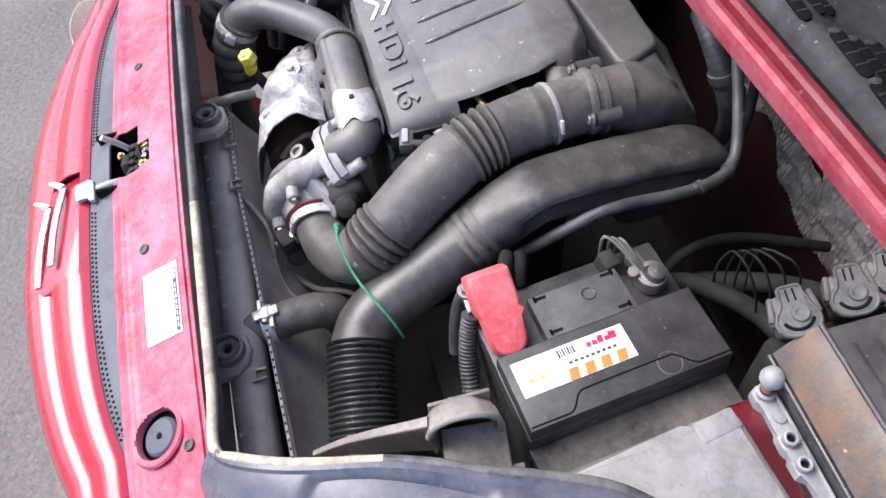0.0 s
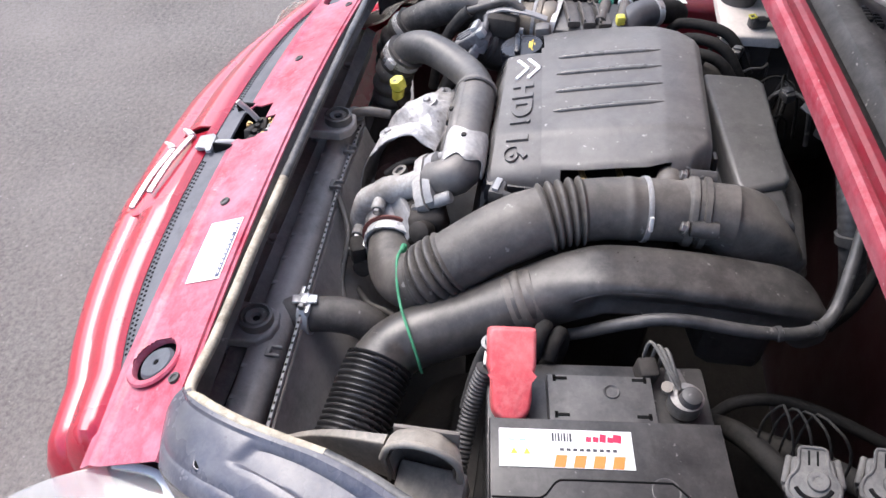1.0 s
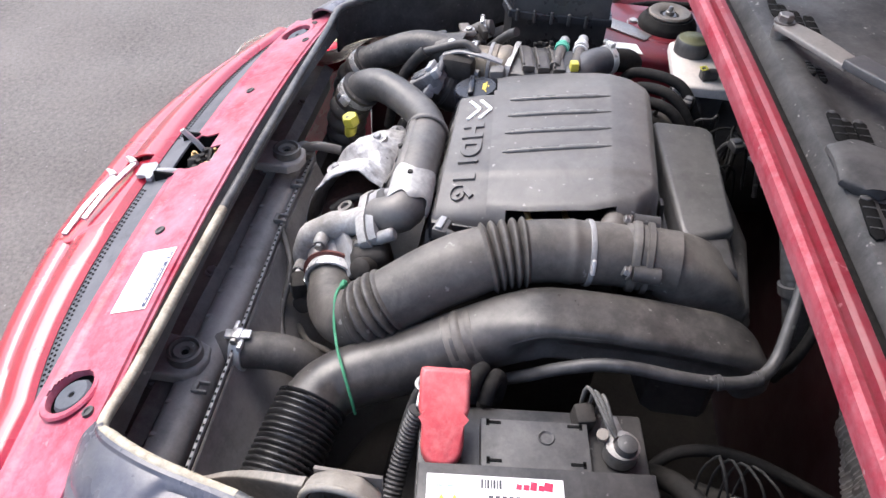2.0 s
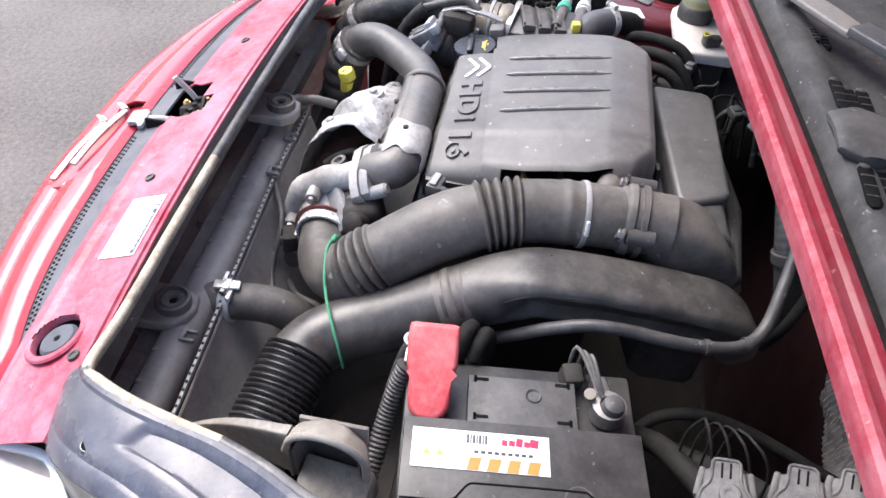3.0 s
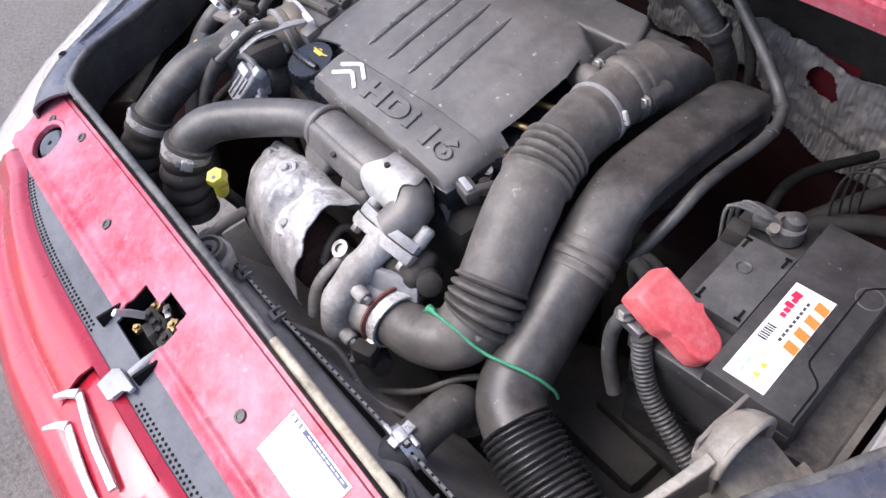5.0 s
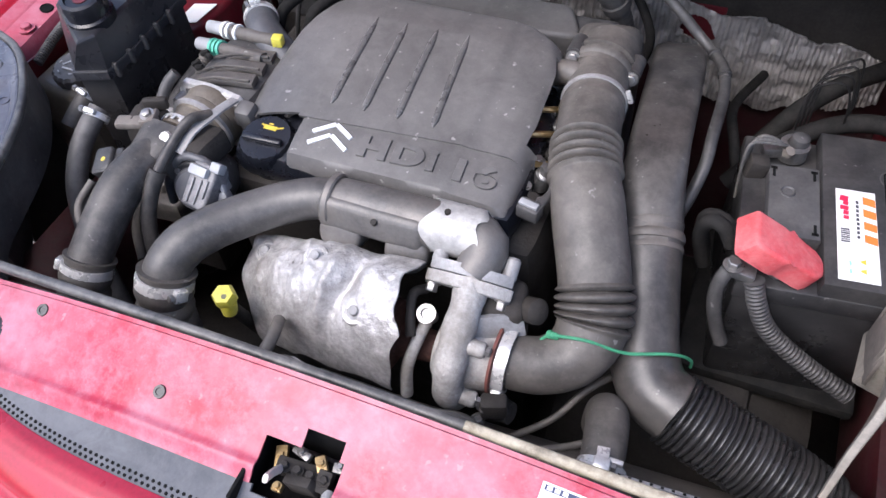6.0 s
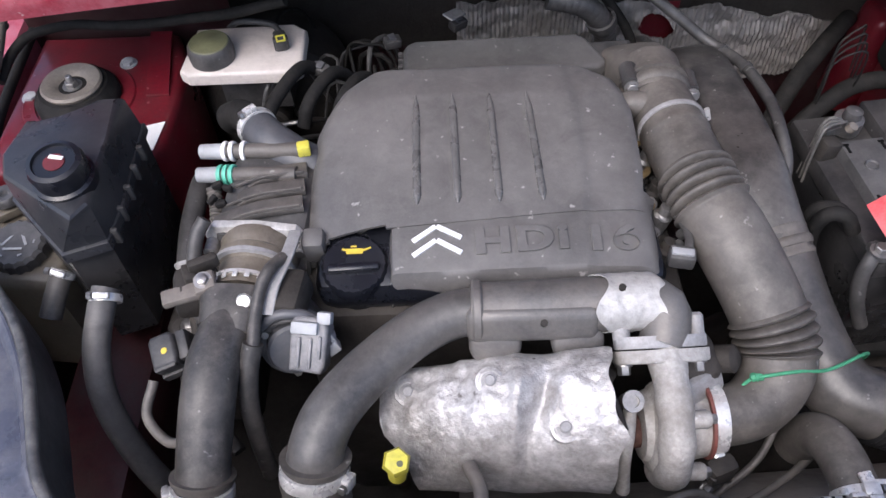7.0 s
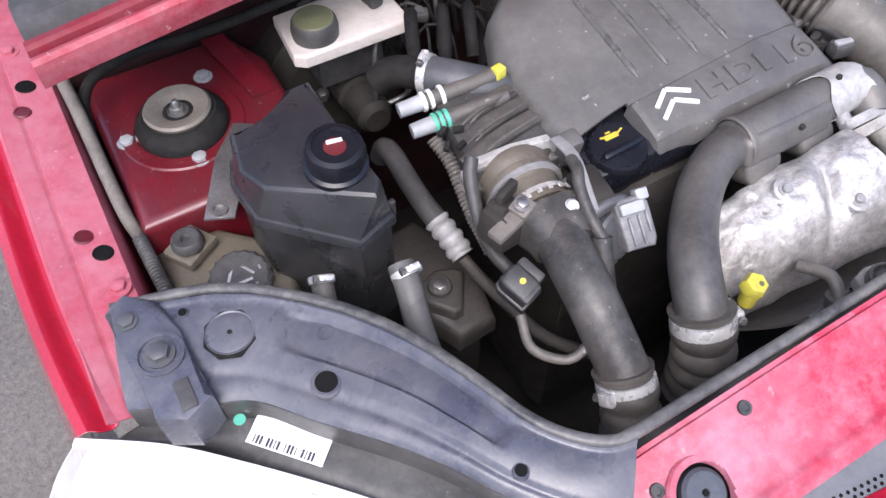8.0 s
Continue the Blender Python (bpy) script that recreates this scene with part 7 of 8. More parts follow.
pc = thing("positive_cable", "black battery cable looping down to a corrugated conduit", "cable", (0.31, 0.41, 0.85))
b = bm_()
tube(b, [(0.312, 0.430, 0.925), (0.302, 0.420, 0.915), (0.298, 0.412, 0.89), (0.305, 0.404, 0.855), (0.32, 0.398, 0.82)], 0.008, seg=14)
part("lead", b, BLACK, pc)
for k in range(2):
    b = bm_()
    tube(b, [(0.302, 0.466 + 0.016 * k, 0.905), (0.288, 0.470 + 0.016 * k, 0.926 - 0.008 * k), (0.272, 0.476 + 0.016 * k, 0.922 - 0.008 * k), (0.268, 0.480 + 0.016 * k, 0.89), (0.28, 0.485, 0.84)], 0.0085, seg=12)
    part("loop", b, MATTBLACK, pc)
b = bm_()
corrugated(b, [(0.330, 0.418, 0.915), (0.342, 0.410, 0.885), (0.362, 0.404, 0.855), (0.405, 0.398, 0.825), (0.46, 0.39, 0.80)], 0.0095, 0.005, 0.0013, seg=14)
part("conduit", b, BLACK, pc)
b = bm_()
box(b, (0.315, 0.425, 0.918), (0.03, 0.022, 0.012), 0.003, (0, 10, 0))
bolt(b, (0.306, 0.420, 0.926), 0.007, 0.010)
part("clamp", b, STEEL, pc)
b = bm_()
box(b, (0.385, 0.54, 0.715), (0.21, 0.25, 0.02), 0.006)
box(b, (0.385, 0.54, 0.60), (0.12, 0.16, 0.22), 0.02)
single("battery_tray", b, MATTBLACK, "black plastic battery tray", "battery tray")

# Scoop with a rounded handle beside the battery.
sc = thing("air_scoop", "grey plastic air scoop with a worn curved rim", "air scoop", (0.48, 0.36, 0.9))
sm = mat("worn_scoop_plastic", (0.17, 0.155, 0.135), 0.5, vary=0.3, scale=14, bump=0.25, dust=(0.40, 0.355, 0.29), dust_amount=0.7, dust_scale=16)
ARCH = [(0, 0.346, 0.920), (0.2, 0.340, 0.962), (0.36, 0.347, 0.982), (0.52, 0.366, 0.991), (0.70, 0.390, 0.985), (0.86, 0.407, 0.966), (1, 0.410, 0.938)]


def hood_f(u, v):
    """The hood's shell, open towards the battery's outer side."""
    y, z = table_at(ARCH, u)
    return lerp(0.472, 0.446, v), lerp(y, 0.374, 0.25 * v**2), lerp(z, 0.930, 0.3 * v**2)


b = bm_()
sheet(b, hood_f, 40, 16, -0.003)
part("hood", b, sm, sc)
# Darker brown inner sheet and back wall paint the mouth's shade.
b = bm_()
sheet(b, lambda u, v: (hood_f(u, v)[0] - 0.002, lerp(hood_f(u, v)[1], 0.374, 0.16), lerp(hood_f(u, v)[2], 0.930, 0.12)), 30, 12, -0.001)
part("dark_inside", b, BROWN, sc, "brown inside with its shade put in the colour")
b = bm_()
tube(b, [(0.472, y, z) for _, y, z in ARCH[1:]], 0.0034, step=0.004, seg=10)
part("rim", b, sm, sc, "rounded worn rim")
b = bm_()
box(b, (0.447, 0.376, 0.935), (0.004, 0.060, 0.085), 0.001)
part("back_wall", b, BROWN, sc)
b = bm_()
sweep(b, [(0.425, 0.225, 0.880), (0.435, 0.255, 0.905), (0.449, 0.290, 0.930), (0.458, 0.320, 0.943), (0.463, 0.346, 0.947)], lambda s, n: (lerp(0.003, 0.006, s / n), lerp(0.006, 0.032, (s / n) ** 1.3), 9), up=(0, 0, 1), seg=32)
part("duct", b, sm, sc)
b = bm_()
box(b, (0.480, 0.382, 0.898), (0.062, 0.064, 0.060), 0.004, (0, 16, -6))
part("box", b, sm, sc)
b = bm_()
box(b, (0.507, 0.398, 0.913), (0.016, 0.05, 0.004), 0.001, (0, 16, -6))
part("ledge", b, sm, sc)

# Covered box beside the battery and the control unit with its brackets.
fb = thing("fuse_box", "scuffed grey plastic fuse box lid beside the battery", "fuse box", (0.60, 0.53, 0.80))
b = bm_()
prism(b, [(0.515, 0.425), (0.505, 0.575), (0.498, 0.585), (0.494, 0.62), (0.505, 0.632), (0.605, 0.642), (0.715, 0.63), (0.715, 0.41), (0.56, 0.405)][::-1], 0.78, 0.935, 0.006, seg=3)
part("lid", b, mat("scuffed_grey_lid", (0.20, 0.193, 0.186), 0.6, vary=0.22, scale=14, bump=0.3, dust=(0.36, 0.34, 0.325), dust_amount=0.6, dust_scale=14, specks=0.6, speck_col=(0.1, 0.095, 0.09)), fb)
b = bm_()
box(b, (0.509, 0.606, 0.936), (0.022, 0.044, 0.008), 0.003, (0, 0, 10))
part("latch", b, bpy.data.materials["scuffed_grey_lid"], fb)
b = bm_()
prism(b, [(0.520, 0.430), (0.510, 0.575), (0.502, 0.626), (0.60, 0.634), (0.712, 0.624), (0.712, 0.415), (0.56, 0.410)][::-1], 0.934, 0.9385, 0.002, seg=2)
part("top_plate", b, bpy.data.materials["scuffed_grey_lid"], fb)
b = bm_()
box(b, (0.61, 0.52, 0.76), (0.18, 0.2, 0.05), 0.01)
part("base", b, BLACK, fb)
cu = thing("control_unit", "black control unit with a rust-stained metal edge", "control unit", (0.6, 0.75, 0.8))
b = bm_()
box(b, (0.605, 0.765, 0.937), (0.20, 0.20, 0.134), 0.014, seg=3)
part("case", b, BLACK, cu)
b = bm_()
sheet(b, lambda u, v: (lerp(0.506, 0.704, u), lerp(0.661, 0.694, v), lerp(0.993, 1.0300, v) + 0.004 * math.sin(math.pi * v)), 12, 8, 0.003)
part("rusty_edge", b, RUSTY, cu, "rust-stained sloping edge")
b = bm_()
tube(b, [(0.506, 0.660, 0.991), (0.60, 0.660, 0.991), (0.704, 0.660, 0.991)], 0.004, step=0.02, seg=10)
part("edge_bead", b, BLACKGLOSS, cu)
b = bm_()
tube(b, [(0.506, 0.6965, 1.0310), (0.60, 0.6965, 1.0310), (0.704, 0.6965, 1.0310)], 0.0025, step=0.02, seg=10)
part("edge_bead", b, BLACK, cu)
b = bm_()
box(b, (0.607, 0.781, 1.015), (0.196, 0.168, 0.030), 0.005)
part("cover", b, BLACK, cu)
b = bm_()
for k in range(7):
    box(b, (0.575, 0.712 + 0.02 * k, 1.0305), (0.09, 0.006, 0.002), 0.0006)
part("cover_ribs", b, BLACK, cu)
cu.location.x -= 0.013
fb.location.x += 0.016
brk = thing("unit_bracket", "grey alloy bracket with round holes beside the control unit", "bracket", (0.54, 0.64, 0.9))
b = bm_()
prism(b, [(0.506, 0.648), (0.510, 0.641), (0.522, 0.640), (0.530, 0.645), (0.552, 0.645), (0.556, 0.642), (0.570, 0.642), (0.576, 0.645), (0.580, 0.642), (0.594, 0.643), (0.600, 0.650), (0.640, 0.652), (0.640, 0.664), (0.508, 0.664)], 0.950, 0.962, 0.002, seg=2)
bar = part("bar", b, ALLOY, brk)
for x in (0.563, 0.587):
    b = bm_()
    lathe(b, [(0.0040, 0.0), (0.0040, 0.010), (0.0052, 0.0115), (0.0068, 0.0105), (0.0074, 0.0)], (x, 0.651, 0.9615), (0.05, -0.12, 1), 20)
    part("bored_boss", b, ALLOY, bar)
    b = bm_()
    lathe(b, [(0, 0.004), (0.0041, 0.004)], (x, 0.651, 0.9615), (0.05, -0.12, 1), 14)
    part("bore", b, VOID, bar)
b = bm_()
lathe(b, [(0.0062, 0.0), (0.0058, 0.003), (0.0, 0.004)], (0.541, 0.653, 0.9615), (0, 0, 1), 16)
part("rivet", b, ALLOY, bar)
b = bm_()
tube(b, [(0.522, 0.660, 0.9635), (0.56, 0.6605, 0.9635), (0.636, 0.661, 0.9635)], 0.0018, step=0.02, seg=8)
part("rib", b, ALLOY, bar)
b = bm_()
lathe(b, [(0.0, 0.0), (0.0085, 0.0), (0.0090, 0.006), (0.0066, 0.008)], (0.5165, 0.652, 0.961), (-0.1, 0, 1), 18)
part("stud_base", b, ALLOY, brk)
b = bm_()
lathe(b, [(0.0060, 0.007), (0.0070, 0.009), (0.0070, 0.013), (0.0050, 0.015)], (0.5165, 0.652, 0.961), (-0.1, 0, 1), 18)
part("washer", b, SEAMRED, brk, "reddish rubber washer")
b = bm_()
lathe(b, [(0.0050, 0.014), (0.0046, 0.019), (0.0085, 0.022), (0.0110, 0.027), (0.0112, 0.031), (0.0088, 0.037), (0.0040, 0.040), (0.0, 0.0405)], (0.5165, 0.652, 0.961), (-0.1, 0, 1), 22)
part("ball_stud", b, ALLOY, brk)


PLUG = mat("dusty_plug_plastic", (0.060, 0.058, 0.055), 0.6, vary=0.35, scale=30, bump=0.3, dust=(0.18, 0.168, 0.155), dust_amount=0.7, dust_scale=24)
PEAR = [(0.0085, 0.027), (0.0125, 0.024), (0.0130, 0.012), (0.0150, 0.004), (0.0205, -0.002), (0.0235, -0.010), (0.0225, -0.018), (0.0170, -0.025), (0.0080, -0.0285)]


def relay(x, y, z, turn):
    """A multi-pole plug with a pear-shaped locking lever on top."""
    ob = thing("harness_plug", "dusty grey harness plug with a curved locking lever", "connector", (x, y, z - 0.03), "harness plugs")
    n = V(0.26, -0.30, 0.92).normalized()
    up = V(-math.cos(radians(turn)), math.sin(radians(turn)), 0)
    up = (up - n * up.dot(n)).normalized()
    m = Matrix.Translation((x, y, z)) @ Matrix((up.cross(n), up, n)).transposed().to_4x4() @ Matrix.Scale(0.88, 4)
    pear = PEAR + [(-px, py) for px, py in PEAR[::-1]]
    b = bm_()
    box(b, (0, 0, 0), (0.040, 0.042, 0.046), 0.006, m=m @ pose(0, -0.002, -0.026), seg=3)
    box(b, (0, 0, 0), (0.050, 0.014, 0.020), 0.004, m=m @ pose(0, -0.004, -0.020))
    for sx in (-1, 1):
        box(b, (0, 0, 0), (0.006, 0.026, 0.012), 0.002, m=m @ pose(sx * 0.0215, 0.006, -0.010, 0, 0, sx * 10))
    part("shell", b, PLUG, ob)
    b = bm_()
    prism(b, pear[::-1], -0.004, 0.003, 0.0015, m=m)
    lever = part("lever", b, PLUG, ob)
    b = bm_()
    loop = [m @ Vector((px * 0.90, py * 0.92, 0.0032)) for px, py in pear]
    tube(b, loop + loop[:1], 0.0013, step=0.004, seg=8)
    part("lever_rim", b, PLUG, lever)
    b = bm_()
    tube(b, [m @ Vector((0.0155 * math.cos(a), -0.006 + 0.0145 * math.sin(a), 0.0030)) for a in [math.pi * (1.12 + 0.076 * k) for k in range(11)]], 0.0017, step=0.003, seg=8)
    for sx in (-1, 1):
        box(b, (0, 0, 0), (0.0018, 0.013, 0.001), 0, m=m @ pose(sx * 0.0035, 0.0155, 0.0031))
    part("slot", b, VOID, lever)
    b = bm_()
    lathe(b, [(0.0032, 0.003), (0.0032, 0.0045), (0.0062, 0.0055), (0.0075, 0.0052), (0.0085, 0.003)], m @ Vector((0.004, -0.0045, 0)), n, 20)
    lathe(b, [(0, 0.0042), (0.0034, 0.0042)], m @ Vector((0.004, -0.0045, 0)), n, 12)
    part("pivot", b, PLUG, lever)


relay(0.471, 0.686, 1.025, 8)
relay(0.468, 0.741, 1.030, 12)
relay(0.466, 0.779, 1.033, 16)
b = bm_()
box(b, (0.490, 0.742, 0.92), (0.040, 0.15, 0.13), 0.01)
single("plug_carrier", b, MATTBLACK, "black carrier below the harness plugs", "bracket")

# Cables behind and above the battery.
b = bm_()
tube(b, [(0.236, 0.505, 0.868), (0.244, 0.525, 0.888), (0.250, 0.545, 0.908), (0.2530, 0.565, 0.922), (0.2522, 0.596, 0.933), (0.2525, 0.633, 0.936), (0.252, 0.668, 0.932), (0.2492, 0.704, 0.927), (0.2417, 0.739, 0.922), (0.2271, 0.768, 0.918), (0.205, 0.788, 0.924), (0.175, 0.800, 0.945), (0.125, 0.815, 0.980), (0.06, 0.83, 1.03)], 0.0072, seg=14)
for q in ((0.2271, 0.768, 0.918), (0.246, 0.722, 0.9245)):
    lathe(b, [(0.007, -0.004), (0.0088, -0.003), (0.0088, 0.003), (0.007, 0.004)], q, (-0.3, 1, 0.05), 14)
single("harness_cable", b, BLACK, "thick taped black cable beside the air duct", "cable", "bay cables")
b = bm_()
tube(b, [(0.285, 0.660, 0.80), (0.325, 0.686, 0.850), (0.362, 0.708, 0.870), (0.390, 0.727, 0.874), (0.412, 0.735, 0.878), (0.440, 0.740, 0.880), (0.47, 0.735, 0.88)], 0.0120, seg=16)
single("bulkhead_hose", b, MATTBLACK, "black rubber hose running to the bulkhead", "rubber hose", "small hoses")
b = bm_()
tube(b, [(0.30, 0.72, 0.80), (0.351, 0.781, 0.843), (0.394, 0.827, 0.859), (0.434, 0.876, 0.851), (0.48, 0.93, 0.84)], 0.013, seg=16)
single("bulkhead_hose", b, MATTBLACK, "black rubber hose running to the bulkhead", "rubber hose", "small hoses")
for k in range(4):
    b = bm_()
    tube(b, [(0.348 + 0.005 * k, 0.705 + 0.010 * k, 0.85), (0.344 + 0.005 * k, 0.700 + 0.010 * k, 0.905 + 0.004 * k), (0.347 + 0.005 * k, 0.706 + 0.009 * k, 0.937 + 0.005 * k), (0.364 + 0.007 * k, 0.702 + 0.013 * k, 0.957 + 0.003 * k), (0.383 + 0.004 * k, 0.705 + 0.015 * k, 0.955 + 0.002 * k), (0.396 + 0.002 * k, 0.717 + 0.014 * k, 0.917 + 0.007 * k), (0.400 + 0.003 * k, 0.725 + 0.012 * k, 0.88)], 0.0014, step=0.010, seg=8)
    single("thin_lead", b, MATTBLACK, "thin bent black lead beside the harness plugs", "cable", "thin leads")
b = bm_()
corrugated(b, [(0.075, 0.868, 0.78), (0.088, 0.858, 0.84), (0.090, 0.846, 0.88), (0.075, 0.832, 0.925), (0.045, 0.826, 0.955), (0.0, 0.83, 0.965)], 0.0155, 0.009, 0.0003, seg=18)
lathe(b, [(0.017, -0.007), (0.0205, -0.006), (0.0205, 0.006), (0.017, 0.007)], (0.078, 0.834, 0.921), (-0.35, -0.25, 0.9), 18)
single("ribbed_hose", b, BLACK, "dusty ribbed hose with a collar behind the air filter box", "rubber hose", "small hoses")
for k, pts in enumerate((
    [(0.12, 0.84, 0.80), (0.13, 0.85, 0.87), (0.08, 0.88, 0.94), (0.03, 0.90, 0.99)],
    [(-0.275, 0.640, 0.925), (-0.265, 0.665, 0.948), (-0.245, 0.705, 0.945), (-0.225, 0.74, 0.90)],
    [(-0.315, 0.640, 0.925), (-0.305, 0.660, 0.950), (-0.280, 0.710, 0.950), (-0.255, 0.75, 0.90)],
    [(-0.360, 0.635, 0.925), (-0.350, 0.655, 0.950), (-0.320, 0.720, 0.952), (-0.295, 0.76, 0.90)],
    [(0.30, 0.66, 0.80), (0.28, 0.70, 0.84), (0.27, 0.78, 0.83), (0.3, 0.9, 0.8)],
)):
    b = bm_()
    tube(b, pts, 0.0085 if 0 < k < 4 else 0.007, seg=12)
    single("loom", b, MATTBLACK, "black cable loom in the dark of the bay", "cable", "bay cables")

rng = random.Random(11)
for k in range(14):
    x, y = rng.uniform(-0.36, -0.10), rng.uniform(0.73, 0.86)
    z = 0.885 + rng.uniform(0, 0.035)
    a = rng.uniform(0, 2 * math.pi)
    d = V(math.cos(a), math.sin(a), 0) * rng.uniform(0.03, 0.06)
    q = V(-d.y, d.x, 0) * rng.uniform(-0.7, 0.7)
    b = bm_()
    c = V(x, y, z)
    tube(b, [c - d - V(0, 0, 0.06), c - d * 0.6 + q * 0.5, c + q + V(0, 0, 0.008), c + d * 0.6 + q * 0.4, c + d - V(0, 0, 0.07)], rng.choice((0.0020, 0.0026, 0.0038)), step=0.008, seg=8)
    single("thin_lead", b, rng.choice((BLACK, MATTBLACK, MATTBLACK)), "thin dusty black lead behind the engine cover", "cable", "thin leads")
for x, y, z, turn in ((-0.21, 0.80, 0.925, 20), (-0.30, 0.735, 0.935, -25), (-0.12, 0.835, 0.925, 40)):
    ob = thing("loom_plug", "small black loom plug behind the engine cover", "connector", (x, y, z), "loom plugs")
    b = bm_()
    box(b, (x, y, z), (0.024, 0.016, 0.014), 0.003, (6, 4, turn))
    part("shell", b, BLACK, ob)
    b = bm_()
    box(b, (x, y, z + 0.008), (0.010, 0.012, 0.004), 0.001, (6, 4, turn))
    part("latch", b, GREYPL, ob)
b = bm_()
prism(b, [(-0.020, -0.008), (0.020, -0.008), (0.020, 0.004), (0.012, 0.008), (-0.020, 0.008)], -0.001, 0.001, 0, m=pose(-0.125, 0.815, 0.955, 14, 20, 60))
single("plate_clip", b, ALLOY, "small bent alloy plate beside the bulkhead", "bracket")

# ---- steering fluid, coolant and brake reservoirs ----
ps = thing("fluid_reservoir", "black plastic fluid reservoir with a round screw cap", "reservoir", (-0.53, 0.50, 0.8))
PS = [(-0.527, 0.606), (-0.500, 0.607), (-0.502, 0.540), (-0.497, 0.450), (-0.508, 0.428), (-0.596, 0.490), (-0.608, 0.521), (-0.598, 0.575), (-0.558, 0.570), (-0.538, 0.582)]
PF = [(-0.530, 0.614), (-0.492, 0.614), (-0.487, 0.490), (-0.490, 0.436), (-0.534, 0.420), (-0.611, 0.500), (-0.616, 0.555), (-0.605, 0.588), (-0.562, 0.583), (-0.542, 0.594)]


def loft(low, high, z0, z1, bevel):
    """A block between two outlines with the same number of corners."""
    t = bm_()
    lo = [t.verts.new((x, y, z0)) for x, y in low]
    hi = [t.verts.new((x, y, z1)) for x, y in high]
    t.faces.new(lo[::-1])
    top = t.faces.new(hi)
    for i in range(len(lo)):
        j = (i + 1) % len(lo)
        t.faces.new((lo[i], lo[j], hi[j], hi[i]))
    bmesh.ops.bevel(t, geom=list(top.edges), offset=bevel, segments=3, profile=0.5, affect="EDGES")
    return t


def shrink(pts, k):
    return [(-0.54 + (x + 0.54) * k, 0.515 + (y - 0.515) * k) for x, y in pts]


part("upper_shell", loft(shrink(PF, 0.95), PS, 0.965, 1.013, 0.007), mat("satin_black_shell", (0.019, 0.020, 0.024), 0.30, vary=0.2, scale=14, bump=0.1, dust=DUST, dust_amount=0.14, dust_scale=12), ps, angle=25)
b = bm_()
prism(b, PF, 0.953, 0.966, 0.002)
part("flange", b, bpy.data.materials["satin_black_shell"], ps)
b = bm_()
prism(b, shrink(PF, 0.93), 0.80, 0.955, 0.004)
part("lower_shell", b, BLACKGLOSS, ps)
for k in range(5):
    b = bm_()
    box(b, (-0.4875, 0.45 + 0.03 * k, 0.960), (0.008, 0.006, 0.022), 0.002)
    part("flange_rib", b, BLACK, ps)
PAX = (0.02, -0.12, 1)
b = bm_()
lathe(b, [(0.031, -0.022), (0.031, -0.010), (0.0275, -0.008), (0.0280, 0.009), (0.0265, 0.0135), (0.0215, 0.0150), (0.0205, 0.0120), (0.0, 0.0120)], (-0.526, 0.479, 1.030), PAX, 48, lambda k, z: 0.0009 * math.cos(k * math.pi * 0.5) if -0.007 < z < 0.012 else 0)
pcap = part("cap", b, CAPBLACK, ps, "black screw cap")
b = bm_()
lathe(b, [(0, 0.0130), (0.0105, 0.0130), (0.0105, 0.0115)], (-0.526, 0.479, 1.030), PAX, 28)
part("red_mark", b, mat("dark_red_print", (0.11, 0.015, 0.018), 0.4, bump=0.0), pcap, "dark red warning mark")
b = bm_()
box(b, (-0.524, 0.482, 1.0445), (0.015, 0.0045, 0.001), 0.0003, (6, 0, -12))
part("white_mark", b, WHITE, pcap)
b = bm_()
prism(b, [(-0.572, 0.70), (-0.550, 0.685), (-0.622, 0.563), (-0.652, 0.577), (-0.610, 0.658)], 0.9055, 0.909, 0.001)
lathe(b, [(0.006, 0.0), (0.010, 0.0), (0.010, 0.0035), (0.006, 0.0035), (0.006, 0.0)], (-0.633, 0.580, 0.9085), (0, 0, 1), 16)
single("reservoir_bracket", b, STEEL, "dull steel bracket behind the reservoir", "bracket")

ct = thing("coolant_tank", "yellowed translucent coolant tank with a black cap", "coolant tank", (-0.66, 0.53, 0.7))
b = bm_()
prism(b, [(-0.715, 0.47), (-0.60, 0.455), (-0.585, 0.50), (-0.60, 0.56), (-0.64, 0.60), (-0.715, 0.60)], 0.68, 0.868, 0.016, seg=3)
part("body", b, TANK, ct)
b = bm_()
lathe(b, [(0.030, -0.02), (0.030, 0.0), (0.033, 0.002), (0.033, 0.016), (0.029, 0.020), (0, 0.020)], (-0.644, 0.505, 0.870), (0, -0.12, 1), 36, lambda k, z: 0.0012 * math.cos(k * math.pi) if z > 0.001 else 0)
cc = part("cap", b, BLACK, ct, "black ribbed cap")
b = bm_()
for k in range(3):
    a = 2 * math.pi * k / 3 + 0.5
    box(b, (0, 0, 0), (0.022, 0.003, 0.0008), 0, m=pose(-0.644 + 0.010 * math.cos(a), 0.5025 + 0.010 * math.sin(a), 0.8905, 6, 0, math.degrees(a) + 90))
for k in range(6):
    a = 2 * math.pi * k / 6
    box(b, (0, 0, 0), (0.005, 0.002, 0.0008), 0, m=pose(-0.644 + 0.022 * math.cos(a), 0.5025 + 0.022 * math.sin(a), 0.8905, 6, 0, math.degrees(a) + 90))
part("warning_mark", b, LIGHTGREY, cc, "pale warning triangle")
b = bm_()
box(b, (-0.676, 0.574, 0.878), (0.046, 0.040, 0.012), 0.003, (0, 0, 32))
lug = part("lug", b, TANK, ct)
b = bm_()
lathe(b, [(0.0, 0.006), (0.004, 0.006), (0.006, 0.009), (0.014, 0.010), (0.017, 0.007), (0.018, 0.0)], (-0.677, 0.572, 0.889), (0, 0, 1), 24)
part("bush", b, BLACK, lug, "dark rubber bush")
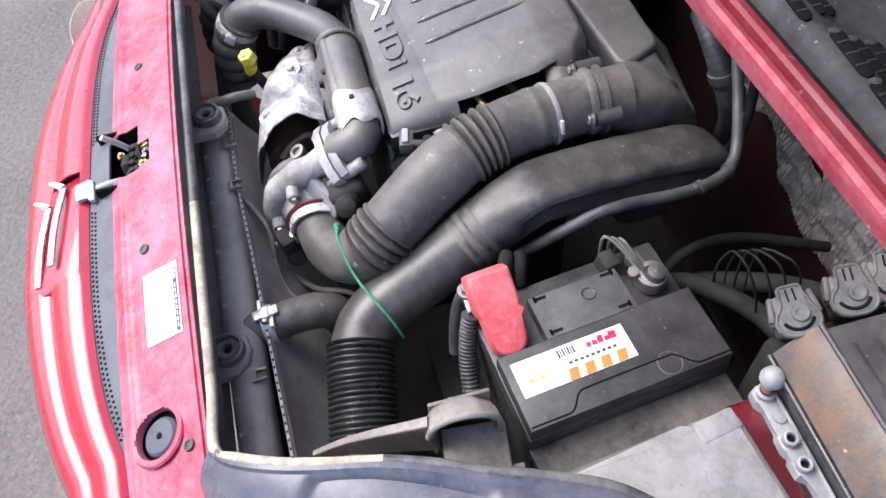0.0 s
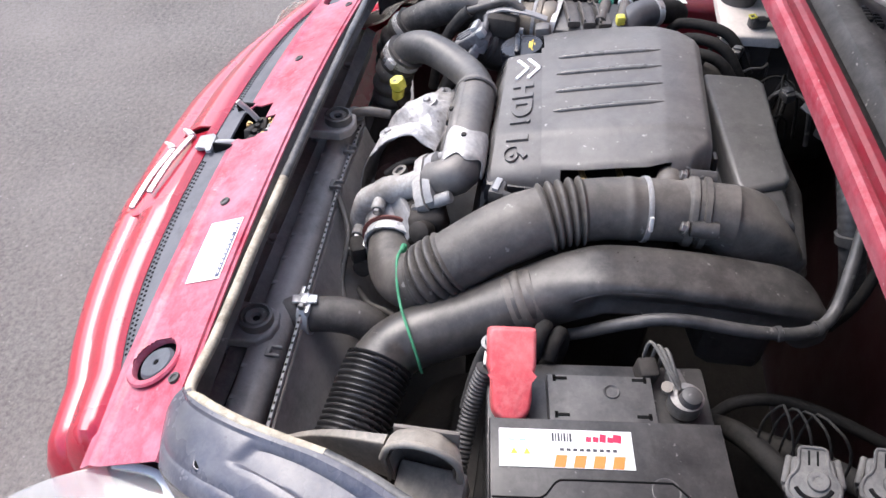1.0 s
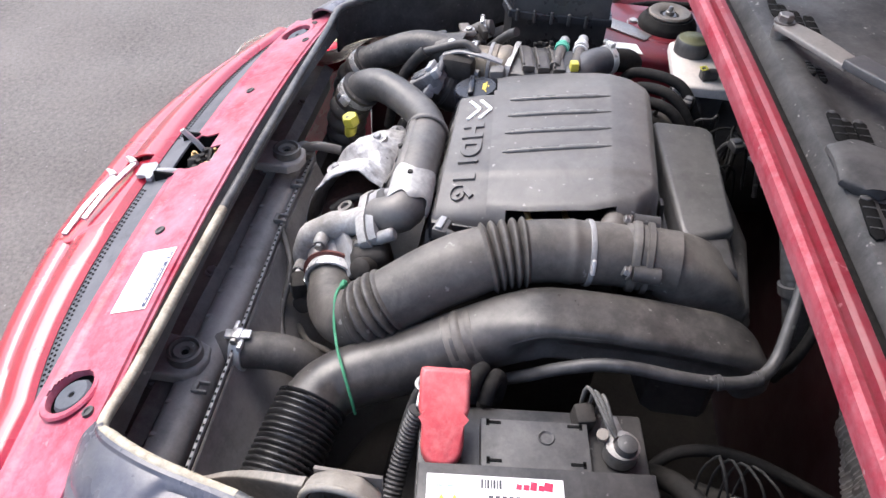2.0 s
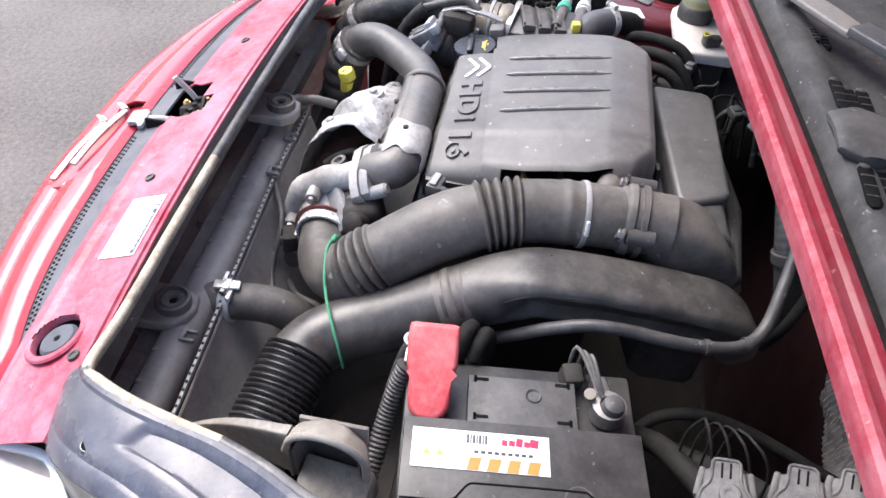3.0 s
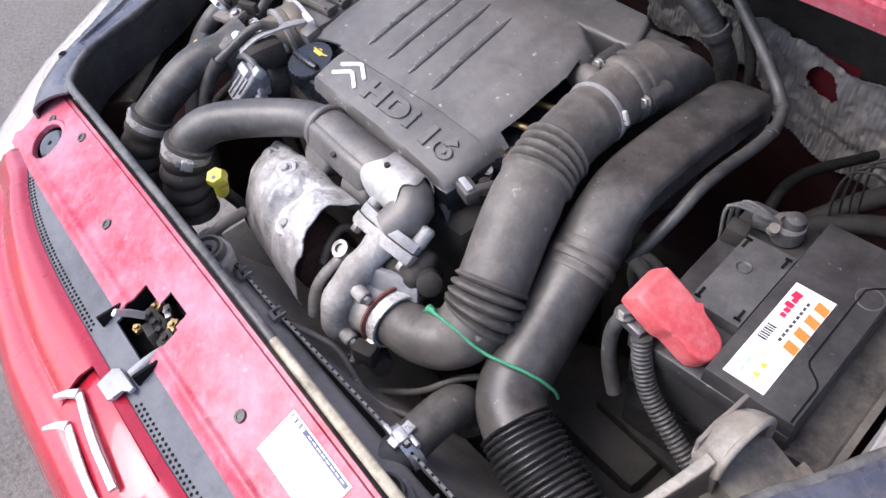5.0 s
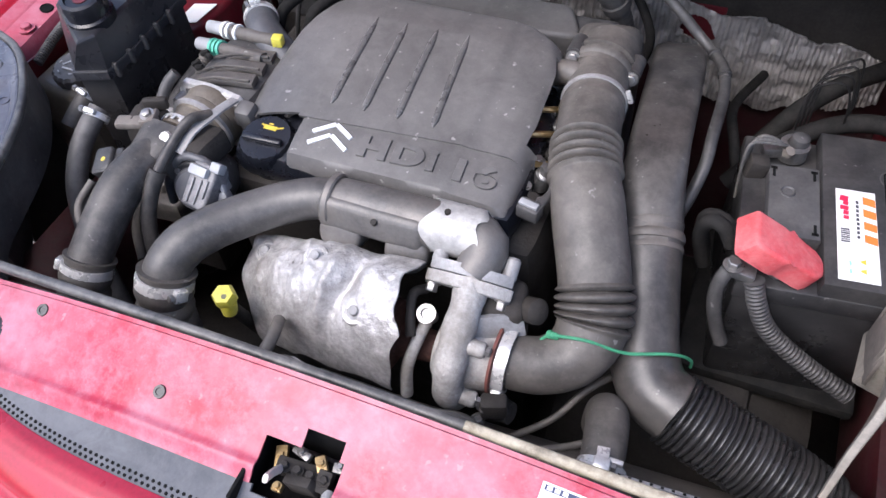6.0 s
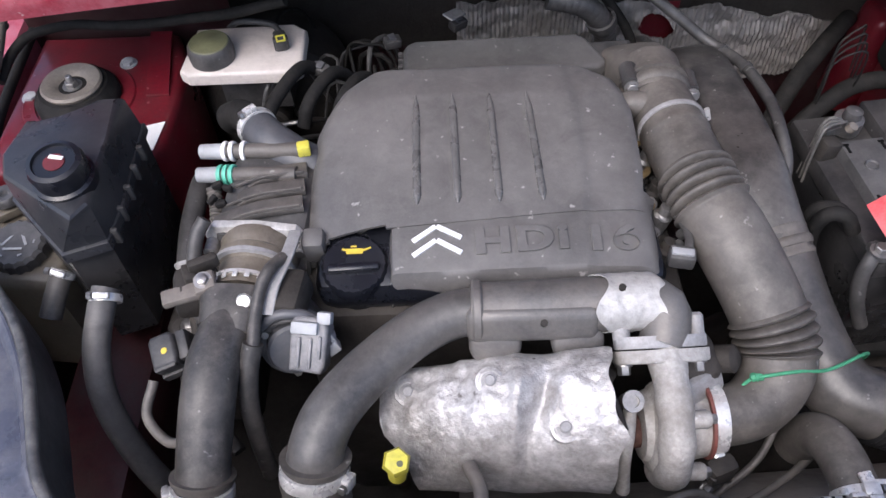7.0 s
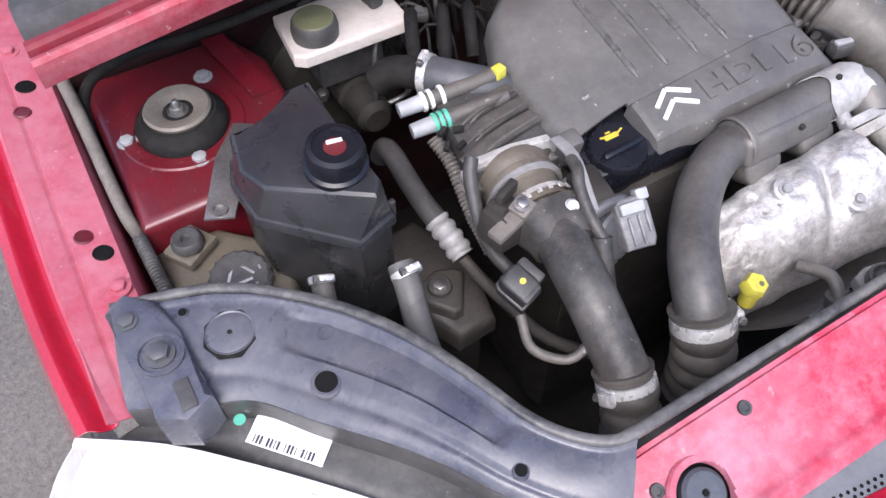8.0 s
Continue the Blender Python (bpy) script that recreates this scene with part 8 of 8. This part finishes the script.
th = thing("tank_hose", "dusty rubber hose with a crimped clip at the coolant tank", "rubber hose", (-0.58, 0.44, 0.85), "small hoses")
b = bm_()
tube(b, [(-0.572, 0.455, 0.895), (-0.578, 0.435, 0.885), (-0.585, 0.41, 0.868)], 0.012, seg=16)
part("hose", b, RUBBER, th)
clamp_band("hose_clip", (-0.573, 0.452, 0.893), (-0.3, -0.8, -0.5), 0.0125, 0.008, th, (0.3, -0.2, 1))
hh = thing("heater_hose", "grey rubber hose with a steel clip dipping into the bay", "rubber hose", (-0.49, 0.36, 0.8), "small hoses")
b = bm_()
tube(b, [(-0.502, 0.408, 0.924), (-0.506, 0.382, 0.912), (-0.512, 0.350, 0.884), (-0.510, 0.318, 0.840), (-0.490, 0.285, 0.775), (-0.45, 0.25, 0.70)], 0.0140, 0.0145, seg=20)
part("hose", b, mat("grey_rubber", (0.060, 0.057, 0.055), 0.55, vary=0.2, scale=16, bump=0.15, dust=DUST, dust_amount=0.5), hh)
clamp_band("hose_clip", (-0.501, 0.398, 0.920), (0, -0.85, -0.4), 0.0150, 0.008, hh, (0.2, -0.4, 1))

acl = thing("refrigerant_line", "dusty black hose with a crimped alloy collar", "hose", (-0.43, 0.45, 0.86), "small hoses")
b = bm_()
tube(b, [(-0.436, 0.588, 0.880), (-0.434, 0.578, 0.902), (-0.4335, 0.556, 0.9085), (-0.4352, 0.520, 0.906), (-0.4353, 0.488, 0.9015), (-0.4323, 0.452, 0.895)], 0.0125, seg=18)
part("hose", b, BLACK, acl)
b = bm_()
corrugated(b, [(-0.4328, 0.458, 0.896), (-0.429, 0.438, 0.888), (-0.425, 0.415, 0.876)], 0.0130, 0.013, 0.002, seg=22)
part("collar", b, ALLOY, acl, "crimped alloy collar")
b = bm_()
tube(b, [(-0.425, 0.413, 0.873), (-0.418, 0.385, 0.862), (-0.410, 0.35, 0.858), (-0.395, 0.30, 0.85), (-0.36, 0.26, 0.84)], 0.007, seg=12)
part("pipe", b, DARK, acl)
MOUNT = mat("grimy_mount_metal", (0.050, 0.045, 0.041), 0.55, 0.1, vary=0.4, scale=14, bump=0.5, dust=(0.115, 0.10, 0.088), dust_amount=0.6, dust_scale=16)
mount = thing("engine_mount", "dark engine mount bracket with a bolt", "engine mount", (-0.456, 0.42, 0.78))
b = bm_()
prism(b, [(-0.486, 0.440), (-0.478, 0.535), (-0.420, 0.545), (-0.385, 0.460), (-0.405, 0.372), (-0.456, 0.368)], 0.766, 0.800, 0.012, seg=3)
part("bracket", b, MOUNT, mount)
b = bm_()
box(b, (-0.435, 0.455, 0.69), (0.07, 0.11, 0.16), 0.012)
part("foot", b, DARK, mount)
b = bm_()
prism(b, [(-0.480, 0.428), (-0.472, 0.445), (-0.440, 0.456), (-0.416, 0.448), (-0.408, 0.436), (-0.438, 0.388), (-0.450, 0.386)], 0.79, 0.815, 0.006, seg=3, taper=0.9)
lugm = part("raised_lug", b, MOUNT, mount)
b = bm_()
lathe(b, [(0.0, 0.001), (0.014, 0.001), (0.0155, -0.001)], (-0.447, 0.428, 0.8155), (0, 0, 1), 22)
part("seat", b, DARK, lugm)
b = bm_()
bolt(b, (-0.447, 0.428, 0.8155), 0.0085, 0.008)
part("bolt", b, STEEL, mount)

br = thing("brake_reservoir", "milky white brake fluid reservoir with an olive cap", "reservoir", (-0.40, 0.79, 0.85))
b = bm_()
prism(b, [(-0.478, 0.755), (-0.466, 0.745), (-0.33, 0.745), (-0.322, 0.754), (-0.322, 0.83), (-0.34, 0.845), (-0.47, 0.84)], 0.931, 0.948, 0.005, seg=3)
part("tank", b, CREAM, br)
b = bm_()
prism(b, [(-0.44, 0.78), (-0.35, 0.78), (-0.35, 0.83), (-0.44, 0.83)], 0.86, 0.93, 0.006)
part("neck", b, BLACK, br)
b = bm_()
lathe(b, [(0.0285, 0.0), (0.0285, 0.012), (0.0275, 0.021), (0.0255, 0.0235), (0, 0.0235)], (-0.438, 0.778, 0.948), (0, 0, 1), 40, lambda k, z: 0.001 * math.cos(k * math.pi) if 0.001 < z < 0.02 else 0)
part("cap_rim", b, BLACK, br)
b = bm_()
lathe(b, [(0.0252, 0.0237), (0.0240, 0.0250), (0.012, 0.0250), (0.010, 0.0265), (0.0, 0.0265)], (-0.438, 0.778, 0.948), (0, 0, 1), 32)
part("cap_top", b, OLIVE, br, "olive cap top")
b = bm_()
box(b, (-0.352, 0.797, 0.956), (0.016, 0.028, 0.015), 0.003, (0, 0, 14))
box(b, (-0.350, 0.790, 0.958), (0.019, 0.010, 0.018), 0.002, (0, 0, 14))
plugy = part("level_plug", b, BLACK, br, "black level plug with a yellow rim")
b = bm_()
for dx, dy, w, d in ((0, -0.0045, 0.012, 0.0022), (0, 0.0045, 0.012, 0.0022), (-0.0050, 0, 0.0022, 0.011), (0.0050, 0, 0.0022, 0.011)):
    box(b, (0, 0, 0), (w, d, 0.0016), 0.0004, m=pose(-0.3485, 0.7865, 0.9675, 10, 0, 14) @ pose(dx, dy, 0))
part("yellow_rim", b, YELLOW, plugy, "yellow rim")
b = bm_()
tube(b, [(-0.354, 0.808, 0.958), (-0.360, 0.820, 0.962), (-0.380, 0.829, 0.962), (-0.41, 0.835, 0.960), (-0.43, 0.85, 0.94)], 0.004, seg=10)
part("level_lead", b, BLACK, br)
br.location += V(0.001, -0.0315, 0.004)
servo = thing("brake_servo", "dark brake servo and master cylinder below the reservoir", "brake servo", (-0.39, 0.83, 0.80))
b = bm_()
lathe(b, [(0, -0.10), (0.10, -0.09), (0.11, -0.02), (0.108, 0.0), (0.104, 0.003), (0.09, 0.03), (0, 0.04)], (-0.39, 0.83, 0.80), (0, -1, 0), 36)
part("drum", b, DARK, servo)
b = bm_()
lathe(b, [(0, -0.03), (0.03, -0.03), (0.03, 0.05), (0.026, 0.055), (0.026, 0.10), (0.018, 0.11), (0, 0.11)], (-0.39, 0.80, 0.83), (0, -1, 0), 24)
part("master_cylinder", b, DARK, servo)
for y, z in ((0.735, 0.842), (0.705, 0.838)):
    b = bm_()
    tube(b, [(-0.372, y, z), (-0.345, y - 0.004, z + 0.008), (-0.325, y + 0.02, z - 0.01), (-0.31, y + 0.06, z - 0.05)], 0.0035, seg=8)
    part("brake_pipe", b, STEEL, servo)
for dx in (-0.04, 0.04):
    b = bm_()
    bolt(b, (-0.39 + dx, 0.792, 0.815), 0.008, 0.010, (0, -1, 0))
    part("nut", b, STEEL, servo)

# Bonnet release cable on the bulkhead and the stay beside the wing.
b = bm_()
tube(b, [(-0.722, 0.74, 0.930), (-0.714, 0.785, 0.942), (-0.690, 0.808, 0.953), (-0.634, 0.816, 0.960), (-0.582, 0.804, 0.965), (-0.521, 0.791, 0.975), (-0.46, 0.775, 0.992), (-0.40, 0.76, 1.008), (-0.33, 0.75, 1.03)], 0.0065, seg=14)
single("bulkhead_cable", b, MATTBLACK, "thick black cable clipped along the bulkhead", "cable", "bay cables")
b = bm_()
tube(b, [(-0.716, 0.605, 0.870), (-0.723, 0.626, 0.898), (-0.724, 0.675, 0.925), (-0.724, 0.760, 0.950), (-0.727, 0.832, 0.975), (-0.732, 0.923, 1.0), (-0.734, 1.00, 1.04), (-0.72, 1.02, 1.17)], 0.0075, seg=14)
single("bonnet_stay", b, BROWN, "grimy dark rod rising beside the wing to hold the bonnet", "bonnet stay")
b = bm_()
tube(b, [(-0.732, 0.98, 0.905), (-0.731, 0.90, 0.908), (-0.729, 0.80, 0.905), (-0.726, 0.71, 0.900), (-0.722, 0.65, 0.885), (-0.715, 0.62, 0.86)], 0.007, seg=14)
single("wing_loom", b, MATTBLACK, "thick taped black loom along the wing", "cable", "bay cables")
b = bm_()
corrugated(b, [(-0.716, 0.50, 0.878), (-0.718, 0.55, 0.890), (-0.720, 0.60, 0.896)], 0.007, 0.004, 0.0012, seg=10)
single("wing_conduit", b, BLACK, "thin corrugated conduit beside the wing", "cable", "bay cables")

# Information sticker on the front panel.
st = thing("panel_sticker", "white information sticker with a dark blue band on the front panel", "sticker", (0.24, 0.095, 0.945))


def st_f(u, v, lift=0.0012):
    x, y = lerp(0.198, 0.2865, u), lerp(0.076, 0.1195, v)
    return x - 0.002 * (1 - v), y, slam_z(x - 0.002 * (1 - v), y) + lift + 0.004 * math.exp(-(((y - 0.05) / 0.006) ** 2))


part("paper", sheet(bm_(), st_f, 10, 6, 0.0006), WHITE, st)
b = bm_()
sheet(b, lambda u, v: st_f(0.03 + 0.94 * u, 0.86 + 0.10 * v, 0.0017), 8, 1, 0.0004)
part("band", b, NAVY, st, "dark blue band")
b = bm_()
for i in range(3):
    sheet(b, lambda u, v: st_f(0.05 + 0.075 * i + 0.05 * u, 0.875 + 0.07 * v, 0.0021), 1, 1, 0.0003)
for i in range(8):
    sheet(b, lambda u, v: st_f(0.32 + 0.078 * i + 0.055 * u, 0.90 + 0.025 * v, 0.0021), 1, 1, 0.0003)
part("white_print", b, WHITE, st)
